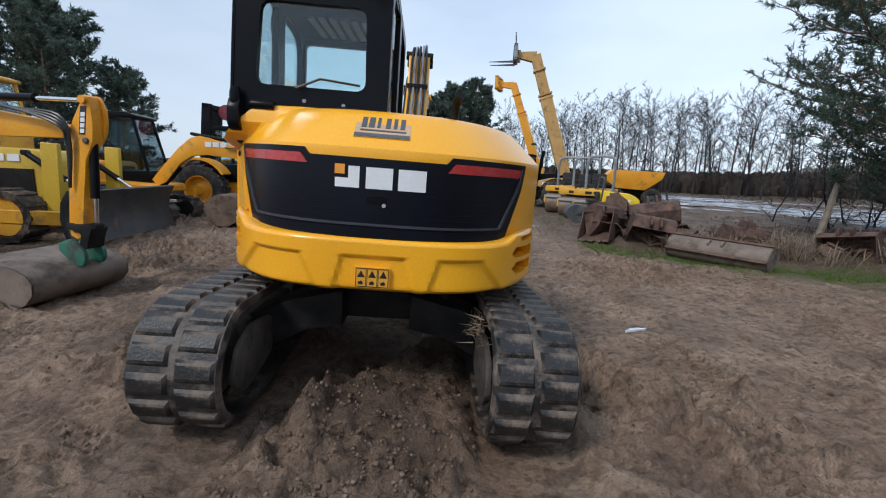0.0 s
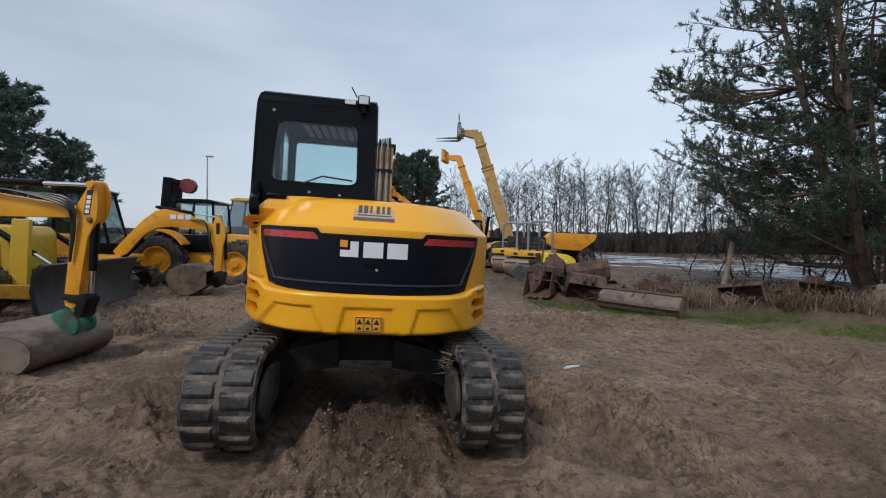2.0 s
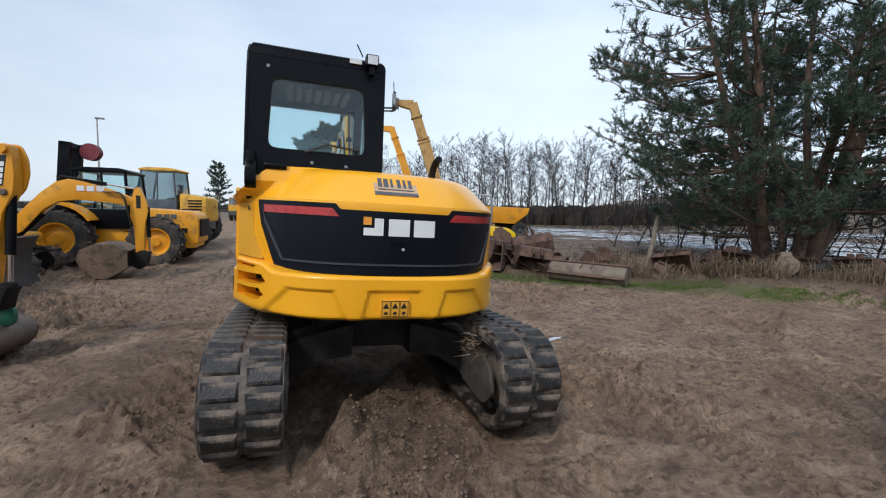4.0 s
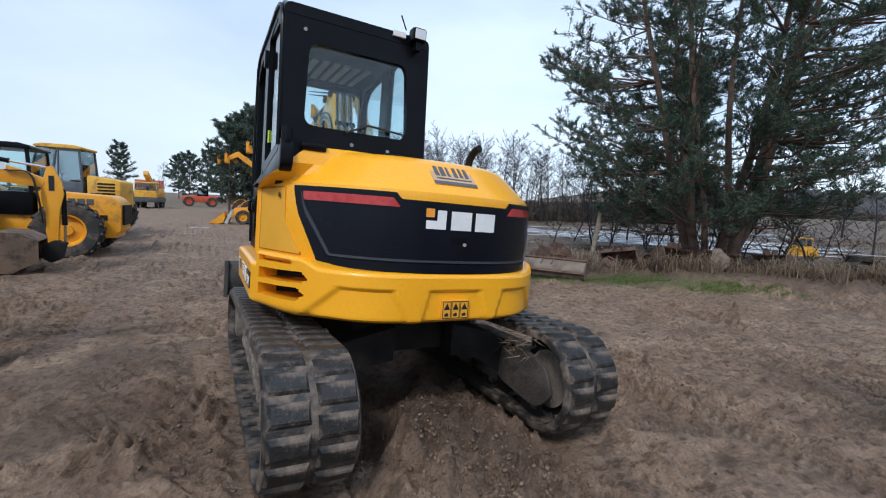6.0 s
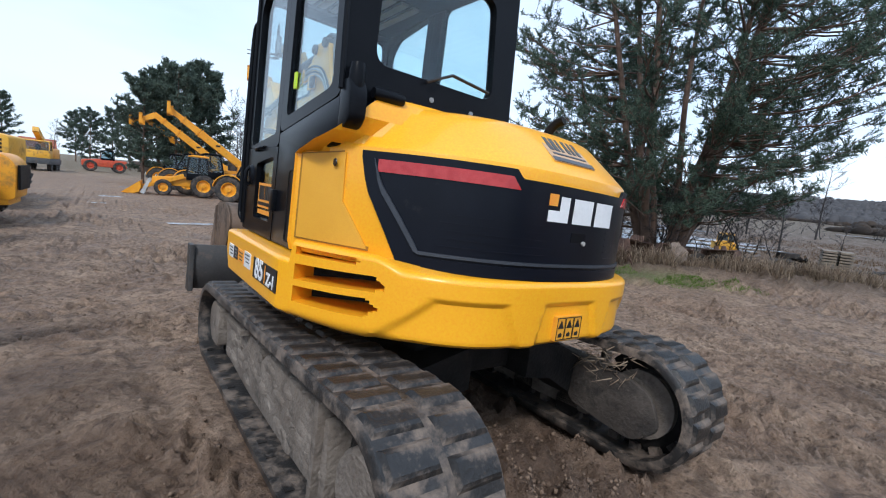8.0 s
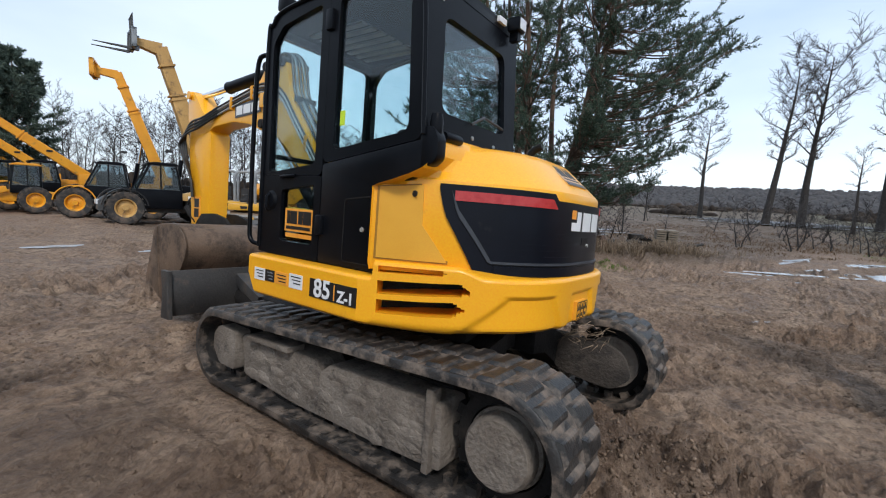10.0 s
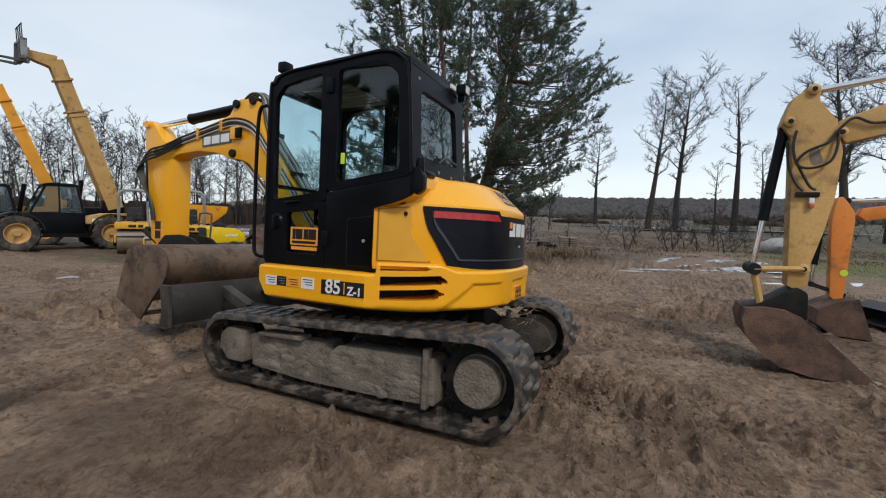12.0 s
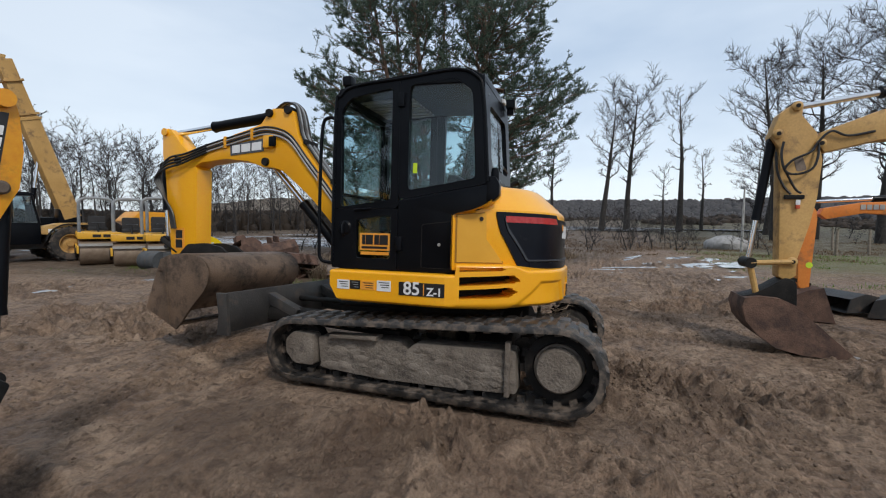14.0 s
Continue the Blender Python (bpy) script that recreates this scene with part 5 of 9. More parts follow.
    prism(bm, [(2.02, 0.38), (2.06, 0.375), (2.045, 0.46), (2.03, 0.56), (2.04, 0.66), (2.075, 0.765), (2.03, 0.77), (1.985, 0.66), (1.975, 0.56), (1.985, 0.46)], "x", -1.14, 1.14, 0.006)
    bl = part("dozer_blade", bm, BLADE_STEEL, EX, "dark grey dozer blade with scuffed face")
    for s in (-1, 1):
        bm = B()
        prism(bm, [(1.93, 0.375), (2.07, 0.372), (2.05, 0.55), (2.085, 0.775), (1.97, 0.775)], "x", *sorted((s * 1.115, s * 1.155)), 0.005)
        part("blade_end", bm, BLADE_STEEL, bl)
        bm = B()
        tube(bm, [(s * 0.50, 1.98, 0.50), (s * 0.45, 1.4, 0.48), (s * 0.42, 0.75, 0.45)], 0.07, 8, flat=1.3)
        part("blade_arm", bm, GRIME, bl)
        bm = B()
        prism(bm, [(1.60, 0.56), (1.99, 0.72), (1.99, 0.60), (1.65, 0.48)], "x", *sorted((s * 0.43, s * 0.55)), 0.01)
        part("blade_gusset", bm, BLADE_STEEL, bl)
    bm = B()
    tube(bm, [(0, 0.7, 0.62), (0, 1.4, 0.60)], 0.055, 12)
    tube(bm, [(0, 1.4, 0.60), (0, 1.98, 0.60)], 0.03, 12)
    part("blade_ram", bm, GRIME, bl)


def ram(parent, a, b, r, share=0.55, name="ram", mat=None):
    """A hydraulic cylinder from a to b: barrel, chrome rod and eyes."""
    a, b = Vector(a), Vector(b)
    m = a.lerp(b, share)
    bm = B()
    tube(bm, [a, a.lerp(m, 0.04), m - (m - a) * 0.06, m], [r * 0.9, r, r, r * 1.12], 14)
    q = part(name, bm, mat or BLACK, parent, "hydraulic cylinder barrel")
    bm = B()
    tube(bm, [m, b], r * 0.55, 12)
    part("rod", bm, CHROME, q, "chrome rod")
    for p in (a, b):
        bm = B()
        lathe(bm, [(0, -r * 1.1), (r * 0.9, -r * 1.1), (r * 0.9, r * 1.1), (0, r * 1.1)], p, "x", 14)
        part("eye", bm, GRIME, q)
    return q


def build_front():
    bxc = 0.07
    # swing post
    bm = B()
    box(bm, bxc - 0.2, bxc + 0.2, 0.70, 1.02, 0.72, 1.12, 0.04)
    lathe(bm, [(0, -0.24), (0.13, -0.24), (0.13, 0.24), (0, 0.24)], (bxc, 0.98, 0.92), "z", 20)
    part("swing_post", bm, GRIME, EX, "dark swing post")
    boom = [(0.90, 1.10), (1.05, 1.28), (1.57, 1.93), (1.90, 2.33), (2.02, 2.52), (2.075, 2.72), (2.10, 2.83), (2.20, 2.862), (2.39, 2.878), (2.465, 2.83), (2.56, 2.705), (2.71, 2.658), (2.93, 2.608), (3.29, 2.515), (3.72, 2.414), (3.96, 2.36),
            (4.02, 2.28), (3.95, 2.20), (3.66, 2.195), (3.51, 2.26), (3.10, 2.292), (2.76, 2.252), (2.60, 2.20), (2.53, 2.172), (2.36, 2.160), (2.235, 2.118), (1.985, 1.925), (1.785, 1.755), (1.567, 1.53), (1.30, 1.20), (1.14, 0.98), (1.02, 0.86), (0.90, 0.92)]
    bm = B()
    prism(bm, boom, "x", bxc - 0.125, bxc + 0.125, 0.012)
    bo = part("boom", bm, YELLOW, EX, "yellow gooseneck boom", smooth=25)
    bm = B()
    prism(bm, [(2.515, 2.366), (3.022, 2.330), (3.034, 2.466), (2.518, 2.520)], "x", bxc - 0.134, bxc - 0.12)
    pl = part("badge_plate", bm, SLATE, bo, "dark badge plate on the boom")
    for y0, y1 in ((2.875, 2.995), (2.715, 2.850), (2.545, 2.690)):
        bm = B()
        zc = 2.421 + (2.77 - (y0 + y1) / 2) * 0.07
        prism(bm, [(y0, zc - 0.048), (y1, zc - 0.055), (y1, zc + 0.042), (y0, zc + 0.052)], "x", bxc - 0.138, bxc - 0.132)
        part("badge_block", bm, WHITE, pl, "white block of the maker's badge")
    bm = B()
    box(bm, bxc - 0.165, bxc - 0.12, 2.36, 2.50, 2.40, 2.55, 0.01)
    lp = part("boom_lamp_box", bm, YELLOW, bo, "yellow lamp bracket")
    bm = B()
    box(bm, bxc - 0.185, bxc - 0.15, 2.31, 2.40, 2.41, 2.53, 0.012)
    part("boom_lamp", bm, BLACK, lp, "black boom lamp")
    # pins
    for y, z in ((2.432, 2.82), (3.903, 2.30), (2.478, 2.235), (2.16, 2.84)):
        bm = B()
        lathe(bm, [(0, -0.16), (0.045, -0.16), (0.05, -0.145), (0.05, 0.145), (0.045, 0.16), (0, 0.16)], (bxc, y, z), "x", 16)
        part("pin", bm, GRIME if y != 2.42 else YELLOW, bo)
    # hoses along the boom
    for k in range(4):
        bm = B()
        side_x = bxc - 0.137 - 0.004 * (k % 2)
        drop = 0.030 * k
        tube(bm, curve_pts([(side_x, 1.20, 1.44 - drop), (side_x, 1.57, 1.90 - drop), (side_x, 1.88, 2.26 - drop), (side_x, 2.10, 2.52 - drop), (side_x, 2.28, 2.62 - drop), (side_x, 2.52, 2.655 - drop),
                            (side_x, 2.80, 2.605 - drop), (side_x, 3.15, 2.535 - drop), (side_x, 3.45, 2.47 - drop)], 5), 0.011, 7)
        part("boom_hose", bm, PALE_STEEL if k % 2 else INK, bo, "hydraulic line along the boom")
    for k, o in enumerate((-0.085, -0.045, 0.0, 0.045, 0.085)):
        bm = B()
        r = 0.02 + 0.012 * (k % 2)
        tube(bm, curve_pts([(bxc + o, 1.12, 1.42 + r), (bxc + o, 1.57, 1.97 + r), (bxc + o, 1.86, 2.33 + r), (bxc + o, 1.99, 2.54), (bxc + o, 2.04, 2.74), (bxc + o * 0.9, 2.10, 2.90), (bxc + o * 0.8, 2.26, 2.95 + 0.01 * k), (bxc + o * 0.7, 2.40, 2.88)], 5), 0.014, 7)
        part("boom_hose", bm, GREY_METAL if k % 2 else INK, bo, "hydraulic line on the boom's back")
    for y, z in ((1.55, 1.955), (1.93, 2.43)):
        bm = B()
        box(bm, bxc - 0.12, bxc + 0.12, y - 0.02, y + 0.02, z, z + 0.055, 0.006)
        part("hose_clamp", bm, GRIME, bo)
    for y, z in ((2.68, 2.63), (3.10, 2.55), (1.70, 2.06)):
        bm = B()
        box(bm, bxc - 0.158, bxc - 0.115, y - 0.018, y + 0.018, z - 0.125, z + 0.02, 0.006)
        part("hose_clamp", bm, ORANGE, bo)
    ram(bo, (bxc, 1.10, 0.80), (bxc, 2.478, 2.215), 0.062, 0.66, "boom_ram")
    # arm
    bm = B()
    arm = [(4.05, 2.715), (4.10, 2.735), (4.16, 2.735), (4.20, 2.68), (4.195, 2.38), (4.145, 2.18), (4.11, 1.82), (4.055, 1.43), (4.02, 1.06), (3.95, 1.0), (3.66, 1.0), (3.585, 1.06), (3.583, 1.50), (3.585, 2.175), (3.66, 2.28), (3.75, 2.415), (3.85, 2.495), (3.97, 2.635)]
    prism(bm, arm, "x", bxc - 0.12, bxc + 0.12, 0.012)
    ar = part("dipper_arm", bm, YELLOW, EX, "yellow dipper arm", smooth=25)
    bm = B()
    prism(bm, [(3.782, 1.124), (3.951, 1.118), (3.956, 1.400), (3.787, 1.407)], "x", bxc - 0.126, bxc - 0.118)
    st = part("rental_sticker", bm, ORANGE_STICKER, ar, "orange rental sticker on the arm")
    for z0, z1 in ((1.15, 1.255), (1.275, 1.38)):
        bm = B()
        prism(bm, [(3.815, z0), (3.925, z0 - 0.004), (3.928, z1), (3.818, z1)], "x", bxc - 0.130, bxc - 0.124)
        part("sticker_block", bm, INK, st)
    bm = B()
    lathe(bm, [(0, -0.15), (0.05, -0.15), (0.05, 0.15), (0, 0.15)], (bxc, 4.14, 2.685), "x", 16)
    part("pin", bm, YELLOW, ar)
    ram(bo, (bxc, 2.46, 2.815), (bxc, 4.14, 2.685), 0.066, 0.57, "arm_ram")
    for k in range(4):
        bm = B()
        o = -0.15 - 0.018 * k
        tube(bm, curve_pts([(bxc - 0.14, 3.40, 2.48 - 0.03 * k), (bxc + o, 3.75, 2.38 - 0.045 * k), (bxc + o, 4.05, 2.33 - 0.05 * k), (bxc + o * 0.95, 4.20 + 0.012 * k, 2.15 - 0.03 * k), (bxc + o * 0.9, 4.14, 1.88), (bxc + o * 0.85, 4.05 - 0.035 * k, 1.62), (bxc + o * 0.85, 4.0 - 0.04 * k, 1.40)], 6), 0.014, 7)
        part("arm_hose", bm, INK, ar, "black looping hose")
    ram(ar, (bxc, 4.28, 2.25), (bxc, 4.22, 1.25), 0.055, 0.6, "bucket_ram")
    # linkage
    bm = B()
    tube(bm, [(bxc - 0.09, 4.22, 1.25), (bxc - 0.09, 3.92, 1.08)], 0.035, 8)
    tube(bm, [(bxc + 0.09, 4.22, 1.25), (bxc + 0.09, 3.92, 1.08)], 0.035, 8)
    tube(bm, [(bxc, 4.22, 1.25), (bxc, 3.60, 0.98)], 0.04, 8)
    part("bucket_link", bm, GRIME, ar)
    # ditching bucket
    x0, x1 = -0.70, 0.84
    back = [(2.935, 0.475), (2.735, 0.69), (2.675, 0.79), (2.655, 0.885), (2.67, 0.955), (2.715, 1.02), (2.80, 1.075), (2.93, 1.105), (3.10, 1.108), (3.24, 1.09), (3.35, 1.05)]
    lip = [(3.40, 0.97), (3.47, 0.80), (3.57, 0.52), (3.59, 0.455)]
    bu = small_bucket(EX, x0, x1, back + lip, 0.028, BUCKET_STEEL, "wide scuffed brown ditching bucket", "ditching_bucket")
    for xs in (x0 - 0.012, x1 - 0.018):
        bm = B()
        prism(bm, [(3.235, 0.300), (3.13, 0.245), (3.045, 0.335)] + back + lip, "x", xs, xs + 0.03, 0.004)
        part("bucket_cheek", bm, BUCKET_STEEL, bu)
        bm = B()
        prism(bm, [(3.36, 1.04), (3.41, 0.90), (3.33, 0.90), (3.24, 0.31), (3.20, 0.30), (3.29, 0.94), (3.30, 1.05)], "x", xs - 0.012, xs + 0.042, 0.004)
        part("cheek_rib", bm, BUCKET_STEEL, bu)
    bm = B()
    box(bm, x0, x1, 3.10, 3.24, 0.285, 0.315, 0.004)
    part("cutting_edge", bm, BUCKET_STEEL, bu, "worn cutting edge")
    for xs in (bxc - 0.15, bxc + 0.11):
        bm = B()
        prism(bm, round_poly([(3.0, 1.07), (3.42, 0.92), (3.86, 1.05), (3.70, 1.20), (3.40, 1.22), (3.15, 1.18)], 0.04, 3), "x", xs, xs + 0.04, 0.005)
        part("hitch_plate", bm, GRIME, bu, "dark quick-hitch plate")


build_upper()
build_cab()
build_undercarriage()
build_front()


# ---- other machines in the yard ----
def beam(bm, a, b, w, h0, h1, bev=0.0):
    """A box girder from a to b, w wide along x, with its depth going from h0 to h1."""
    a, b = Vector(a), Vector(b)
    d = (b - a).normalized()
    s = Vector((1, 0, 0)) if abs(d.x) < 0.95 else Vector((0, 1, 0))
    u = s.cross(d).normalized()
    if u.z < 0:
        u = -u
    vs = []
    for p, h in ((a, h0), (b, h1)):
        vs.append([bm.verts.new(p + s * sx * w / 2 + u * su * h / 2) for sx, su in ((-1, -1), (1, -1), (1, 1), (-1, 1))])
    fs = [bm.faces.new(vs[0]), bm.faces.new(vs[1][::-1])]
    for k in range(4):
        fs.append(bm.faces.new((vs[0][k], vs[1][k], vs[1][(k + 1) % 4], vs[0][(k + 1) % 4])))
    if bev:
        bmesh.ops.recalc_face_normals(bm, faces=fs)
        bevel_new(bm, list({e for f in fs for e in f.edges}), bev, 1)
    return bm


WHEELS = {}


def wheel(parent, x, y, z, r, w, rim_mat):
    """A tyre with lugs, and its rim with a hub."""
    key = (r, w, rim_mat.name)
    if key not in WHEELS:
        bm = B()
        lathe(bm, [(r * 0.55, -w * 0.42), (r * 0.70, -w * 0.5), (r * 0.90, -w * 0.48), (r * 0.965, -w * 0.36), (r * 0.965, w * 0.36), (r * 0.90, w * 0.48), (r * 0.70, w * 0.5), (r * 0.55, w * 0.42), (r * 0.50, 0), (r * 0.55, -w * 0.42)], (0, 0, 0), "x", 32)
        t = part("wheel", bm, TYRE, None, "worn lugged tyre", smooth=35)
        bm = B()
        for k in range(18):
            for s in (-1, 1):
                mm = pose(0, 0, 0, k * 20 + (10 if s > 0 else 0)) @ pose(s * w * 0.24, 0, r * 0.965, 0, 0, s * 28)
                box(bm, -w * 0.25, w * 0.25, -r * 0.045, r * 0.045, -0.02, r * 0.04, m=mm)
        lg = part("tread", bm, TYRE, None)
        bm = B()
        lathe(bm, [(0, -w * 0.30), (r * 0.16, -w * 0.30), (r * 0.18, -w * 0.2), (r * 0.42, -w * 0.12), (r * 0.50, -w * 0.40), (r * 0.56, -w * 0.42), (r * 0.56, w * 0.42), (r * 0.50, w * 0.40), (r * 0.42, w * 0.12), (r * 0.18, w * 0.2), (r * 0.16, w * 0.30), (0, w * 0.30)], (0, 0, 0), "x", 28)
        q = part("rim", bm, rim_mat, None, "painted steel rim")
        WHEELS[key] = (t.data, q.data, lg.data)
        bpy.data.objects.remove(lg)
        bpy.data.objects.remove(t)
        bpy.data.objects.remove(q)
    tm, qm, lm = WHEELS[key]
    o = tagged(shared("wheel", tm, parent, pose(x, y, z)), "worn lugged tyre")
    tagged(shared("rim", qm, o), "painted steel rim")
    tagged(shared("tread", lm, o), kind="stuff")
    return o


def cab_shell(parent, x0, x1, y0, y1, z0, zm, z1, frame, roof=None, glass_mat=None, slope=0.1, name="cab"):
    """A glazed cab: lower box, posts, roof and panes. zm: the waist."""
    roof, glass_mat = roof or frame, glass_mat or GLASS_DARK
    bm = B()
    box(bm, x0, x1, y0, y1, z0, zm, 0.03)
    c = part(name, bm, frame, parent, "cab with dark glass")
    yt0, yt1 = y0 + slope * 0.4, y1 - slope
    xi = 0.05
    corners = {(sx, sy): ((x0 if sx < 0 else x1), (y0 if sy < 0 else y1), (x0 + xi if sx < 0 else x1 - xi), (yt0 if sy < 0 else yt1)) for sx in (-1, 1) for sy in (-1, 1)}
    for (sx, sy), (bx, by, tx, ty) in corners.items():
        bm = B()
        tube(bm, [(bx - sx * 0.03, by - sy * 0.03, zm - 0.02), (tx - sx * 0.03, ty - sy * 0.03, z1)], 0.038, 6)
        part("post", bm, frame, c)
    bm = B()
    for sx in (-1, 1):
        xb, xt = (x0 + 0.03, x0 + xi + 0.03) if sx < 0 else (x1 - 0.03, x1 - xi - 0.03)
        ym = (y0 + y1) / 2 - 0.05
        tube(bm, [(xb, ym, zm), (xt, ym, z1)], 0.028, 6)
        break
    part("post", bm, frame, c)
    bm = B()
    prism(bm, round_poly([(yt0 - 0.05, z1 - 0.01), (yt0 - 0.04, z1 + 0.06), (yt0 + 0.15, z1 + 0.11), (yt1 - 0.15, z1 + 0.11), (yt1 + 0.06, z1 + 0.05), (yt1 + 0.06, z1 - 0.01)], 0.03, 3), "x", x0 + 0.02, x1 - 0.02, 0.015)
    part("roof", bm, roof, c)
    for sx in (-1, 1):
        bm = B()
        a = [(corners[(sx, -1)][0], corners[(sx, -1)][1] + 0.05, zm), (corners[(sx, 1)][0], corners[(sx, 1)][1] - 0.05, zm), (corners[(sx, 1)][2], corners[(sx, 1)][3] - 0.05, z1), (corners[(sx, -1)][2], corners[(sx, -1)][3] + 0.05, z1)]
        lo, hi = [bm.verts.new((p[0] - sx * 0.02, p[1], p[2])) for p in a], [bm.verts.new((p[0] - sx * 0.028, p[1], p[2])) for p in a]
        bm.faces.new(lo), bm.faces.new(hi[::-1])
        for k in range(4):
            bm.faces.new((lo[k], lo[(k + 1) % 4], hi[(k + 1) % 4], hi[k]))
        part("pane", bm, glass_mat, c)
    for sy in (-1, 1):
        bm = B()
        a = [(corners[(-1, sy)][0] + 0.05, corners[(-1, sy)][1], zm), (corners[(1, sy)][0] - 0.05, corners[(1, sy)][1], zm), (corners[(1, sy)][2] - 0.05, corners[(1, sy)][3], z1), (corners[(-1, sy)][2] + 0.05, corners[(-1, sy)][3], z1)]
        lo, hi = [bm.verts.new((p[0], p[1] - sy * 0.02, p[2])) for p in a], [bm.verts.new((p[0], p[1] - sy * 0.028, p[2])) for p in a]
        bm.faces.new(lo), bm.faces.new(hi[::-1])
        for k in range(4):
            bm.faces.new((lo[k], lo[(k + 1) % 4], hi[(k + 1) % 4], hi[k]))
        part("pane", bm, glass_mat, c)
    bm = B()
    xm = (x0 + x1) / 2
    box(bm, xm - 0.24, xm + 0.24, y0 + 0.12, y0 + 0.55, zm - 0.05, zm + 0.08, 0.04)
    box(bm, xm - 0.22, xm + 0.22, y0 + 0.10, y0 + 0.22, zm, zm + 0.60, 0.05)
    part("seat", bm, SEAT_CLOTH, c)
    return c


def on_ground(x, y, rz, dz=0.0):
    return pose(x, y, ground_z(x, y) + dz, 0, 0, rz)


def blocks(parent, name, mat, x, y0, y1, z0, z1, n, axis="x", t=0.006):
    """Plain print blocks in a row on a flank."""
    w = (y1 - y0) / n
    for k in range(n):
        bm = B()
        if axis == "x":
            box(bm, x - t, x + t, y0 + k * w, y0 + k * w + w * 0.78, z0, z1)
        else:
            box(bm, y0 + k * w, y0 + k * w + w * 0.78, x - t, x + t, z0, z1)
        part(name, bm, mat, parent)


def telehandler(m, body, trim, boom_mat, angle, length, label, forks=True, group="parked telehandlers", r=0.62, rim=None, elbow=True, thick=1.0):
    """A telescopic handler; its boom turns about a pivot at the rear."""
    T = thing("telehandler", m, label, "telehandler", group)
    bm = B()
    prism(bm, [(-2.1, 0.55), (-2.1, 1.0), (-1.9, 1.2), (1.7, 1.05), (2.0, 0.85), (2.0, 0.5), (0.9, 0.45), (-0.9, 0.45)], "x", -0.55, 0.55, 0.03)
    part("chassis", bm, DARK_GREY, T, "dark chassis")
    bm = B()
    prism(bm, round_poly([(-2.0, 0.62), (-2.05, 1.35), (-1.7, 1.55), (-0.3, 1.52), (-0.3, 0.62)], 0.10, 4), "x", 0.35, 1.08, 0.03)
    part("engine_cover", bm, body, T, "engine cover")
    bm = B()
    prism(bm, round_poly([(-2.0, 0.95), (-2.0, 1.36), (-1.1, 1.34), (-0.55, 1.20), (-0.55, 0.95)], 0.06, 4), "x", -1.06, -0.50, 0.02)
    q = part("side_tank", bm, trim, T, "side cover with block print")
    blocks(q, "print_block", INK, -1.064, -1.9, -1.35, 1.14, 1.28, 2)
    blocks(q, "print_block", WHITE, -1.064, -1.25, -0.7, 1.02, 1.14, 3)
    for s in (-1, 1):
        for y in (1.25, -1.35):
            wheel(T, s * 0.92, y, r, r, 0.42, rim or MUSTARD)
            bm = B()
            arc = [(y + math.cos(a) * (r + 0.06), r + math.sin(a) * (r + 0.06)) for a in np.linspace(0.15, math.pi - 0.15, 12)]
            arc2 = [(y + math.cos(a) * (r + 0.10), r + math.sin(a) * (r + 0.10)) for a in np.linspace(math.pi - 0.15, 0.15, 12)]
            prism(bm, arc + arc2, "x", *sorted((s * 0.70, s * 1.14)))
            part("mudguard", bm, INK if body is BLACK else body, T)
    cab_shell(T, -1.08, -0.22, -0.55, 0.95, 0.62, 1.35, 2.25, BLACK, slope=0.42)
    bm = B()
    box(bm, -0.10, 0.34, -2.05, -1.35, 1.0, 1.85, 0.04)
    part("boom_mount", bm, body, T)
    a = radians(angle)
    piv = Vector((0.12, -1.7, 1.75))
    d = Vector((0, math.cos(a), math.sin(a)))
    u = Vector((0, -math.sin(a), math.cos(a)))
    bm = B()
    beam(bm, piv - d * 0.25, piv + d * length * 0.62, 0.34 * thick, 0.44 * thick, 0.40 * thick, 0.02)
    bo = part("boom", bm, boom_mat, T, "raised telescopic boom")
    blocks(bo, "print_block", INK, 0.12 - 0.178, -0.4, -0.1, 2.8, 2.9, 1)
    bm = B()
    beam(bm, piv + d * length * 0.55, piv + d * length * 0.84, 0.28 * thick, 0.35 * thick, 0.34 * thick, 0.015)
    part("inner_boom", bm, boom_mat, bo)
    for t in (0.60, 0.63, 0.83):
        bm = B()
        beam(bm, piv + d * length * t, piv + d * length * (t + 0.012), 0.38 * thick, (0.47 if t < 0.7 else 0.42) * thick, (0.47 if t < 0.7 else 0.42) * thick)
        part("boom_collar", bm, boom_mat, bo)
    tip = piv + d * length
    bm = B()
    e1 = piv + d * length * 0.83
    if elbow:
        k = e1 + d * length * 0.13
        h = k + Vector((0, math.cos(a - 1.25), math.sin(a - 1.25))) * length * 0.15
        beam(bm, e1, k, 0.26 * thick, 0.34 * thick, 0.34 * thick, 0.01)
        beam(bm, k - d * 0.1, h, 0.25 * thick, 0.36 * thick, 0.24, 0.01)
        tip = h
    else:
        beam(bm, e1, tip, 0.22, 0.28, 0.26, 0.01)
    part("boom_nose", bm, boom_mat, bo)
    bm = B()
    box(bm, -0.42, 0.66, tip.y - 0.02, tip.y + 0.14, tip.z - 0.30, tip.z - 0.20)
    box(bm, -0.42, 0.66, tip.y - 0.02, tip.y + 0.14, tip.z + 0.30, tip.z + 0.38)
    for x in (-0.42, 0.56):
        box(bm, x, x + 0.10, tip.y - 0.02, tip.y + 0.14, tip.z - 0.3, tip.z + 0.38)
    box(bm, 0.0, 0.24, tip.y - 0.15, tip.y + 0.1, tip.z - 0.3, tip.z + 0.2)
    ca = part("carriage", bm, GREY_METAL if forks else boom_mat, bo, "fork carriage")
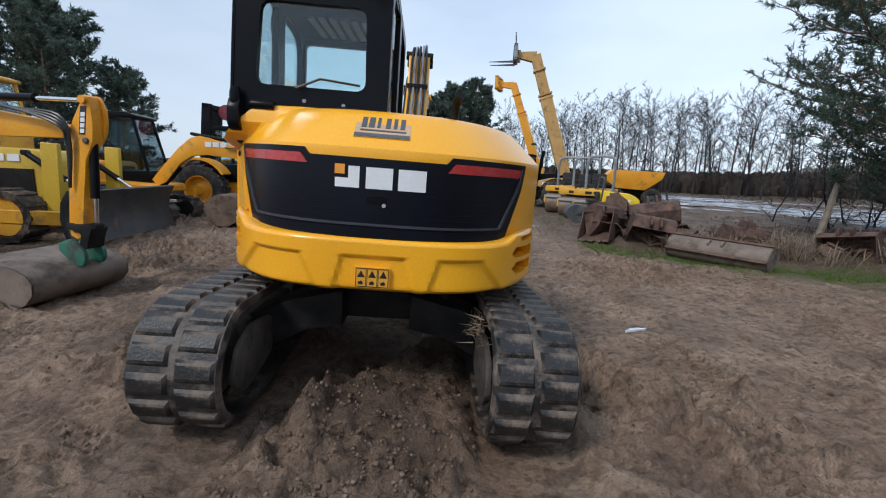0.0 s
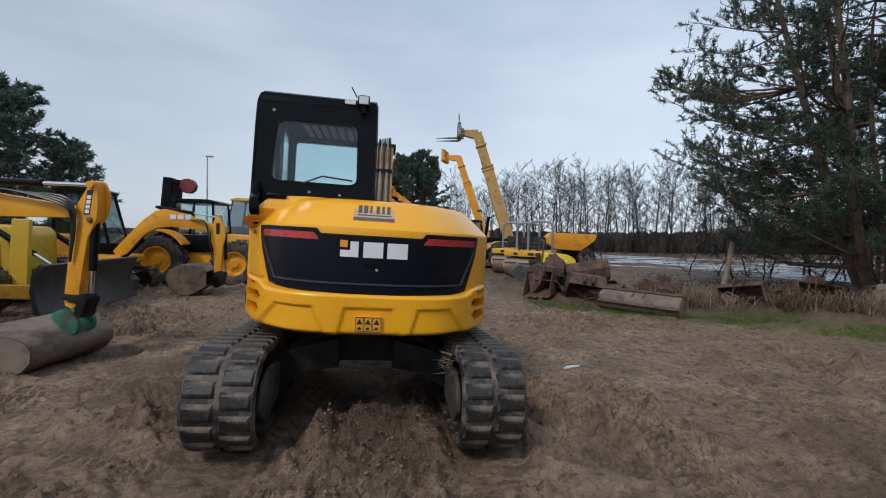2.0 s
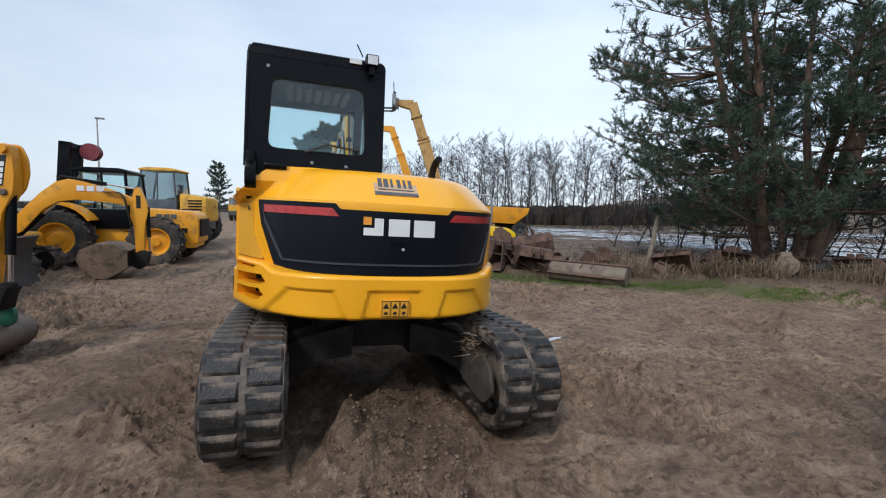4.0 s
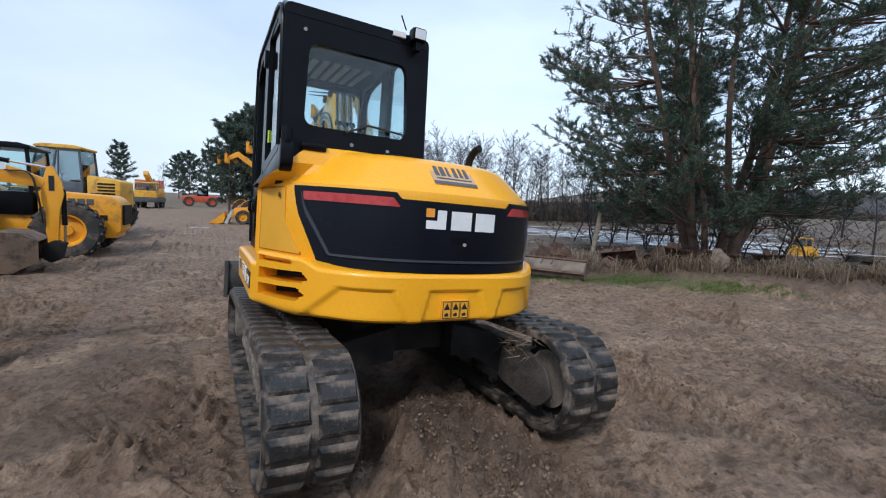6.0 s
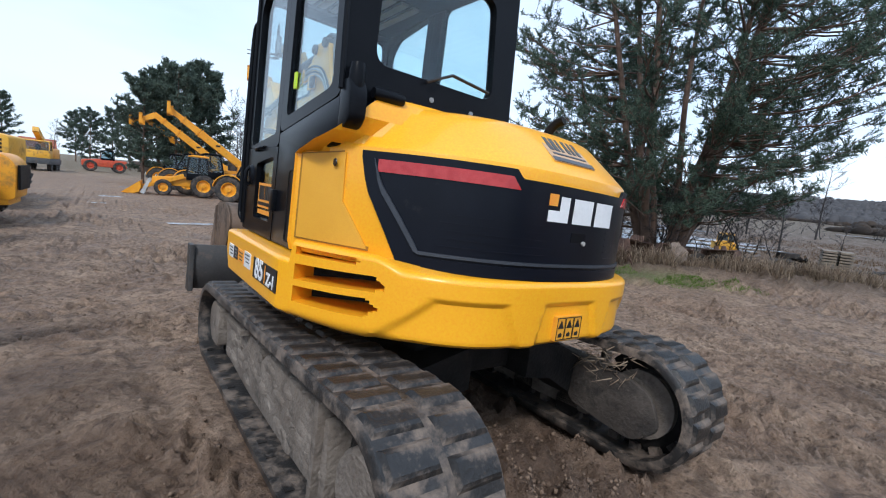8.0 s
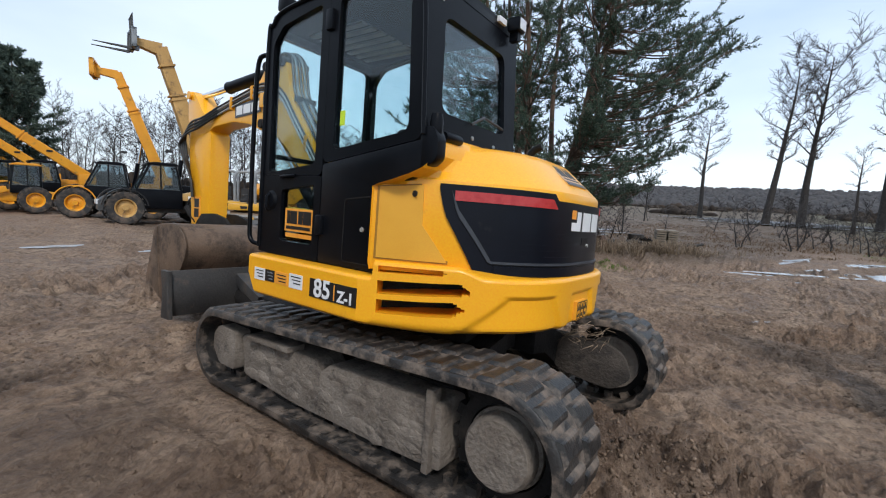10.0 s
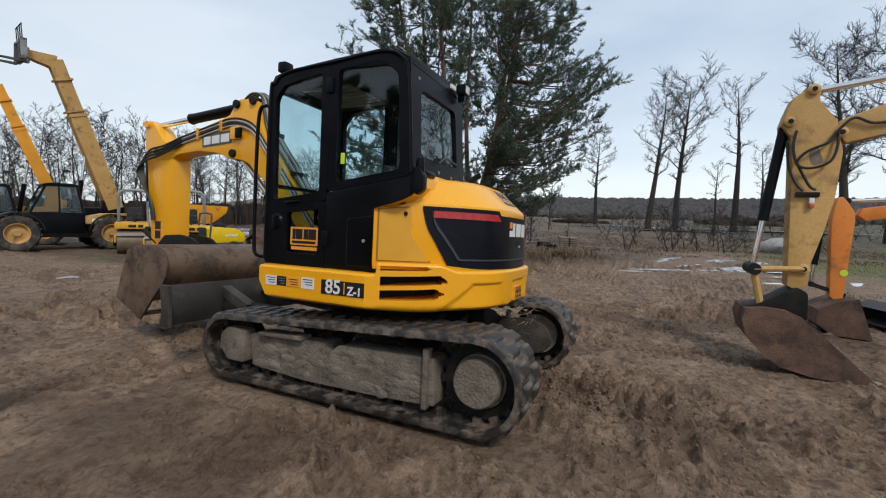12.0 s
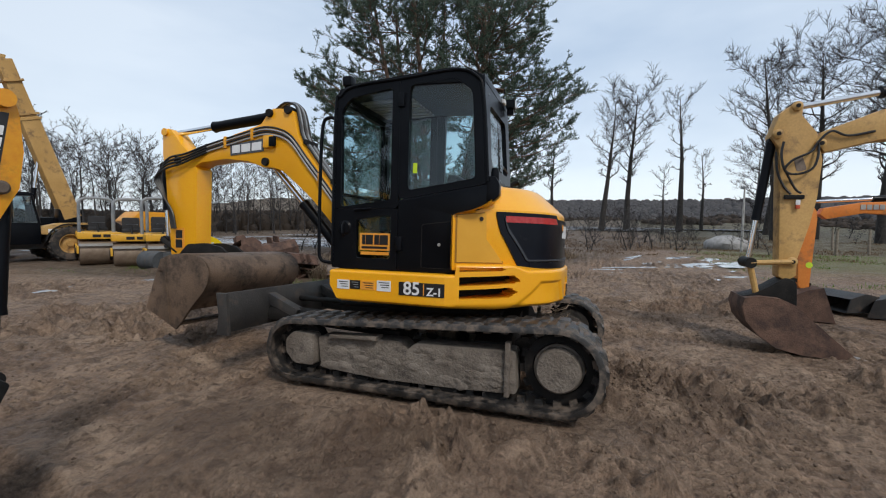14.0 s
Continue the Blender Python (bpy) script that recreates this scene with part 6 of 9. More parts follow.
    if forks:
        for x in (-0.36, -0.10, 0.16, 0.42):
            bm = B()
            tube(bm, [(x + 0.05, tip.y + 0.08, tip.z + 0.36), (x + 0.05, tip.y + 0.10, tip.z + 0.85)], 0.018, 6)
            part("backrest_bar", bm, DARK_GREY, ca)
        bm = B()
        tube(bm, [(-0.36, tip.y + 0.1, tip.z + 0.85), (0.56, tip.y + 0.1, tip.z + 0.85)], 0.02, 6)
        part("backrest_rail", bm, DARK_GREY, ca)
        for x in (-0.25, 0.40):
            bm = B()
            prism(bm, [(tip.y + 0.10, tip.z + 0.35), (tip.y + 0.16, tip.z + 0.35), (tip.y + 0.18, tip.z - 0.30), (tip.y + 1.25, tip.z - 0.36), (tip.y + 0.10, tip.z - 0.38)], "x", x, x + 0.11)
            part("fork", bm, DARK_GREY, ca, "dark steel fork")
    ram(T, (0.12, -0.55, 1.05), piv + d * length * 0.36 - u * 0.2, 0.08, 0.6, "lift_ram")
    for s in (-1, 1):
        bm = B()
        box(bm, s * 0.3 - 0.08, s * 0.3 + 0.08, 1.85, 2.05, 0.70, 0.88, 0.02)
        part("headlamp", bm, LAMP_GLASS, T)
    return T


def digger_arm(T, xc, boom, arm, wd, mat, hoses=True):
    """Boom and dipper as plates cut to their outline."""
    bm = B()
    prism(bm, boom, "x", xc - wd, xc + wd, 0.012)
    bo = part("boom", bm, mat, T, "", smooth=25)
    bm = B()
    prism(bm, arm, "x", xc - wd * 0.9, xc + wd * 0.9, 0.012)
    ar = part("dipper_arm", bm, mat, T, "", smooth=25)
    return bo, ar


def crawler_base(T, w, length, h, mat_frame):
    """Two simple steel or rubber crawlers."""
    for s in (-1, 1):
        bm = B()
        r = h / 2
        pts = [(length / 2 - r + r * math.cos(a), r + r * math.sin(a)) for a in np.linspace(-math.pi / 2, math.pi / 2, 10)] + [(-length / 2 + r - r * math.cos(a), r - r * math.sin(a)) for a in np.linspace(-math.pi / 2, math.pi / 2, 10)]
        ins = [(y * 0.93, r + (z - r) * 0.80) for y, z in pts]
        frame_plate(bm, pts, ins, "x", *sorted((s * w / 2, s * (w / 2 - 0.4))))
        tr = part("crawler_track", bm, RUBBER, T, "muddy crawler track")
        bm = B()
        P = [Vector(p) for p in pts]
        for p, d in resample(P, 30):
            nn = Vector((d.y, -d.x))
            mm = Matrix(((1, 0, 0, s * (w / 2 - 0.2)), (0, d.x, nn.x, p.x), (0, d.y, nn.y, p.y), (0, 0, 0, 1)))
            box(bm, -0.2, 0.2, -0.035, 0.035, -0.01, 0.03, m=mm)
        tagged(part("grouser", bm, RUBBER, tr), kind="stuff")
        bm = B()
        box(bm, *sorted((s * (w / 2 - 0.32), s * (w / 2 - 0.06))), -length / 2 + h * 0.5, length / 2 - h * 0.5, h * 0.22, h * 0.72, 0.03)
        part("track_frame", bm, mat_frame, tr)
        for y in (-length / 2 + r, length / 2 - r):
            bm = B()
            lathe(bm, [(0, -0.16), (r * 0.72, -0.15), (r * 0.72, 0.15), (0, 0.16)], (s * (w / 2 - 0.2), y, r), "x", 20)
            part("track_wheel", bm, mat_frame, tr)


def excavator_behind(m, mat, label, cab=True):
    """A compact excavator with its boom stretched forward."""
    T = thing("compact_excavator", m, label, "excavator")
    crawler_base(T, 1.7, 2.3, 0.55, GRIME)
    bm = B()
    lathe(bm, [(0, 0.5), (0.4, 0.5), (0.4, 0.68), (0, 0.68)], (0, 0, 0), "z", 20)
    part("slew_ring", bm, GRIME, T)
    bm = B()
    prism(bm, round_poly([(-0.95, 0.7), (-1.0, 1.2), (-0.75, 1.4), (-0.4, 1.36), (-0.3, 0.95), (0.75, 0.88), (0.75, 0.68)], 0.08, 5), "x", -0.85, 0.85, 0.04)
    part("house", bm, mat, T, "rounded yellow machine house")
    cab_shell(T, -0.87, 0.12, -0.85, 0.38, 0.86, 1.18, 2.38, BLACK, slope=0.28)
    return T


DULL_STEEL = surface("dull_brown_steel", (0.15, 0.115, 0.09), (0.22, 0.17, 0.135), 0.62, metal=0.15, bump=0.2, dirt=(0.07, 0.05, 0.04), dirt_at=0.56)


def build_left_side():
    # rough-terrain forklift
    T = thing("rough_terrain_forklift", on_ground(-5.35, 13.5, 88), "yellow rough-terrain forklift with black mast and open cab", "forklift")
    bm = B()
    prism(bm, [(-1.9, 0.45), (-1.9, 0.95), (1.4, 0.95), (1.5, 0.5), (0.6, 0.40), (-0.8, 0.40)], "x", -0.60, 0.60, 0.04)
    part("chassis", bm, ORANGE, T)
    bm = B()
    prism(bm, round_poly([(-2.0, 0.55), (-2.02, 1.25), (-1.85, 1.42), (-0.5, 1.50), (-0.5, 0.9), (-1.2, 0.85), (-1.4, 0.55)], 0.10, 4), "x", -0.62, 0.62, 0.05)
    h = part("engine_hood", bm, ORANGE, T, "orange-yellow engine hood")
    blocks(h, "print_block", SLATE, -0.628, -1.5, -1.0, 1.22, 1.34, 3)
    blocks(h, "print_block", INK, -0.628, -1.75, -1.4, 0.86, 0.98, 2)
    bm = B()
    box(bm, -0.5, 0.5, -2.06, -2.02, 0.75, 1.22)
    part("radiator_grille", bm, GRIME, h)
    for s in (-1, 1):
        wheel(T, s * 0.92, 0.95, 0.72, 0.72, 0.45, ORANGE)
        wheel(T, s * 0.88, -1.10, 0.64, 0.64, 0.40, ORANGE)
        bm = B()
        arc = [(0.95 + math.cos(a) * 0.80, 0.74 + math.sin(a) * 0.80) for a in np.linspace(-0.2, 2.6, 14)]
        arc2 = [(0.95 + math.cos(a) * 0.86, 0.74 + math.sin(a) * 0.86) for a in np.linspace(2.6, -0.2, 14)]
        prism(bm, arc + arc2, "x", *sorted((s * 0.68, s * 1.16)))
        part("mudguard", bm, ORANGE, T)
        bm = B()
        beam(bm, (s * 0.30, 1.24, 0.3), (s * 0.30, 1.00, 3.12), 0.14, 0.24, 0.24)
        part("mast_rail", bm, BLACK, T, "black mast rail")
        bm = B()
        prism(bm, [(1.36, 0.3), (1.41, 1.1), (1.47, 1.1), (1.49, 0.32), (2.5, 0.27), (1.36, 0.22)], "x", s * 0.3 - 0.06, s * 0.3 + 0.06)
        part("fork", bm, GRIME, T)
    for z in (0.6, 1.9, 3.05):
        bm = B()
        box(bm, -0.37, 0.37, 1.20 - 0.085 * z, 1.36 - 0.085 * z, z - 0.06, z + 0.06)
        part("mast_tie", bm, BLACK, T)
    bm = B()
    lathe(bm, [(0, -0.12), (0.22, -0.12), (0.22, 0.12), (0, 0.12)], (0.1, 0.62, 2.92), "x", 22)
    part("hose_reel", bm, surface("dark_red_paint", (0.16, 0.02, 0.03), (0.2, 0.03, 0.04), 0.5), T, "dark red hose reel")
    cab_shell(T, -0.68, 0.68, -0.45, 0.85, 0.95, 1.45, 2.38, BLACK, glass_mat=GLASS, slope=0.15)

    # compact excavator with the black cab
    T = excavator_behind(on_ground(-6.9, 10.7, -86), ORANGE, "orange-yellow compact excavator with black cab and stretched boom")
    boom = [(0.55, 1.0), (0.75, 1.25), (1.15, 1.72), (1.42, 1.96), (1.62, 2.02), (1.85, 1.98), (2.4, 1.80), (2.66, 1.68), (2.72, 1.60), (2.66, 1.50), (2.3, 1.55), (1.75, 1.60), (1.45, 1.56), (1.2, 1.40), (0.85, 0.95), (0.65, 0.85)]
    arm = [(2.70, 1.74), (2.74, 1.88), (2.81, 1.90), (2.93, 1.62), (2.97, 1.40), (2.90, 1.08), (2.86, 0.45), (2.80, 0.38), (2.72, 0.42), (2.70, 1.06), (2.64, 1.28), (2.65, 1.52)]
    bo, ar = digger_arm(T, 0.25, boom, arm, 0.09, ORANGE)
    blocks(bo, "badge_block", WHITE, 0.345, 1.75, 2.25, 1.78, 1.89, 3)
    blocks(ar, "badge_block", INK, 0.335, 2.76, 2.86, 1.45, 1.72, 1)
    ram(T, (0.25, 1.45, 2.06), (0.25, 2.76, 1.86), 0.04, 0.6, "arm_ram")
    ram(T, (0.25, 0.75, 0.85), (0.25, 1.45, 1.60), 0.045, 0.6, "boom_ram")
    ram(T, (0.25, 2.95, 1.45), (0.25, 2.96, 0.48), 0.04, 0.65, "bucket_ram")
    small_bucket(T, -0.25, 0.75, [(2.66, 0.56), (2.42, 0.70), (2.10, 0.72), (1.86, 0.60), (1.80, 0.40), (1.88, 0.18), (2.06, 0.02), (2.30, 0.0), (2.66, 0.22)], 0.03, BUCKET_STEEL, "brown steel bucket")
    bm = B()
    prism(bm, round_poly([(2.62, 0.22), (2.64, 0.46), (2.84, 0.56), (2.98, 0.46), (2.92, 0.20), (2.76, 0.12)], 0.05, 3), "x", 0.16, 0.34, 0.01)
    part("quick_hitch", bm, GRIME, T)
    for k in range(3):
        bm = B()
        tube(bm, curve_pts([(0.36 + k * 0.02, 2.2, 1.78), (0.38 + k * 0.02, 2.52, 1.74), (0.38 + k * 0.02, 2.62, 1.35), (0.37, 2.68, 0.85)], 5), 0.014, 6)
        part("hose", bm, INK, T)

    # bulldozer
    T = thing("bulldozer", on_ground(-7.7, 8.3, -90), "lemon-yellow bulldozer with wide scuffed blade", "bulldozer")
    crawler_base(T, 2.3, 2.8, 0.85, YELLOW_OLD)
    bm = B()
    prism(bm, round_poly([(-0.3, 0.7), (-0.3, 1.55), (1.15, 1.50), (1.25, 1.35), (1.25, 0.7)], 0.05, 3), "x", -0.50, 0.50, 0.04)
    h = part("engine_hood", bm, LEMON, T, "lemon-yellow engine hood")
    blocks(h, "print_block", WHITE, 0.51, 0.35, 0.85, 1.30, 1.42, 2)
    bm = B()
    box(bm, 0.40, 0.52, -0.1, 1.0, 0.78, 1.18)
    part("engine_bay", bm, GRIME, T, "open dark engine bay")
    bm = B()
    box(bm, -1.1, 1.1, -1.3, -0.25, 0.7, 1.25, 0.05)
    part("platform", bm, LEMON, T)
    cab_shell(T, -0.75, 0.75, -1.2, 0.0, 1.2, 1.75, 2.72, YELLOW_OLD, glass_mat=GLASS, slope=0.15)
    for s in (-1, 1):
        bm = B()
        beam(bm, (s * 1.05, -0.2, 0.45), (s * 1.05, 2.05, 0.42), 0.14, 0.22, 0.22, 0.01)
        part("push_arm", bm, YELLOW_OLD, T)
        bm = B()
        beam(bm, (s * 0.72, 1.45, 0.25), (s * 0.72, 1.50, 1.62), 0.10, 0.30, 0.26, 0.01)
        part("blade_frame_post", bm, LEMON, T, "tall yellow blade frame post")
        ram(T, (s * 0.62, 1.0, 1.45), (s * 0.62, 2.0, 0.75), 0.05, 0.6, "blade_ram")
    bm = B()
    prism(bm, [(2.16, 0.05), (2.26, 0.03), (2.17, 0.22), (2.13, 0.45), (2.17, 0.68), (2.27, 0.88), (2.20, 0.90), (2.08, 0.70), (2.05, 0.45), (2.09, 0.22)], "x", -1.38, 1.38, 0.006)
    part("dozer_blade", bm, BLADE_STEEL, T, "scuffed grey-brown blade")

    # mini excavator whose boom reaches in from the side
    T = thing("mini_excavator", on_ground(-7.045, 5.535, -100), "orange-yellow mini excavator with green hitch and ditching bucket", "excavator")
    crawler_base(T, 1.5, 2.0, 0.5, GRIME)
    bm = B()
    prism(bm, round_poly([(-0.95, 0.62), (-1.0, 1.25), (-0.6, 1.45), (0.2, 1.40), (0.75, 0.9), (0.75, 0.6)], 0.12, 5), "x", -0.75, 0.75, 0.05)
    part("house", bm, ORANGE, T)
    cab_shell(T, -0.72, 0.15, -0.35, 0.75, 0.95, 1.35, 2.35, BLACK, slope=0.2)
    boom = [(0.55, 0.9), (0.75, 1.15), (1.3, 1.80), (1.6, 2.02), (1.9, 2.05), (2.6, 1.94), (3.40, 1.82), (3.47, 1.76), (3.42, 1.68), (2.6, 1.68), (1.9, 1.78), (1.6, 1.70), (1.3, 1.45), (0.9, 0.9), (0.65, 0.78)]
    arm = [(3.52, 1.86), (3.48, 1.77), (3.44, 1.69), (3.42, 1.52), (3.39, 1.11), (3.35, 0.76), (3.36, 0.67), (3.44, 0.63), (3.50, 0.67), (3.52, 0.77), (3.57, 1.11), (3.63, 1.46), (3.69, 1.58), (3.73, 1.66), (3.75, 1.83), (3.74, 2.00), (3.72, 2.09), (3.67, 2.11), (3.62, 2.02)]
    bo, ar = digger_arm(T, 0.15, boom, arm, 0.070, ORANGE)
    bm = B()
    prism(bm, round_poly([(3.60, 2.02), (3.66, 2.12), (3.73, 2.10), (3.78, 1.98), (3.785, 1.84), (3.75, 1.70), (3.69, 1.62), (3.60, 1.60)], 0.04, 4), "x", 0.055, 0.085, 0.006)
    part("ram_cheek", bm, ORANGE, ar, "rounded far cheek plate of the arm")
    for s in (-1, 1):
        bm = B()
        prism(bm, [(3.585, 1.72), (3.655, 1.72), (3.70, 2.0), (3.63, 2.0)], "x", *sorted((0.15 + s * 0.062, 0.15 + s * 0.066)))
        pl = part("badge_plate", bm, INK, ar, "dark plate with white print bars")
        for k in range(4):
            bm = B()
            z = 1.735 + k * 0.054
            y = 3.60 + 0.16 * (z - 1.735)
            prism(bm, [(y, z), (y + 0.048, z), (y + 0.055, z + 0.042), (y + 0.007, z + 0.042)], "x", *sorted((0.15 + s * 0.065, 0.15 + s * 0.069)))
            part("print_bar", bm, WHITE, pl)
    bm = B()
    lathe(bm, [(0, -0.1), (0.04, -0.1), (0.04, 0.1), (0, 0.1)], (0.15, 3.68, 2.06), "x", 14)
    part("pin", bm, ORANGE, ar)
    for py, pz in ((3.46, 1.76), (3.66, 1.66), (3.44, 0.74)):
        bm = B()
        lathe(bm, [(0, -0.09), (0.022, -0.09), (0.032, -0.08), (0.032, 0.08), (0.022, 0.09), (0, 0.09)], (0.15, py, pz), "x", 12)
        part("pin", bm, DULL_STEEL, ar, "worn steel pivot pin")
    ram(T, (0.15, 1.85, 2.10), (0.15, 3.66, 2.06), 0.042, 0.66, "arm_ram")
    ram(T, (0.15, 3.68, 1.70), (0.15, 3.62, 0.78), 0.042, 0.68, "bucket_ram")
    for k in range(4):
        bm = B()
        tube(bm, curve_pts([(0.26 + 0.015 * k, 2.3, 2.02), (0.27 + 0.015 * k, 2.9, 1.96), (0.28 + 0.01 * k, 3.44, 1.90 - 0.03 * k), (0.26, 3.52 - 0.012 * k, 1.62), (0.245, 3.45, 1.18)], 6), 0.014, 6)
        part("hose", bm, INK, T, "black hose")
    bm = B()
    prism(bm, round_poly([(3.34, 0.75), (3.35, 0.81), (3.44, 0.80), (3.61, 0.80), (3.66, 0.76), (3.62, 0.68), (3.58, 0.54), (3.48, 0.54), (3.52, 0.70), (3.44, 0.73)], 0.02, 3), "x", 0.05, 0.25, 0.012)
    part("bucket_link", bm, GRIME, T)
    for s in (0.04, 0.26):
        bm = B()
        prism(bm, round_poly([(3.27, 0.52), (3.28, 0.60), (3.42, 0.65), (3.52, 0.57), (3.57, 0.52), (3.58, 0.43), (3.54, 0.36), (3.42, 0.36), (3.34, 0.46)], 0.03, 3), "x", s - 0.025, s + 0.025, 0.008)
        part("quick_hitch", bm, GREEN_HITCH, T, "green quick hitch plate")
    prof = [(2.88, 0.10), (3.10, 0.01), (3.30, 0.02), (3.44, 0.08), (3.53, 0.18), (3.54, 0.29), (3.48, 0.37), (3.34, 0.43), (3.18, 0.45), (3.00, 0.46), (2.82, 0.49)]
    small_bucket(T, -0.28, 0.80, prof, 0.02, DULL_STEEL, "grey-brown ditching bucket", "ditching_bucket")

    # wheel loader with the yellow-roofed cab, further up the row
    T = thing("wheel_loader", on_ground(-5.7, 19.8, 82), "worn yellow wheel loader with dark cab", "loader")
    bm = B()
    prism(bm, [(-1.6, 0.6), (-1.6, 1.1), (2.0, 1.1), (2.0, 0.6)], "x", -0.6, 0.6, 0.04)
    part("chassis", bm, DARK_GREY, T)
    bm = B()
    prism(bm, round_poly([(-1.65, 0.9), (-1.65, 1.85), (-0.7, 2.0), (-0.7, 0.9)], 0.10, 4), "x", -0.75, 0.75, 0.05)
    h = part("engine_hood", bm, YELLOW_OLD, T)
    for k in range(5):
        bm = B()
        box(bm, -0.765, -0.74, -1.5, -1.0, 1.25 + k * 0.11, 1.31 + k * 0.11)
        part("louvre", bm, GRIME, h)
    cab_shell(T, -0.75, 0.75, -0.6, 0.85, 1.1, 1.75, 2.85, SLATE, roof=YELLOW_OLD, slope=0.2)
    for s in (-1, 1):
        for y in (1.4, -1.0):
            wheel(T, s * 0.95, y, 0.70, 0.70, 0.48, YELLOW_OLD)
    bm = B()
    beam(bm, (0, 0.9, 1.6), (0, 2.9, 0.6), 0.9, 0.3, 0.25, 0.02)
    part("loader_arm", bm, YELLOW_OLD, T)
    small_bucket(T, -1.15, 1.15, [(2.8, 0.95), (2.75, 0.5), (2.85, 0.15), (3.1, 0.04), (3.8, 0.03)], 0.04, BUCKET_STEEL)
    # grey pickup-like dumper between the two
    T = thing("grey_tractor", on_ground(-5.6, 17.4, 84), "grey bonneted tractor with black wheels", "tractor")
    bm = B()
    prism(bm, round_poly([(-1.6, 0.55), (-1.65, 1.15), (-1.3, 1.35), (0.2, 1.42), (1.2, 1.1), (1.2, 0.55)], 0.12, 4), "x", -0.65, 0.65, 0.06)
    part("bonnet", bm, GREY_METAL, T)
    for s in (-1, 1):
        for y in (0.9, -1.1):
            wheel(T, s * 0.8, y, 0.55, 0.55, 0.35, YELLOW_OLD)


def roller(m, mat):
    """A tandem roller: two drums, frame, seat and a roll hoop."""
    T = thing("tandem_roller", m, "yellow tandem roller with grey roll hoop and rusty drums", "road roller", "row of rollers")
    for y in (0.85, -0.85):
        bm = B()
        lathe(bm, [(0.30, -0.52), (0.40, -0.52), (0.40, 0.52), (0.30, 0.52), (0.12, 0.50), (0.0, 0.50)], (0, y, 0.40), "x", 30)
        lathe(bm, [(0.30, -0.52), (0.12, -0.50), (0.0, -0.50)], (0, y, 0.40), "x", 30)
        part("drum", bm, surface("drum_steel", (0.17, 0.12, 0.085), (0.25, 0.19, 0.14), 0.6, metal=0.2) if not bpy.data.materials.get("drum_steel") else bpy.data.materials["drum_steel"], T, "rust-brown steel drum")
        for s in (-1, 1):
            bm = B()
            box(bm, s * 0.57 - 0.03, s * 0.57 + 0.03, y - 0.32, y + 0.32, 0.38, 0.62, 0.02)
            part("drum_fork", bm, mat, T)
            bm = B()
            lathe(bm, [(0, -0.04), (0.16, -0.04), (0.16, 0.04), (0, 0.04)], (s * 0.58, y, 0.40), "x", 18)
            part("drum_motor", bm, GRIME, T)
        bm = B()
        box(bm, -0.58, 0.58, y - 0.30, y + 0.30, 0.84, 1.06, 0.04)
        c = part("drum_cover", bm, mat, T, "yellow drum cover")
        blocks(c, "print_block", INK, y + 0.306 * (1 if y > 0 else -1), -0.3, 0.25, 0.90, 0.99, 2, axis="y")
        bm = B()
        box(bm, -0.55, 0.55, y + (0.40 if y > 0 else -0.44), y + (0.44 if y > 0 else -0.40), 0.62, 0.70)
        part("scraper_bar", bm, PALE_STEEL, T)
    bm = B()
    box(bm, -0.42, 0.42, -0.75, 0.75, 0.50, 0.98, 0.05)
    part("frame", bm, DARK_GREY, T)
    bm = B()
    box(bm, -0.26, 0.26, -0.25, 0.25, 1.10, 1.22, 0.05)
    box(bm, -0.25, 0.25, -0.34, -0.22, 1.15, 1.60, 0.06)
    part("seat", bm, SEAT_CLOTH, T)
    bm = B()
    tube(bm, curve_pts([(-0.48, -0.45, 0.95), (-0.48, -0.45, 1.9), (-0.42, -0.45, 2.15), (-0.2, -0.45, 2.22), (0.2, -0.45, 2.22), (0.42, -0.45, 2.15), (0.48, -0.45, 1.9), (0.48, -0.45, 0.95)], 4), 0.05, 8)
    part("roll_hoop", bm, GREY_METAL, T, "grey tubular roll hoop")
    bm = B()
    tube(bm, [(0, 0.35, 1.0), (0, 0.30, 1.35)], 0.03, 8)
    lathe(bm, [(0.15, -0.015), (0.18, 0), (0.15, 0.015), (0.15, -0.015)], (0, 0.29, 1.37), "z", 18)
    part("steering_wheel", bm, INK, T)
    return T


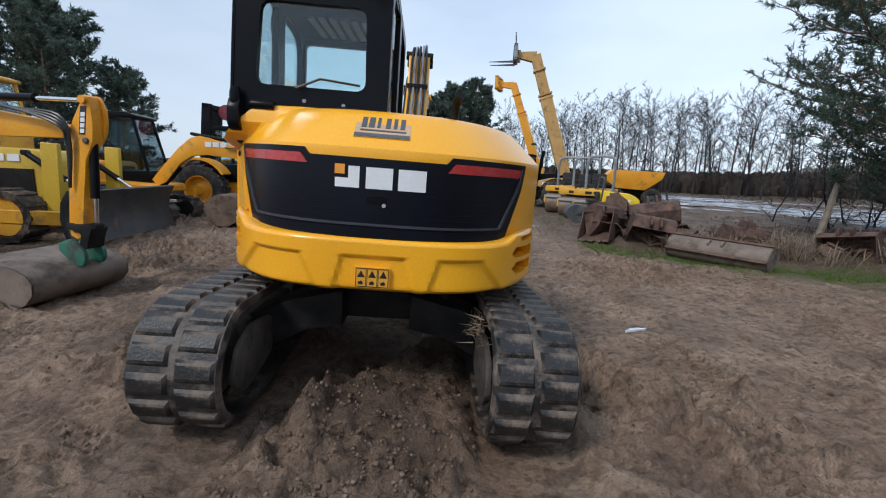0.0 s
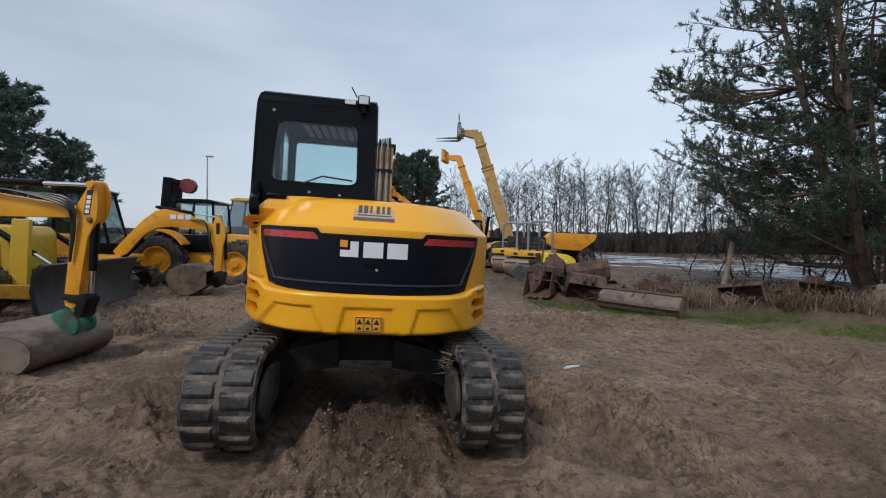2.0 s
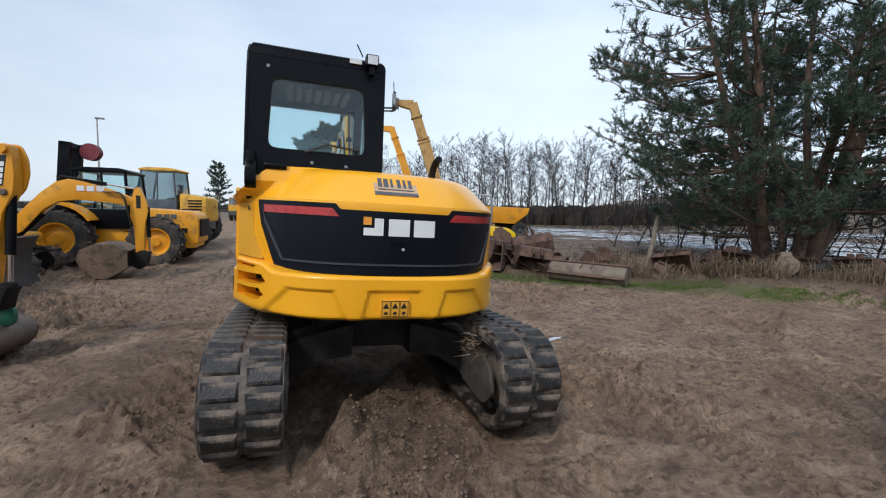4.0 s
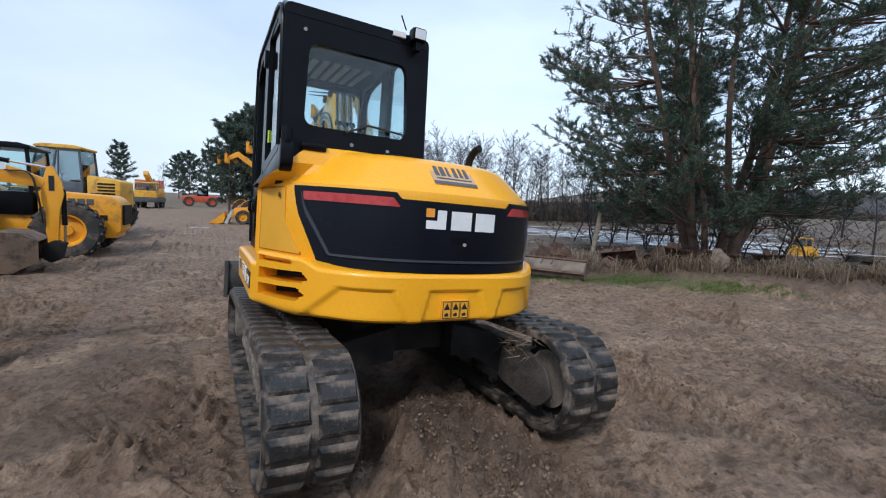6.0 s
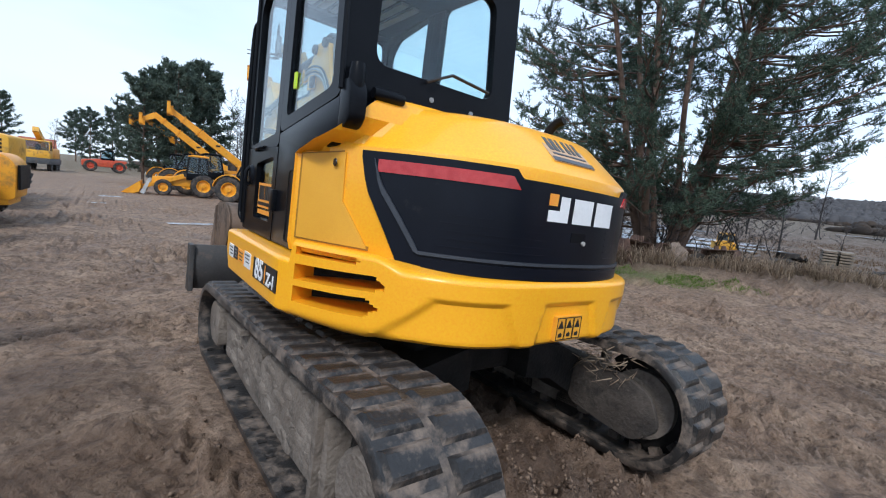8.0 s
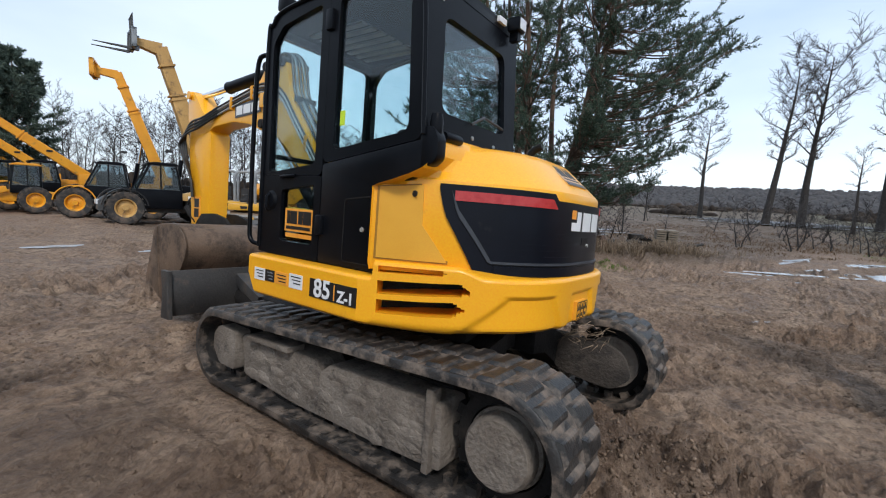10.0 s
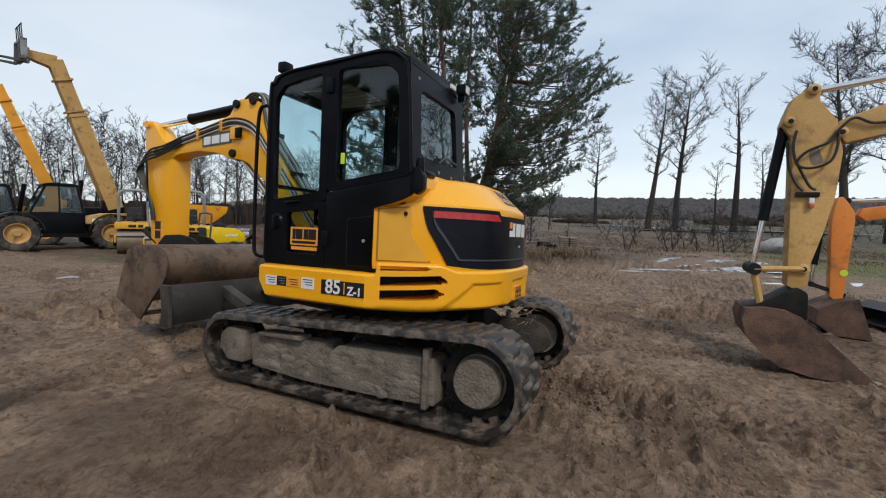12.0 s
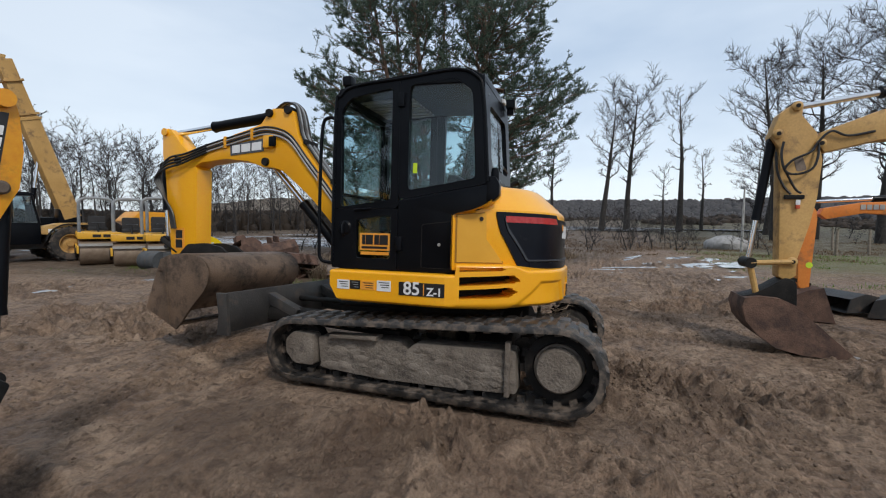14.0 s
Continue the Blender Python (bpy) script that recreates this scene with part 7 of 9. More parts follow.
def build_middle():
    telehandler(on_ground(4.55, 20.9, 78), BLACK, MUSTARD, MUSTARD, 72, 5.5, "black and mustard telehandler with raised boom and grey forks", thick=1.3)
    telehandler(on_ground(4.2, 24.4, 66), ORANGE, BLACK, ORANGE, 70, 4.9, "orange-yellow telehandler with raised boom", forks=False, rim=ORANGE)
    telehandler(on_ground(2.9, 29.8, 84), ORANGE, BLACK, ORANGE, 36, 4.7, "orange-yellow telehandler with half-raised boom", forks=False, rim=ORANGE, elbow=False)
    telehandler(on_ground(2.6, 34.5, 84), ORANGE, BLACK, ORANGE, 36, 5.0, "orange-yellow telehandler with half-raised boom", forks=False, rim=ORANGE)
    telehandler(on_ground(2.4, 40.0, 84), ORANGE, BLACK, ORANGE, 38, 5.2, "orange-yellow telehandler with half-raised boom", forks=False, rim=ORANGE)
    # backhoe with its front bucket on the ground
    T = thing("backhoe_loader", on_ground(1.5, 27.6, 84) @ Matrix.Scale(0.85, 4), "orange-yellow backhoe loader with white stabilisers", "backhoe")
    bm = B()
    prism(bm, round_poly([(-1.6, 0.55), (-1.6, 1.1), (0.2, 1.15), (1.9, 1.05), (1.95, 0.6)], 0.08, 4), "x", -0.5, 0.5, 0.05)
    part("bonnet", bm, ORANGE, T)
    cab_shell(T, -0.72, 0.72, -1.0, 0.2, 1.0, 1.4, 2.4, BLACK, roof=ORANGE, slope=0.15)
    for s in (-1, 1):
        wheel(T, s * 0.85, -0.7, 0.68, 0.68, 0.42, ORANGE)
        wheel(T, s * 0.80, 1.35, 0.46, 0.46, 0.30, ORANGE)
        bm = B()
        beam(bm, (s * 0.6, 0.3, 1.2), (s * 0.6, 2.5, 0.35), 0.12, 0.26, 0.2, 0.01)
        part("loader_arm", bm, ORANGE, T)
        bm = B()
        beam(bm, (s * 0.95, 2.0, 0.9), (s * 1.15, 2.35, 0.05), 0.12, 0.14, 0.2)
        part("stabiliser", bm, PALE_STEEL, T, "white stabiliser leg")
    small_bucket(T, -1.1, 1.1, [(2.45, 0.75), (2.4, 0.4), (2.5, 0.1), (2.75, 0.03), (3.35, 0.02)], 0.04, ORANGE)
    first = roller(on_ground(5.75, 18.35, 150), YELLOW_OLD)
    for x, y, a in ((5.95, 17.0, 147), (6.05, 15.75, 150)):
        copy_thing(first, on_ground(x, y, a))
    # yellow and black soil compactor
    T = thing("soil_compactor", on_ground(5.7, 14.5, 82) @ Matrix.Scale(0.72, 4), "bright yellow soil compactor with rounded hood", "road roller")
    bm = B()
    prism(bm, round_poly([(-1.6, 0.75), (-1.65, 1.15), (-1.2, 1.42), (0.0, 1.50), (0.1, 0.75)], 0.16, 5), "x", -0.55, 0.55, 0.08)
    h = part("engine_hood", bm, surface("bright_yellow_paint", (0.82, 0.55, 0.0), (0.86, 0.60, 0.01), 0.35, bump=0.01, coat=0.3), T, "bright yellow rounded hood")
    blocks(h, "print_block", WHITE, -0.556, -1.2, -0.6, 1.05, 1.15, 4)
    bm = B()
    box(bm, -0.6, 0.6, -1.5, 1.1, 0.4, 0.78, 0.05)
    part("frame", bm, DARK_GREY, T)
    bm = B()
    lathe(bm, [(0.0, -0.55), (0.42, -0.55), (0.42, 0.55), (0.0, 0.55)], (0, 1.1, 0.42), "x", 28)
    part("drum", bm, DARK_GREY, T)
    for s in (-1, 1):
        wheel(T, s * 0.5, -1.0, 0.42, 0.42, 0.35, DARK_GREY)
    bm = B()
    tube(bm, curve_pts([(-0.5, 0.1, 0.8), (-0.5, 0.0, 1.9), (-0.35, 0.0, 2.08), (0.35, 0.0, 2.08), (0.5, 0.0, 1.9), (0.5, 0.1, 0.8)], 4), 0.04, 8)
    part("roll_hoop", bm, DARK_GREY, T)
    bm = B()
    box(bm, -0.25, 0.25, 0.1, 0.6, 0.95, 1.08, 0.05)
    box(bm, -0.24, 0.24, 0.08, 0.2, 1.0, 1.45, 0.05)
    part("seat", bm, SEAT_CLOTH, T)
    # small site dumper behind the scrap
    T = thing("site_dumper", on_ground(9.2, 20.0, 75), "orange-yellow site dumper with tipped skip", "dumper")
    bm = B()
    box(bm, -0.45, 0.45, -1.2, 1.1, 0.45, 0.75, 0.04)
    part("chassis", bm, GRIME, T)
    bm = B()
    prism(bm, round_poly([(-1.15, 1.25), (-1.25, 1.55), (0.9, 1.6), (1.3, 1.2), (0.7, 0.8), (-0.5, 0.75)], 0.06, 3), "x", -0.75, 0.75, 0.03)
    part("skip", bm, ORANGE, T, "orange-yellow skip with scuffed sides")
    for s in (-1, 1):
        for y in (0.75, -0.8):
            wheel(T, s * 0.6, y, 0.42, 0.42, 0.3, DARK_GREY)
    # machines far up the road
    T = thing("truck_crane", on_ground(-6.2, 52, 175) @ Matrix.Scale(0.78, 4), "yellow truck crane far up the road", "truck")
    bm = B()
    box(bm, -1.2, 1.2, -3.0, 3.0, 0.7, 1.3, 0.05)
    part("chassis", bm, DARK_GREY, T)
    cab_shell(T, -1.15, 1.15, 1.4, 2.9, 1.3, 2.1, 3.0, YELLOW_OLD, slope=0.2)
    bm = B()
    box(bm, -1.1, 1.1, -2.8, 1.0, 1.3, 2.4, 0.1)
    part("crane_body", bm, ORANGE, T)
    bm = B()
    beam(bm, (0, -1.5, 2.6), (0, 2.6, 4.2), 0.5, 0.6, 0.5)
    part("crane_boom", bm, YELLOW_OLD, T)
    for s in (-1, 1):
        for y in (2.0, -0.8, -2.0):
            wheel(T, s * 1.0, y, 0.55, 0.55, 0.35, DARK_GREY)
    T = thing("red_tractor", on_ground(-1.9, 60, 95) @ Matrix.Scale(0.75, 4), "orange-red tractor far up the road", "tractor")
    bm = B()
    prism(bm, round_poly([(-2.4, 0.7), (-2.4, 1.7), (0.3, 1.8), (2.6, 1.5), (2.6, 0.7)], 0.15, 4), "x", -0.8, 0.8, 0.1)
    part("body", bm, RED_PAINT, T)
    cab_shell(T, -0.8, 0.8, -1.0, 0.6, 1.6, 1.9, 2.9, BLACK, slope=0.2)
    for s in (-1, 1):
        for y in (1.7, -1.5):
            wheel(T, s * 0.9, y, 0.75, 0.75, 0.45, RED_PAINT)
    # house beyond
    H = thing("house", on_ground(-13.0, 128, 8) @ Matrix.Scale(0.45, 4), "pale rendered house with a red tiled roof", "house")
    bm = B()
    box(bm, -6, 6, -4, 4, 0, 4.0)
    part("wall", bm, PLASTER, H)
    bm = B()
    prism(bm, [(-4.8, 3.8), (0, 8.2), (4.8, 3.8)], "x", -6.5, 6.5)
    part("roof", bm, ROOF_RED, H, "steep red tiled roof")
    for x in (-3.8, -1.2, 1.4, 4.0):
        bm = B()
        box(bm, x - 0.6, x + 0.6, -4.05, -3.98, 1.2, 2.7)
        w = part("window", bm, DARK_GREY, H)
        bm = B()
        box(bm, x - 0.5, x + 0.5, -4.07, -4.05, 1.3, 2.6)
        part("pane", bm, GLASS_DARK, w)
    bm = B()
    box(bm, 1.6, 2.4, -0.4, 0.4, 6, 9)
    part("chimney", bm, ROOF_RED, H)


def build_right():
    # older large excavator reaching in from the side
    T = thing("mustard_excavator", pose(1.85, -5.6, 0.0), "faded mustard excavator, its rusty bucket resting on the mud", "excavator")
    o = 5.6
    crawler_base(T, 2.2, 2.9, 0.7, GRIME)
    bm = B()
    prism(bm, round_poly([(-1.5, 0.85), (-1.5, 1.8), (0.4, 1.8), (1.0, 1.2), (1.0, 0.85)], 0.12, 4), "x", -1.0, 1.0, 0.05)
    part("house", bm, MUSTARD, T)
    cab_shell(T, -1.0, -0.05, -0.2, 1.2, 1.1, 1.6, 2.65, BLACK, slope=0.2)
    boom = [(0.9, 1.2), (1.2, 1.6), (2.4, 2.85), (3.1, 3.12), (3.7, 3.05), (o - 0.9, 2.88), (o - 0.36, 2.66), (o - 0.30, 2.55), (o - 0.40, 2.42), (o - 0.9, 2.54), (3.6, 2.62), (3.0, 2.55), (2.4, 2.2), (1.4, 1.1), (1.1, 0.95)]
    arm = [(5.50, 3.035), (5.56, 2.99), (5.66, 2.905), (5.71, 2.76), (5.745, 2.63), (5.655, 2.50), (5.63, 2.23), (5.605, 1.54), (5.585, 0.92), (5.50, 0.87), (5.405, 0.935), (5.40, 1.15), (5.30, 1.55), (5.24, 1.89), (5.21, 2.33), (5.28, 2.66), (5.435, 2.87), (5.43, 2.99)]
    bo, ar = digger_arm(T, 0.0, boom, arm, 0.12, MUSTARD)
    for y, z in ((5.495, 2.98), (5.243, 2.527), (5.676, 2.66), (5.458, 1.11)):
        bm = B()
        lathe(bm, [(0, -0.15), (0.03, -0.15), (0.055, -0.135), (0.055, 0.135), (0.03, 0.15), (0, 0.15)], (0, y, z), "x", 16)
        part("pin", bm, MUSTARD, ar)
        bm = B()
        lathe(bm, [(0, -0.156), (0.024, -0.156), (0.026, -0.148), (0, -0.148)], (0, y, z), "x", 12)
        part("pin_cap", bm, GRIME, ar)
    ram(T, (0, 3.3, 3.30), (0, 5.495, 2.985), 0.065, 0.62, "arm_ram")
    ram(ar, (0, 5.70, 2.60), (0, 5.893, 1.08), 0.052, 0.65, "bucket_ram")
    bm = B()
    tube(bm, [(-0.1, 5.893, 1.08), (-0.1, 5.80, 0.66)], 0.036, 8)
    part("bucket_link", bm, MUSTARD, ar)
    bm = B()
    tube(bm, [(-0.13, 5.893, 1.08), (-0.13, 5.458, 1.11)], 0.032, 8)
    part("tipping_link", bm, MUSTARD, ar)
    bm = B()
    lathe(bm, [(0, -0.16), (0.065, -0.16), (0.065, 0.16), (0, 0.16)], (0, 5.893, 1.08), "x", 16)
    part("link_pin", bm, GRIME, ar)
    bm = B()
    prism(bm, round_poly([(5.39, 0.56), (5.405, 0.86), (5.505, 0.915), (5.60, 0.86), (5.68, 0.80), (5.84, 0.70), (5.97, 0.66), (5.97, 0.57), (5.52, 0.55)], 0.035, 3), "x", -0.15, 0.15, 0.012)
    part("quick_hitch", bm, GRIME, T, "black oily quick hitch")
    small_bucket(T, -0.27, 0.33, [(5.46, 0.60), (5.60, 0.665), (5.79, 0.68), (5.97, 0.655), (5.995, 0.55), (5.95, 0.37), (5.82, 0.21), (5.62, 0.06), (5.35, 0.0), (5.0, -0.01), (4.82, 0.0)], 0.03, RUST, "rust-brown digging bucket")
    for k, c in enumerate((-0.22, -0.06, 0.11, 0.27)):
        bm = B()
        prism(bm, [(4.86, -0.015), (4.86, 0.04), (4.70, 0.0)], "x", c - 0.03, c + 0.03)
        part("tooth", bm, PALE_STEEL, T)
    for path in ([(-0.14, 5.30, 2.50), (-0.17, 5.36, 2.42), (-0.18, 5.52, 2.34), (-0.17, 5.60, 2.24), (-0.16, 5.57, 2.16), (-0.15, 5.48, 1.99), (-0.15, 5.42, 1.94)], [(-0.14, 5.27, 2.52), (-0.16, 5.28, 2.36), (-0.17, 5.33, 2.23), (-0.17, 5.45, 2.17), (-0.17, 5.57, 2.18), (-0.16, 5.62, 2.27), (-0.15, 5.64, 2.42), (-0.14, 5.62, 2.56)],
                 [(-0.14, 4.75, 2.64), (-0.15, 5.00, 2.60), (-0.16, 5.16, 2.66), (-0.16, 5.27, 2.56), (-0.15, 5.33, 2.45)], [(-0.10, 5.68, 2.45), (-0.12, 5.66, 2.20), (-0.13, 5.59, 2.02), (-0.14, 5.52, 1.93)]):
        bm = B()
        tube(bm, curve_pts(path, 6), 0.014, 7)
        part("hose", bm, INK, ar, "black looping hose")
    bm = B()
    prism(bm, round_poly([(5.36, 2.22), (5.42, 2.40), (5.50, 2.34), (5.46, 2.20)], 0.03, 3), "x", -0.112, -0.106)
    part("worn_patch", bm, DULL_STEEL, ar, "patch of paint worn to bare steel")
    bm = B()
    box(bm, -0.15, -0.10, 5.38, 5.58, 1.87, 1.92, 0.008)
    part("hose_bracket", bm, GRIME, ar)
    bm = B()
    box(bm, -0.15, -0.115, 5.42, 5.465, 1.80, 1.86, 0.005)
    part("valve_label", bm, WHITE, ar, "white and red valve label")
    bm = B()
    box(bm, -0.152, -0.117, 5.42, 5.46, 1.755, 1.795, 0.005)
    part("valve_cap", bm, RED_PAINT, ar)

    # orange compact excavator behind it
    T = thing("orange_excavator", pose(4.4, -5.6, 0.0), "orange compact excavator, arm lowered behind the larger one", "excavator")
    o = 5.6 - 1.3
    crawler_base(T, 1.7, 2.3, 0.55, GRIME)
    bm = B()
    prism(bm, round_poly([(-1.1, 0.7), (-1.1, 1.4), (0.3, 1.4), (0.8, 0.95), (0.8, 0.7)], 0.12, 4), "x", -0.8, 0.8, 0.05)
    part("house", bm, CASE_ORANGE, T)
    boom = [(0.7, 1.0), (0.9, 1.25), (1.9, 1.75), (2.6, 1.98), (o - 0.7, 1.96), (o - 0.15, 1.86), (o - 0.10, 1.76), (o - 0.20, 1.68), (o - 0.7, 1.78), (2.6, 1.70), (2.0, 1.45), (1.0, 0.8)]
    arm = [(4.38, 2.03), (4.44, 2.01), (4.47, 1.90), (4.49, 1.70), (4.48, 1.34), (4.44, 0.54), (4.36, 0.46), (4.28, 0.52), (4.25, 1.10), (4.22, 1.66), (4.23, 1.80), (4.32, 1.95)]
    bo, ar = digger_arm(T, 0.0, boom, arm, 0.09, CASE_ORANGE)
    blocks(bo, "badge_block", PALE_STEEL, -0.096, o - 0.95, o - 0.62, 1.84, 1.92, 4)
    bm = B()
    lathe(bm, [(0, -0.004), (0.05, -0.004), (0.05, 0.004), (0, 0.004)], (-0.086, o + 0.0, 0.90), "x", 16)
    part("safety_disc", bm, HIVIS, ar, "round yellow sticker")
    ram(T, (0, 2.2, 2.08), (0, o + 0.02, 1.97), 0.05, 0.6, "arm_ram")
    ram(T, (0, o + 0.30, 1.45), (0, o + 0.36, 0.70), 0.045, 0.6, "bucket_ram")
    ram(T, (0, 1.0, 0.9), (0, 2.5, 1.65), 0.05, 0.6, "boom_ram")
    bm = B()
    beam(bm, (0, o + 0.36, 0.70), (0, o - 0.05, 0.56), 0.12, 0.06, 0.06)
    part("bucket_link", bm, GRIME, ar)
    small_bucket(T, -0.35, 0.35, [(o - 0.12, 0.55), (o + 0.10, 0.50), (o + 0.34, 0.36), (o + 0.36, 0.16), (o + 0.15, 0.0), (o - 0.3, -0.02)], 0.03, RUST, "rusty bucket")
    for x, y, a, s in ((5.3, -2.3, 20, 0.8), (4.9, -3.0, -30, 1.0)):
        T = thing("spare_bucket", on_ground(x, y, a, 0.03), "dark worn spare bucket lying on the mud", "bucket", "spare buckets")
        small_bucket(T, -0.5 * s, 0.5 * s, [(0.42 * s, 0.30 * s), (0.1 * s, 0.42 * s), (-0.2 * s, 0.36 * s), (-0.34 * s, 0.15 * s), (-0.2 * s, 0.0), (0.5 * s, 0.0)], 0.025, BLADE_STEEL)

    # scrap: rusty buckets, plates and a drum-shaped ditching bucket
    def scrap_bucket(x, y, rz, w, r, mat, label, tilt=0.0, dz=0.0, name="scrap_bucket"):
        T = thing(name, on_ground(x, y, rz, dz) @ pose(0, 0, 0, tilt), label, "bucket", "scrap heap")
        prof = [(r * math.cos(a), r + r * math.sin(a) * 0.95) for a in np.linspace(radians(-40), radians(205), 13)]
        small_bucket(T, -w / 2, w / 2, prof, 0.03, mat)
        for sx in (-0.12, 0.12):
            bm = B()
            prism(bm, round_poly([(-r * 0.3, 1.85 * r), (r * 0.35, 1.85 * r), (r * 0.2, 2.15 * r), (-r * 0.15, 2.15 * r)], 0.03, 3), "x", sx - 0.02, sx + 0.02)
            part("lug", bm, mat, T)
        return T

    T = scrap_bucket(5.55, 7.95, -58, 1.75, 0.24, DULL_STEEL, "dull brown ditching bucket lying at the grass edge", 40, 0.05, name="ditching_bucket")
    bm = B()
    beam(bm, (-0.87, 0.16, 0.43), (0.87, 0.16, 0.43), 0.05, 0.05, 0.05, 0.006)
    part("flange", bm, RUST, T, "rust-brown stiffening bar")
    bm = B()
    beam(bm, (-0.87, -0.20, 0.40), (0.87, -0.20, 0.40), 0.06, 0.03, 0.03, 0.004)
    part("cutting_edge", bm, RUST, T)

    def scrap_scoop(x, y, rz, w, s, mat, label, tilt, side=0.0, dz=0.0):
        """An angular digging bucket with open mouth and cheek plates."""
        T = thing("scrap_bucket", on_ground(x, y, rz, dz) @ pose(0, 0, 0, tilt, side, 0), label, "bucket", "scrap heap")
        b = small_bucket(T, -w / 2, w / 2, [(0.62 * s, 0.02 * s), (0.1 * s, 0.0), (-0.28 * s, 0.10 * s), (-0.44 * s, 0.38 * s), (-0.34 * s, 0.66 * s), (0.02 * s, 0.80 * s)], 0.03, mat)
        for q in (-0.25, 0.0, 0.25):
            bm = B()
            prism(bm, [(0.58 * s, -0.01), (0.60 * s, 0.05), (0.76 * s, 0.03)], "x", q * w - 0.035, q * w + 0.035)
            part("tooth", bm, mat, b)
        for sx in (-0.1, 0.1):
            bm = B()
            prism(bm, round_poly([(-0.34 * s, 0.60 * s), (0.0, 0.78 * s), (-0.1 * s, 0.98 * s), (-0.36 * s, 0.86 * s)], 0.03, 3), "x", sx - 0.02, sx + 0.02)
            part("lug", bm, mat, T)

    scrap_scoop(4.0, 10.0, 140, 0.7, 0.75, RUST, "rust-red digging bucket with dark open mouth", -8, 4)
    scrap_scoop(4.35, 10.15, 35, 1.05, 0.72, RUST, "large rust-brown bucket lying on its mouth", -55, 6, 0.12)
    scrap_scoop(5.0, 9.75, 165, 0.9, 0.7, RUST, "flattened rusty bucket at the grass edge", -80, -8, 0.2)
    scrap_scoop(5.65, 10.7, -20, 1.15, 0.85, RUST, "tall rusty bucket on top of the heap", -20, -10, 0.05)
    scrap_scoop(5.0, 11.1, 60, 1.2, 0.8, RUST, "rusty bucket on top of the scrap heap", -35, 12, 0.1)
    scrap_scoop(6.9, 9.3, 10, 1.0, 0.7, RUST, "rusty bucket among the reeds", -12, 5)
    scrap_scoop(8.8, 7.1, 170, 0.95, 0.7, RUST, "rusty bucket with open mouth under the pines", -15, -6)
    scrap_scoop(9.9, 6.4, 30, 0.8, 0.62, DULL_STEEL, "grey-brown bucket under the pines", -30, 8)
    scrap_scoop(8.2, 8.1, 120, 0.9, 0.6, RUST, "rusty bucket half sunk in dry reeds", -40, 10)
    scrap_scoop(10.6, 6.9, 150, 1.0, 0.6, RUST, "rusty bucket among logs and reeds", -5, -8)
    scrap_scoop(11.5, 6.0, 80, 0.9, 0.55, RUST, "rust-brown bucket under the pine limbs", -25, 6)
    scrap_scoop(12.9, 5.7, 200, 0.8, 0.55, DULL_STEEL, "grey-brown bucket at the foot of the pines", -50, 0)
    scrap_scoop(14.4, 5.0, 60, 0.6, 0.5, GRIME, "black bucket at the end of the scrap row", 10)
    rs = random.Random(21)
    for k in range(34):
        t = rs.random()
        x, y = (3.9 + 2.4 * t + rs.uniform(-0.3, 0.3), 10.6 - 0.6 * t + rs.uniform(-0.8, 0.8)) if k < 15 else (6.2 + rs.uniform(0, 1.4), 9.6 - rs.uniform(0, 1.0)) if k < 17 else (8.0 + 5.5 * (k - 17) / 17 + rs.uniform(-0.3, 0.3), 7.9 - 2.3 * (k - 17) / 17 + rs.uniform(-0.4, 0.5))
        far = k >= 17
        T = thing("scrap_plate", on_ground(x, y, rs.uniform(0, 180), 0.06) @ pose(0, 0, 0.03, rs.uniform(-40, 60), rs.uniform(-30, 30), 0), "bent rusty steel plate in the scrap heap", "scrap metal", "scrap heap")
        w, l = (rs.uniform(0.25, 0.5), rs.uniform(0.3, 0.6)) if far else (rs.uniform(0.55, 1.0), rs.uniform(0.6, 1.15))
        fold = rs.uniform(0.05, 0.3) * l
        rim = []
        for j in range(11):
            a = 2 * math.pi * (j + rs.uniform(-0.25, 0.25)) / 11
            q = rs.uniform(0.72, 1.08) / max(abs(math.cos(a)), abs(math.sin(a)))
            rim.append((w / 2 * q * math.cos(a), l / 2 * q * math.sin(a)))
        bm = B()
        prism(bm, rim, "z", 0.0, 0.022)
        bmesh.ops.triangulate(bm, faces=[f for f in bm.faces if len(f.verts) > 4])
        bmesh.ops.subdivide_edges(bm, edges=bm.edges[:], cuts=1)
        for v in bm.verts:
            v.co.z += fold * (1 - abs(v.co.y) / (l / 2)) + 0.05 * noise.noise(Vector((v.co.x * 5 + k, v.co.y * 5, 0)))
        part("plate", bm, RUST if k % 4 else BUCKET_STEEL, T, smooth=30)
        if k % 2:
            bm = B()
            beam(bm, (-w * 0.4, -l / 4, fold * 0.5 + 0.04), (w * 0.4, -l / 4, fold * 0.5 + 0.05), 0.05, 0.06, 0.06)
            part("rib", bm, RUST, T)
    # leaning fence posts
    for x, y, tl in ((9.6, 10.4, 16), (26.5, -11, 0), (28, -13.2, 1), (24.5, -14.5, -2), (31, -9.5, 0), (33, -13.5, 2)):
        bm = B()
        tube(bm, [(0, 0, -0.2), (0.02, 0, 0.6), (0, 0, 1.55)], [0.085, 0.075, 0.06], 8)
        ob = part("fence_post", bm, WOOD, None)
        ob.matrix_world = on_ground(x, y, 20) @ pose(0, 0, 0, 0, tl, 0)
        tagged(ob, "weathered grey wooden fence post, leaning", "fence post", "fence posts")
    # stacked planks
    T = thing("plank_stack", on_ground(21.0, 5.4, 15), "low stack of pale weathered planks", "timber")
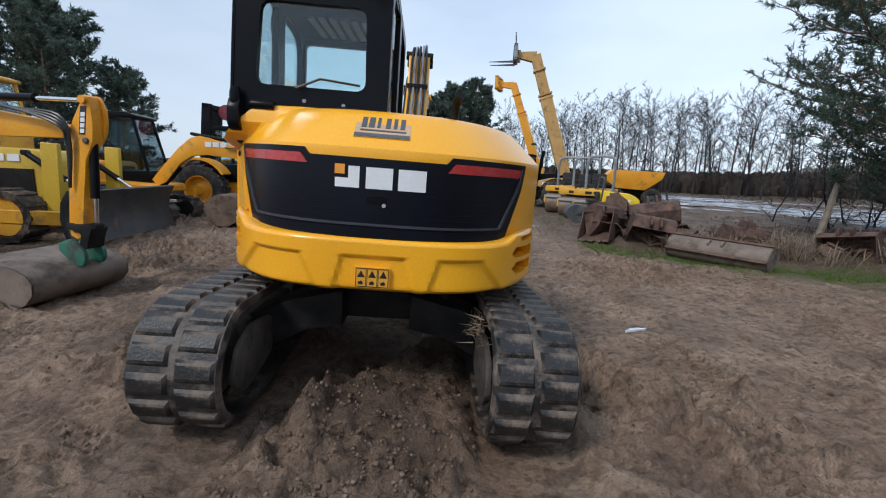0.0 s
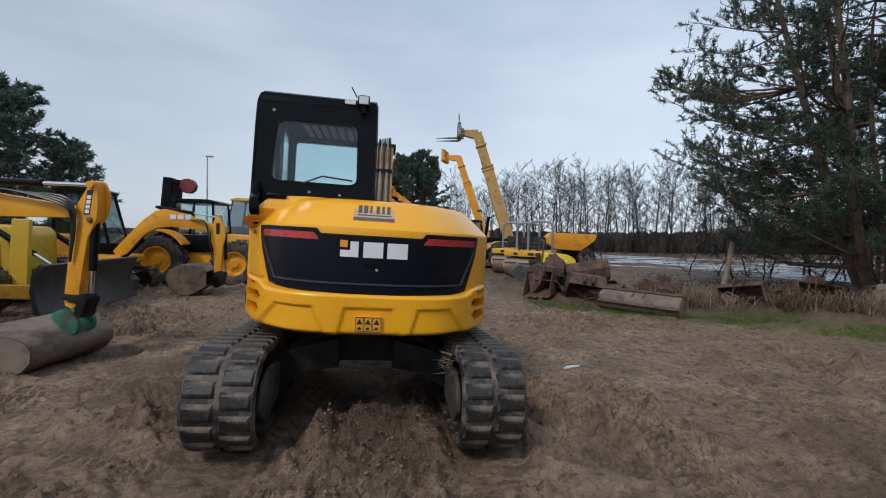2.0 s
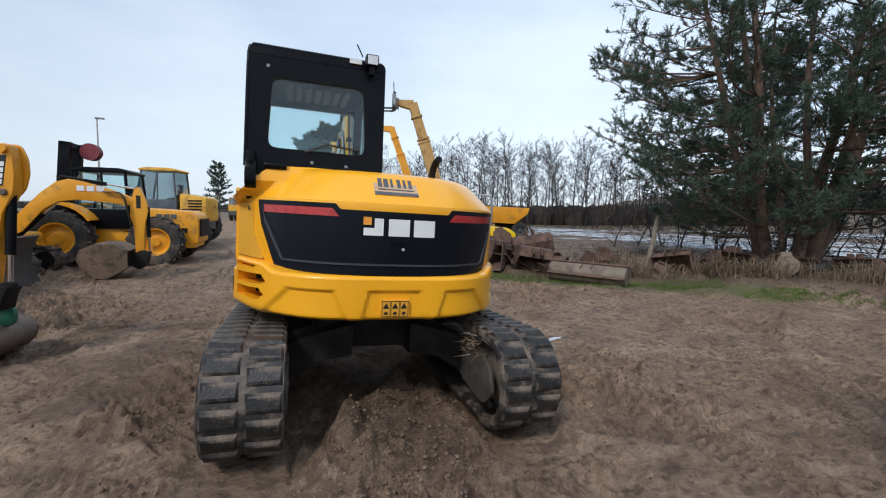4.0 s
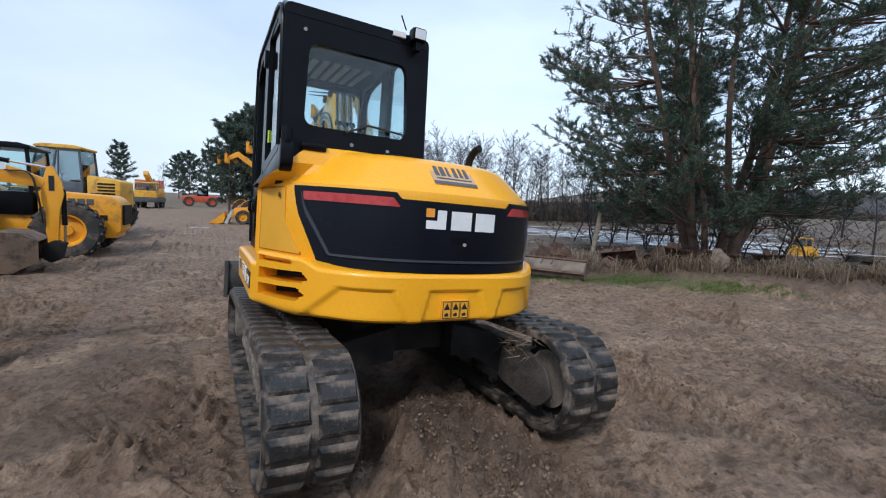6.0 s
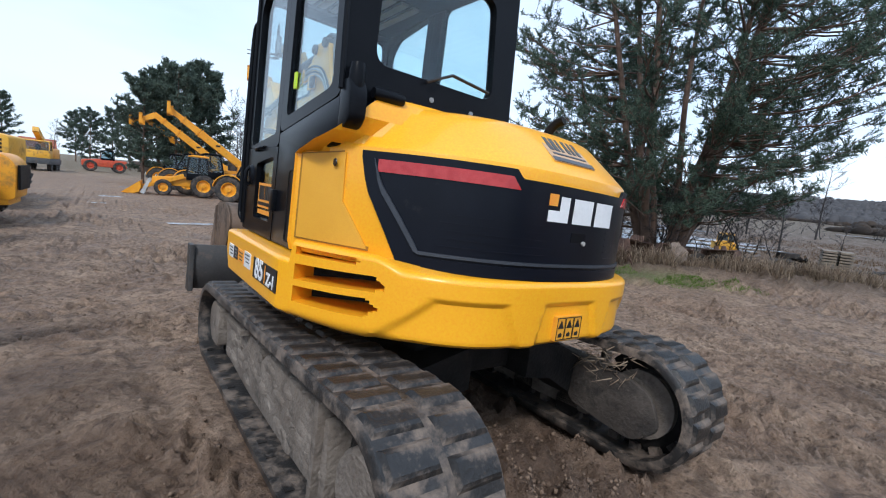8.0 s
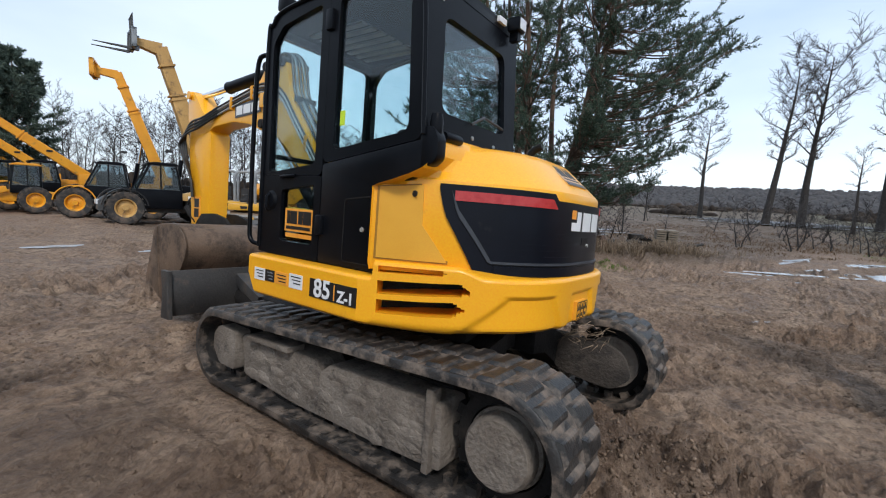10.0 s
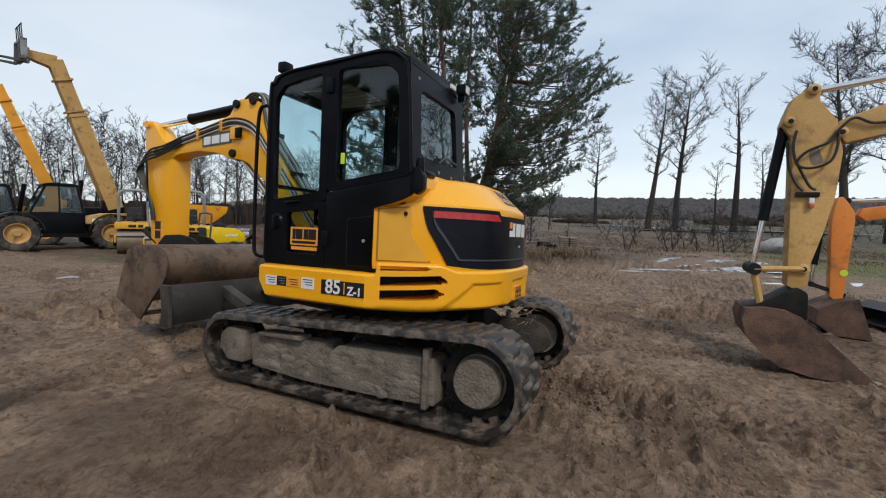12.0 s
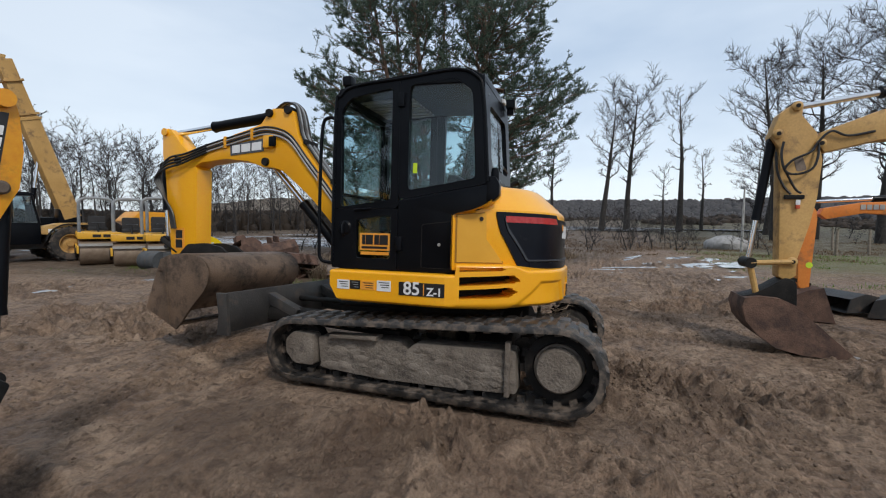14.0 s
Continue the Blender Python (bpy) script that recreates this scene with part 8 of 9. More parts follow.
    for k in range(7):
        for j in range(2):
            bm = B()
            box(bm, -0.9 + j * 0.05, 0.9, -0.5 + j * 0.5, -0.08 + j * 0.5, k * 0.11, k * 0.11 + 0.07)
            part("plank", bm, WOOD, T)
    bm = B()
    bmesh.ops.create_icosphere(bm, subdivisions=3, radius=1.0)
    for v in bm.verts:
        v.co = Vector((v.co.x * 1.5, v.co.y * 1.3, v.co.z * 0.75)) * (1 + 0.16 * noise.noise(v.co * 1.6) + 0.05 * noise.noise(v.co * 5))
    ob = part("boulder", bm, CONCRETE, None, smooth=60)
    ob.matrix_world = on_ground(32, -6.8, 30, 0.2)
    tagged(ob, "grey rounded boulder at the yard's edge", "rock")
    # tree stumps and logs by the pines
    for x, y, r, h in ((14.9, 5.4, 0.3, 0.45), (13.9, 5.0, 0.2, 0.3), (17.5, 5.8, 0.25, 0.35)):
        bm = B()
        lathe(bm, [(r * 1.5, -0.1), (r * 1.15, 0.08), (r, h * 0.6), (r * 0.95, h), (0, h + 0.02)], (0, 0, 0), "z", 14)
        for v in bm.verts:
            v.co += Vector((1, 1, 0.3)) * 0.06 * noise.noise(v.co * 4)
        ob = part("tree_stump", bm, BARK, None)
        ob.matrix_world = on_ground(x, y, 0)
        tagged(ob, "dark weathered tree stump", "stump", "stumps")
    for x, y, a, l, r in ((11.4, 6.5, 10, 2.6, 0.10), (12.6, 5.6, -20, 3.0, 0.12), (10.4, 7.6, 35, 2.2, 0.08), (16.0, 4.6, 5, 3.2, 0.07), (19, 4.0, -15, 2.8, 0.08)):
        bm = B()
        tube(bm, [(-l / 2, 0, 0), (-l / 6, 0.05, 0.03), (l / 6, -0.03, 0.02), (l / 2, 0.04, 0.05)], [r, r * 0.95, r * 0.85, r * 0.7], 10)
        ob = part("log", bm, BARK, None)
        ob.matrix_world = on_ground(x, y, a, r + 0.05)
        tagged(ob, "fallen grey-brown log under the trees", "log", "fallen logs")
    # wrecked yellow cab far behind the pines
    T = thing("scrapped_cab", on_ground(23.3, 10.2, 40) @ Matrix.Scale(0.42, 4), "scrapped worn yellow machine cab behind the pines", "scrap metal")
    bm = B()
    box(bm, -0.9, 0.9, -1.2, 1.2, 0.0, 0.9, 0.05)
    part("base", bm, YELLOW_OLD, T)
    cab_shell(T, -0.8, 0.8, -0.7, 0.7, 0.85, 1.1, 1.9, YELLOW_OLD)
    # lamp posts
    for x, y, h in ((-15.5, 41.7, 8.2), (27.5, -6.6, 4.0)):
        L = thing("street_lamp", on_ground(x, y, 0), "slim pale steel lamp post", "street lamp", "lamp posts")
        bm = B()
        tube(bm, [(0, 0, 0), (0, 0, h)], [0.09, 0.05], 8)
        part("pole", bm, PALE_STEEL, L)
        bm = B()
        box(bm, -0.12, 0.5, -0.1, 0.1, h - 0.05, h + 0.08, 0.02)
        part("lamp_head", bm, GREY_METAL, L)


build_left_side()
build_middle()
build_right()


# ---- trees, reeds, water ----
def mesh_from(name, verts, faces, material, smooth=False):
    me = bpy.data.meshes.new(name)
    me.from_pydata([tuple(v) for v in verts], [], faces)
    me.materials.append(material)
    if smooth:
        me.polygons.foreach_set("use_smooth", np.ones(len(me.polygons), bool))
    return me


def limb_mesh(segs, material, name):
    """Tapered limbs from rows of (start, end, radius at start, radius at end)."""
    V, F = [], []
    for p, q, r0, r1 in segs:
        d = (q - p)
        if d.length < 1e-6:
            continue
        d.normalize()
        n = 7 if r0 > 0.12 else 5 if r0 > 0.04 else 3
        s = d.cross(Vector((0, 0, 1)) if abs(d.z) < 0.95 else Vector((1, 0, 0))).normalized()
        u = s.cross(d)
        b = len(V)
        for c, r in ((p, r0), (q, r1)):
            for k in range(n):
                a = 2 * math.pi * k / n
                V.append(c + r * (math.cos(a) * s + math.sin(a) * u))
        for k in range(n):
            F.append((b + k, b + (k + 1) % n, b + n + (k + 1) % n, b + n + k))
    return mesh_from(name, V, F, material, True)


def place_tree(name, meshes, m, label, category, group, names=("trunk", "crown")):
    T = thing(name, m, label, category, group)
    for n, me in zip(names, meshes):
        shared(n, me, T)
    return T


def needle_tris(rs, centres, axes, count, L, W):
    """Needles as slim triangles that stand out round each twig end."""
    n = len(centres)
    c, a = np.repeat(centres, count, 0), np.repeat(axes, count, 0)
    v = rs.normal(size=(n * count, 3))
    v /= np.linalg.norm(v, axis=1)[:, None]
    v = v * 0.85 + a * 0.6 + np.array([0, 0, 0.15])
    v /= np.linalg.norm(v, axis=1)[:, None]
    w = np.cross(v, rs.normal(size=v.shape))
    w /= np.linalg.norm(w, axis=1)[:, None]
    base = c + a * rs.uniform(-L * 0.6, L * 0.6, (n * count, 1))
    ln = L * rs.uniform(0.7, 1.25, (n * count, 1))
    V = np.stack([base - w * W / 2, base + w * W / 2, base + v * ln], 1).reshape(-1, 3)
    return V


def tri_mesh(name, V, material):
    """A mesh of loose triangles from an array of their corners."""
    me = bpy.data.meshes.new(name)
    k = len(V)
    me.vertices.add(k)
    me.vertices.foreach_set("co", V.ravel())
    me.loops.add(k)
    me.loops.foreach_set("vertex_index", np.arange(k, dtype=np.int32))
    me.polygons.add(k // 3)
    me.polygons.foreach_set("loop_start", np.arange(k // 3, dtype=np.int32) * 3)
    me.update(calc_edges=True)
    me.materials.append(material)
    return me


def pine(seed, H, spread, low, n_limbs, tufts, needles, L, W, lean=(0, 0), mat=None):
    """A pine: crooked trunk, whorled limbs, twigs and needle tufts towards the ends."""
    rs, nr = random.Random(seed), np.random.RandomState(seed)
    segs, C, A = [], [], []
    n = 14
    P = []
    for i in range(n + 1):
        t = i / n
        P.append(Vector((lean[0] * t + 0.12 * math.sin(3 * t + seed) * t, lean[1] * t + 0.12 * math.cos(2.3 * t + seed) * t, H * t - 0.2)))
    R = [H * (0.011 if H < 11.9 or mat is None else 0.015) * (1 - 0.88 * i / n) for i in range(n + 1)]
    for i in range(n):
        segs.append((P[i], P[i + 1], R[i], R[i + 1]))
    for k in range(n_limbs):
        t = low + (1 - low) * ((k + rs.random()) / n_limbs) ** 0.9
        f = t * n
        i = min(int(f), n - 1)
        p = P[i].lerp(P[i + 1], f - i)
        az = k * 2.4 + rs.uniform(-0.5, 0.5)
        reach = spread * (0.35 + 0.65 * math.sin(math.pi * min(1, (1.05 - t) / (1.05 - low) * 0.8))) * rs.uniform(0.55, 1.1)
        up = 0.05 + 0.55 * t + rs.uniform(-0.15, 0.2)
        d = Vector((math.cos(az), math.sin(az), up)).normalized()
        q, r = p.copy(), H * 0.0052 * (1.25 - t)
        m = 6
        for j in range(m):
            q2 = q + d * reach / m
            r2 = r * 0.8
            segs.append((q.copy(), q2.copy(), r, r2))
            if j >= 1:
                for _ in range(3):
                    sd = (d * 0.6 + Vector((rs.uniform(-1, 1), rs.uniform(-1, 1), rs.uniform(-0.3, 0.75)))).normalized()
                    ln = reach * rs.uniform(0.12, 0.30)
                    e = q2 + sd * ln
                    segs.append((q2.copy(), e.copy(), r2 * 0.45, r2 * 0.2))
                    for s in range(tufts):
                        u = 0.35 + 0.65 * (s + rs.random()) / tufts
                        C.append(q2.lerp(e, u) + Vector((rs.gauss(0, 0.05), rs.gauss(0, 0.05), rs.gauss(0, 0.05))))
                        A.append(sd)
            q, r = q2, r2
            d = (d + Vector((rs.uniform(-0.22, 0.22), rs.uniform(-0.22, 0.22), rs.uniform(-0.12, 0.22)))).normalized()
        for s in range(tufts):
            C.append(q + Vector((rs.gauss(0, 0.08), rs.gauss(0, 0.08), rs.gauss(0, 0.08))))
            A.append(d)
    V = needle_tris(nr, np.array([tuple(c) for c in C]), np.array([tuple(a) for a in A]), needles, L, W)
    return limb_mesh(segs, PINE_BARK, "trunk"), tri_mesh("crown", V, mat or NEEDLES)


def alder(seed, H, r, first, reach, rise, material, n_limb=34, n_twig=9, n_spray=5, thin=0.012, wobble=0.05):
    """A leafless tree with one leader: limbs that arch up from it, twigs along them and sprays at the ends."""
    rs = random.Random(seed)
    P, p, d = [], Vector((0, 0, -0.3)), Vector((rs.uniform(-0.05, 0.05), rs.uniform(-0.05, 0.05), 1)).normalized()
    n = 16
    for i in range(n + 1):
        P.append(p.copy())
        p = p + d * H / n
        d = (d + wobble * Vector((rs.uniform(-1, 1), rs.uniform(-1, 1), 0.5))).normalized()
    R = [r * (1 - 0.93 * (i / n) ** 0.9) for i in range(n + 1)]
    stem = [(P[i], P[i + 1], R[i], R[i + 1]) for i in range(n)]
    twigs = []
    for k in range(n_limb):
        t = first + (0.99 - first) * ((k + rs.random()) / n_limb)
        i = min(int(t * n), n - 1)
        p = P[i].lerp(P[i + 1], t * n - i)
        az = k * 2.4 + rs.uniform(-0.6, 0.6)
        L = H * reach * (0.30 + 0.70 * math.sin(math.pi * (0.22 + 0.74 * (1 - t) / (1 - first)))) * rs.uniform(0.6, 1.15)
        d = Vector((math.cos(az), math.sin(az), rise * rs.uniform(0.4, 1.3))).normalized()
        q, rad, m = p.copy(), max(thin * 1.6, R[i] * 0.42), 6
        for j in range(m):
            q2 = q + d * L / m
            r2 = max(thin, rad * 0.74)
            (stem if rad > 0.05 else twigs).append((q.copy(), q2.copy(), rad, r2))
            for _ in range(n_twig // m + (1 if rs.random() < (n_twig % m) / m else 0) if j else 0):
                e = (d * 0.7 + Vector((rs.uniform(-1, 1), rs.uniform(-1, 1), rs.uniform(-0.35, 0.8)))).normalized()
                l = L * rs.uniform(0.16, 0.36)
                a = q2.copy()
                b = a + e * l * 0.5
                e2 = (e + Vector((rs.uniform(-0.4, 0.4), rs.uniform(-0.4, 0.4), rs.uniform(-0.1, 0.4)))).normalized()
                c = b + e2 * l * 0.5
                twigs.append((a, b, max(thin, r2 * 0.5), thin))
                twigs.append((b, c, thin, thin * 0.7))
                for _ in range(n_spray):
                    f = (e2 * 0.7 + Vector((rs.uniform(-1, 1), rs.uniform(-1, 1), rs.uniform(-0.5, 0.8)))).normalized()
                    o = a.lerp(b, rs.random()) if rs.random() < 0.4 else b.lerp(c, rs.random())
                    twigs.append((o, o + f * l * rs.uniform(0.3, 0.6), thin * 0.75, thin * 0.45))
            q, rad = q2, r2
            d = (d + Vector((rs.uniform(-0.45, 0.45), rs.uniform(-0.45, 0.45), rs.uniform(-0.2, 0.4)))).normalized()
    return limb_mesh(stem, material, "trunk"), limb_mesh(twigs, material, "twigs")


CROWN_RADIUS = ((1.2, 3.4), (2.4, 4.6), (4.0, 5.6), (6.0, 5.9), (8.4, 5.7), (10.4, 4.8), (12.0, 3.8), (13.8, 2.2), (15.0, 0.4))


def spreading_pine(seed, limbs):
    """A pine of many stems from one root: stems fan out, limbs reach to the crown's rim, brushes of needles on every twig."""
    rs, nr = random.Random(seed), np.random.RandomState(seed)
    zs, radii = [a for a, _ in CROWN_RADIUS], [b for _, b in CROWN_RADIUS]
    segs, stems, C, A = [], [], [], []
    for k in range(8):
        az, out, H = k * 2 * math.pi / 8 + rs.uniform(-0.3, 0.3), rs.uniform(1.4, 3.4) if k else 0.3, rs.uniform(9.8, 13.4)
        line = curve_pts([(0.45 * math.cos(az), 0.45 * math.sin(az), -0.2), ((0.5 + out * 0.18) * math.cos(az), (0.5 + out * 0.18) * math.sin(az), 1.6), (out * 0.62 * math.cos(az + 0.15), out * 0.62 * math.sin(az + 0.15), H * 0.42),
                          (out * 0.9 * math.cos(az + 0.1), out * 0.9 * math.sin(az + 0.1), H * 0.75), (out * math.cos(az), out * math.sin(az), H)], 5)
        r0 = rs.uniform(0.13, 0.20)
        for i in range(len(line) - 1):
            a, b = i / (len(line) - 1), (i + 1) / (len(line) - 1)
            segs.append((line[i], line[i + 1], r0 * (1 - 0.9 * a), r0 * (1 - 0.9 * b)))
        stems.append(line)
    points = [p for line in stems for p in line[3:]]
    for k in range(limbs):
        z = zs[0] + (zs[-1] - zs[0]) * rs.random() ** 0.9
        rim = float(np.interp(z, zs, radii)) * (0.87 + 0.2 * noise.noise(Vector((k * 0.02, z * 0.35, 3.1))))
        az = k * 2.39996
        bump = 1 + 0.16 * noise.noise(Vector((math.cos(az) * 1.6, math.sin(az) * 1.6, z * 0.45)))
        far = rim * bump * (1 - 0.8 * rs.random() ** 2.0)
        tip = Vector((far * math.cos(az), far * math.sin(az), z))
        root = min(points, key=lambda p: (p - tip).length + 2.2 * max(0, p.z - tip.z + 0.5))
        span = (tip - root).length
        if span < 0.4:
            continue
        mid = root.lerp(tip, 0.5) + Vector((rs.uniform(-0.15, 0.15), rs.uniform(-0.15, 0.15), -0.10)) * span
        line = curve_pts([root, mid, tip], 4)
        r0 = 0.012 + 0.009 * span
        m = len(line) - 1
        for i in range(m):
            segs.append((line[i], line[i + 1], r0 * (1 - 0.8 * i / m), r0 * (1 - 0.8 * (i + 1) / m)))
        d = (line[-1] - line[-2]).normalized()
        for j in range(int(7 + 2.2 * span)):
            u = 1 - 0.62 * rs.random() ** 1.4
            i = min(int(u * m), m - 1)
            o = line[i].lerp(line[i + 1], u * m - i)
            e = (d * 0.75 + Vector((rs.uniform(-1, 1), rs.uniform(-1, 1), rs.uniform(-0.45, 0.75)))).normalized()
            l = rs.uniform(0.22, 0.62)
            q = o + e * l
            segs.append((o, q, 0.010, 0.005))
            for t in (0.55, 0.78, 1.0):
                C.append(o.lerp(q, t))
                A.append((e + Vector((0, 0, 0.35))).normalized())
            for _ in range(2):
                f = (e + Vector((rs.uniform(-0.9, 0.9), rs.uniform(-0.9, 0.9), rs.uniform(-0.3, 0.8)))).normalized()
                C.append(o.lerp(q, rs.uniform(0.5, 0.9)) + f * rs.uniform(0.10, 0.2))
                A.append((f + Vector((0, 0, 0.35))).normalized())
    V = needle_tris(nr, np.array([tuple(c) for c in C]), np.array([tuple(a) for a in A]), 10, 0.13, 0.025)
    return limb_mesh(segs, PINE_BARK, "trunk"), tri_mesh("crown", V, NEEDLES)


def build_trees():
    # the spreading pine beyond the scrap, and a slim one behind it
    place_tree("pine_tree", spreading_pine(3, 780), on_ground(12.6, 8.3, 0), "large dark green pine with many stems from one root", "tree", "pine group")
    place_tree("pine_tree", pine(7, 9.0, 2.2, 0.2, 52, 6, 11, 0.17, 0.018, (0.4, 0.3)), on_ground(19.0, 13.5, 0), "slim dark green pine behind the large one", "tree", "pine group")
    # farther pines, their needles paled by haze painted into the colour
    far = [pine(40 + k, 12 + k, 3.3, 0.16, 50, 3, 6, 0.38, 0.12, mat=NEEDLES_HAZED) for k in range(3)]
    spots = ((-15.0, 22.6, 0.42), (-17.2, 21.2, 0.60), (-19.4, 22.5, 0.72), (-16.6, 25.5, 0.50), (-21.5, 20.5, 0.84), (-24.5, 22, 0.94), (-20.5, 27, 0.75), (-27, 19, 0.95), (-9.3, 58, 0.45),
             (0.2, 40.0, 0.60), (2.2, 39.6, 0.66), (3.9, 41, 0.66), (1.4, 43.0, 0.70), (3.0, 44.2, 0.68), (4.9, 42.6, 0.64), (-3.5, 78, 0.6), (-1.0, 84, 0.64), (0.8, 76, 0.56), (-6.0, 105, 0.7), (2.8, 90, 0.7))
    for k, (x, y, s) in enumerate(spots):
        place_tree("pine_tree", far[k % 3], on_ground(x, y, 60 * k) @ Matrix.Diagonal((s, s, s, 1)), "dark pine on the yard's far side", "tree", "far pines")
    # tall bare alders towards the field, near enough to read limb by limb
    tall = [alder(70 + k, 15.5, 0.40, (0.40, 0.36, 0.46, 0.30)[k], (0.25, 0.28, 0.19, 0.34)[k], (0.7, 0.9, 1.0, 0.5)[k], BARK, (26, 28, 16, 34)[k], (20, 22, 14, 20)[k], 5, 0.0165, 0.03) for k in range(4)]
    for k, x, y, s in ((0, 52, 1.4, 1.0), (1, 54, -1.5, 1.06), (2, 53, -7.1, 1.02), (1, 42, -13.0, 1.05), (3, 45, -17.0, 1.12), (3, 41, -20.0, 1.1), (1, 43, -24, 1.2), (2, 56, -10, 0.6), (0, 60, 8, 0.8), (3, 46, -29, 1.1), (0, 50, -14.8, 0.8), (2, 47, -4.6, 0.45), (3, 38, -10.2, 0.5)):
        place_tree("bare_tree", tall[k], on_ground(x, y, 70 * k + 13 * x) @ Matrix.Diagonal((s, s, s, 1)), "tall leafless alder with a dark trunk", "tree", "tall bare trees")
    # the leafless belt beyond the meadow
    belt = [alder(90 + k, 12, 0.14, 0.10, 0.24, 0.95, BARK_FAR, 30, 9, 4, 0.019, 0.05) for k in range(5)]
    rs = random.Random(8)
    for k in range(84):
        t = k / 83
        a = radians(9 + 42 * t + rs.uniform(-0.6, 0.6))
        D = rs.uniform(50, 66)
        s = rs.uniform(0.62, 0.92) * (1.0 - 0.3 * max(0, t - 0.58) / 0.42) * (0.85 if t < 0.15 else 1)
        place_tree("bare_tree", belt[k % 5], on_ground(math.sin(a) * D, math.cos(a) * D, rs.uniform(0, 360)) @ Matrix.Diagonal((s, s, s, 1)), "grey leafless tree in the belt beyond the meadow", "tree", "tree belt")
    for k, (a, D, s) in enumerate(((-5, 90, 0.5), (-9, 95, 0.5), (-13, 95, 0.5), (-3, 92, 0.5), (57, 45, 0.55), (60, 42, 0.6), (63, 48, 0.7), (66, 40, 0.55), (70, 46, 0.6), (76, 48, 0.6), (72, 30, 0.42), (54, 28, 0.5), (49, 27, 0.45))):
        a = radians(a)
        place_tree("bare_tree", belt[k % 5], on_ground(math.sin(a) * D, math.cos(a) * D, 50 * k) @ Matrix.Diagonal((s, s, s, 1)), "grey leafless tree in the belt beyond the meadow", "tree", "tree belt")
    # bushes
    bush = [alder(120 + k, 2.6, 0.03, 0.02, 0.30, 1.0, BARK_FAR, 16, 5, 2, 0.007, 0.2) for k in range(3)]
    for k in range(206):
        a, D = radians(rs.uniform(24, 118)), rs.uniform(26, 48)
        if k >= 170:
            a, D = radians(rs.uniform(84, 108)), rs.uniform(24, 40)
        elif k >= 90:
            a, D = radians(rs.uniform(8, 118)), rs.uniform(48, 62)
        x, y = math.sin(a) * D, math.cos(a) * D
        if k < 60:
            x, y = rs.uniform(10.5, 19), rs.uniform(6.0, 15)
            if x * 0.72 + y < 15.0 or k % 3 == 0:
                continue
        s = rs.uniform(0.5, 1.2)
        place_tree("bush", bush[k % 3], on_ground(x, y, rs.uniform(0, 360)) @ Matrix.Diagonal((s * 1.5, s * 1.5, s, 1)), "leafless grey-brown bush with fine twigs", "bush", "bushes", ("stem", "crown"))


def blades(name, spots, mat, h0, h1, w, bend, label, seed):
    """Upright slim blades, each of two pieces, bent over at the top."""
    nr = np.random.RandomState(seed)
    n = len(spots)
    z = height(spots[:, 0], spots[:, 1])
    p = np.column_stack([spots, z - 0.02])
    h = nr.uniform(h0, h1, n)[:, None]
    az = nr.uniform(0, 2 * math.pi, n)
    d = np.column_stack([np.cos(az), np.sin(az), np.zeros(n)])
    s = np.column_stack([-np.sin(az), np.cos(az), np.zeros(n)]) * w
    b = nr.uniform(0.1, 1.0, n)[:, None] * bend
    up = np.array([0, 0, 1.0])
    mid, tip = p + up * h * 0.55 + d * h * b * 0.3, p + up * h * (1 - 0.45 * b) + d * h * b
    V = np.stack([p - s, p + s, mid + s * 0.7, mid - s * 0.7, tip], 1).reshape(-1, 3)
    i = np.arange(n)[:, None] * 5
    F = [tuple(r) for r in np.column_stack([i, i + 1, i + 2, i + 3])] + [tuple(r) for r in np.column_stack([i + 3, i + 2, i + 4])]
    me = bpy.data.meshes.new(name)
    me.from_pydata([tuple(v) for v in V], [], F)
    me.materials.append(mat)
    return tagged(new(name, me), label, name.replace("_", " "), kind="stuff")


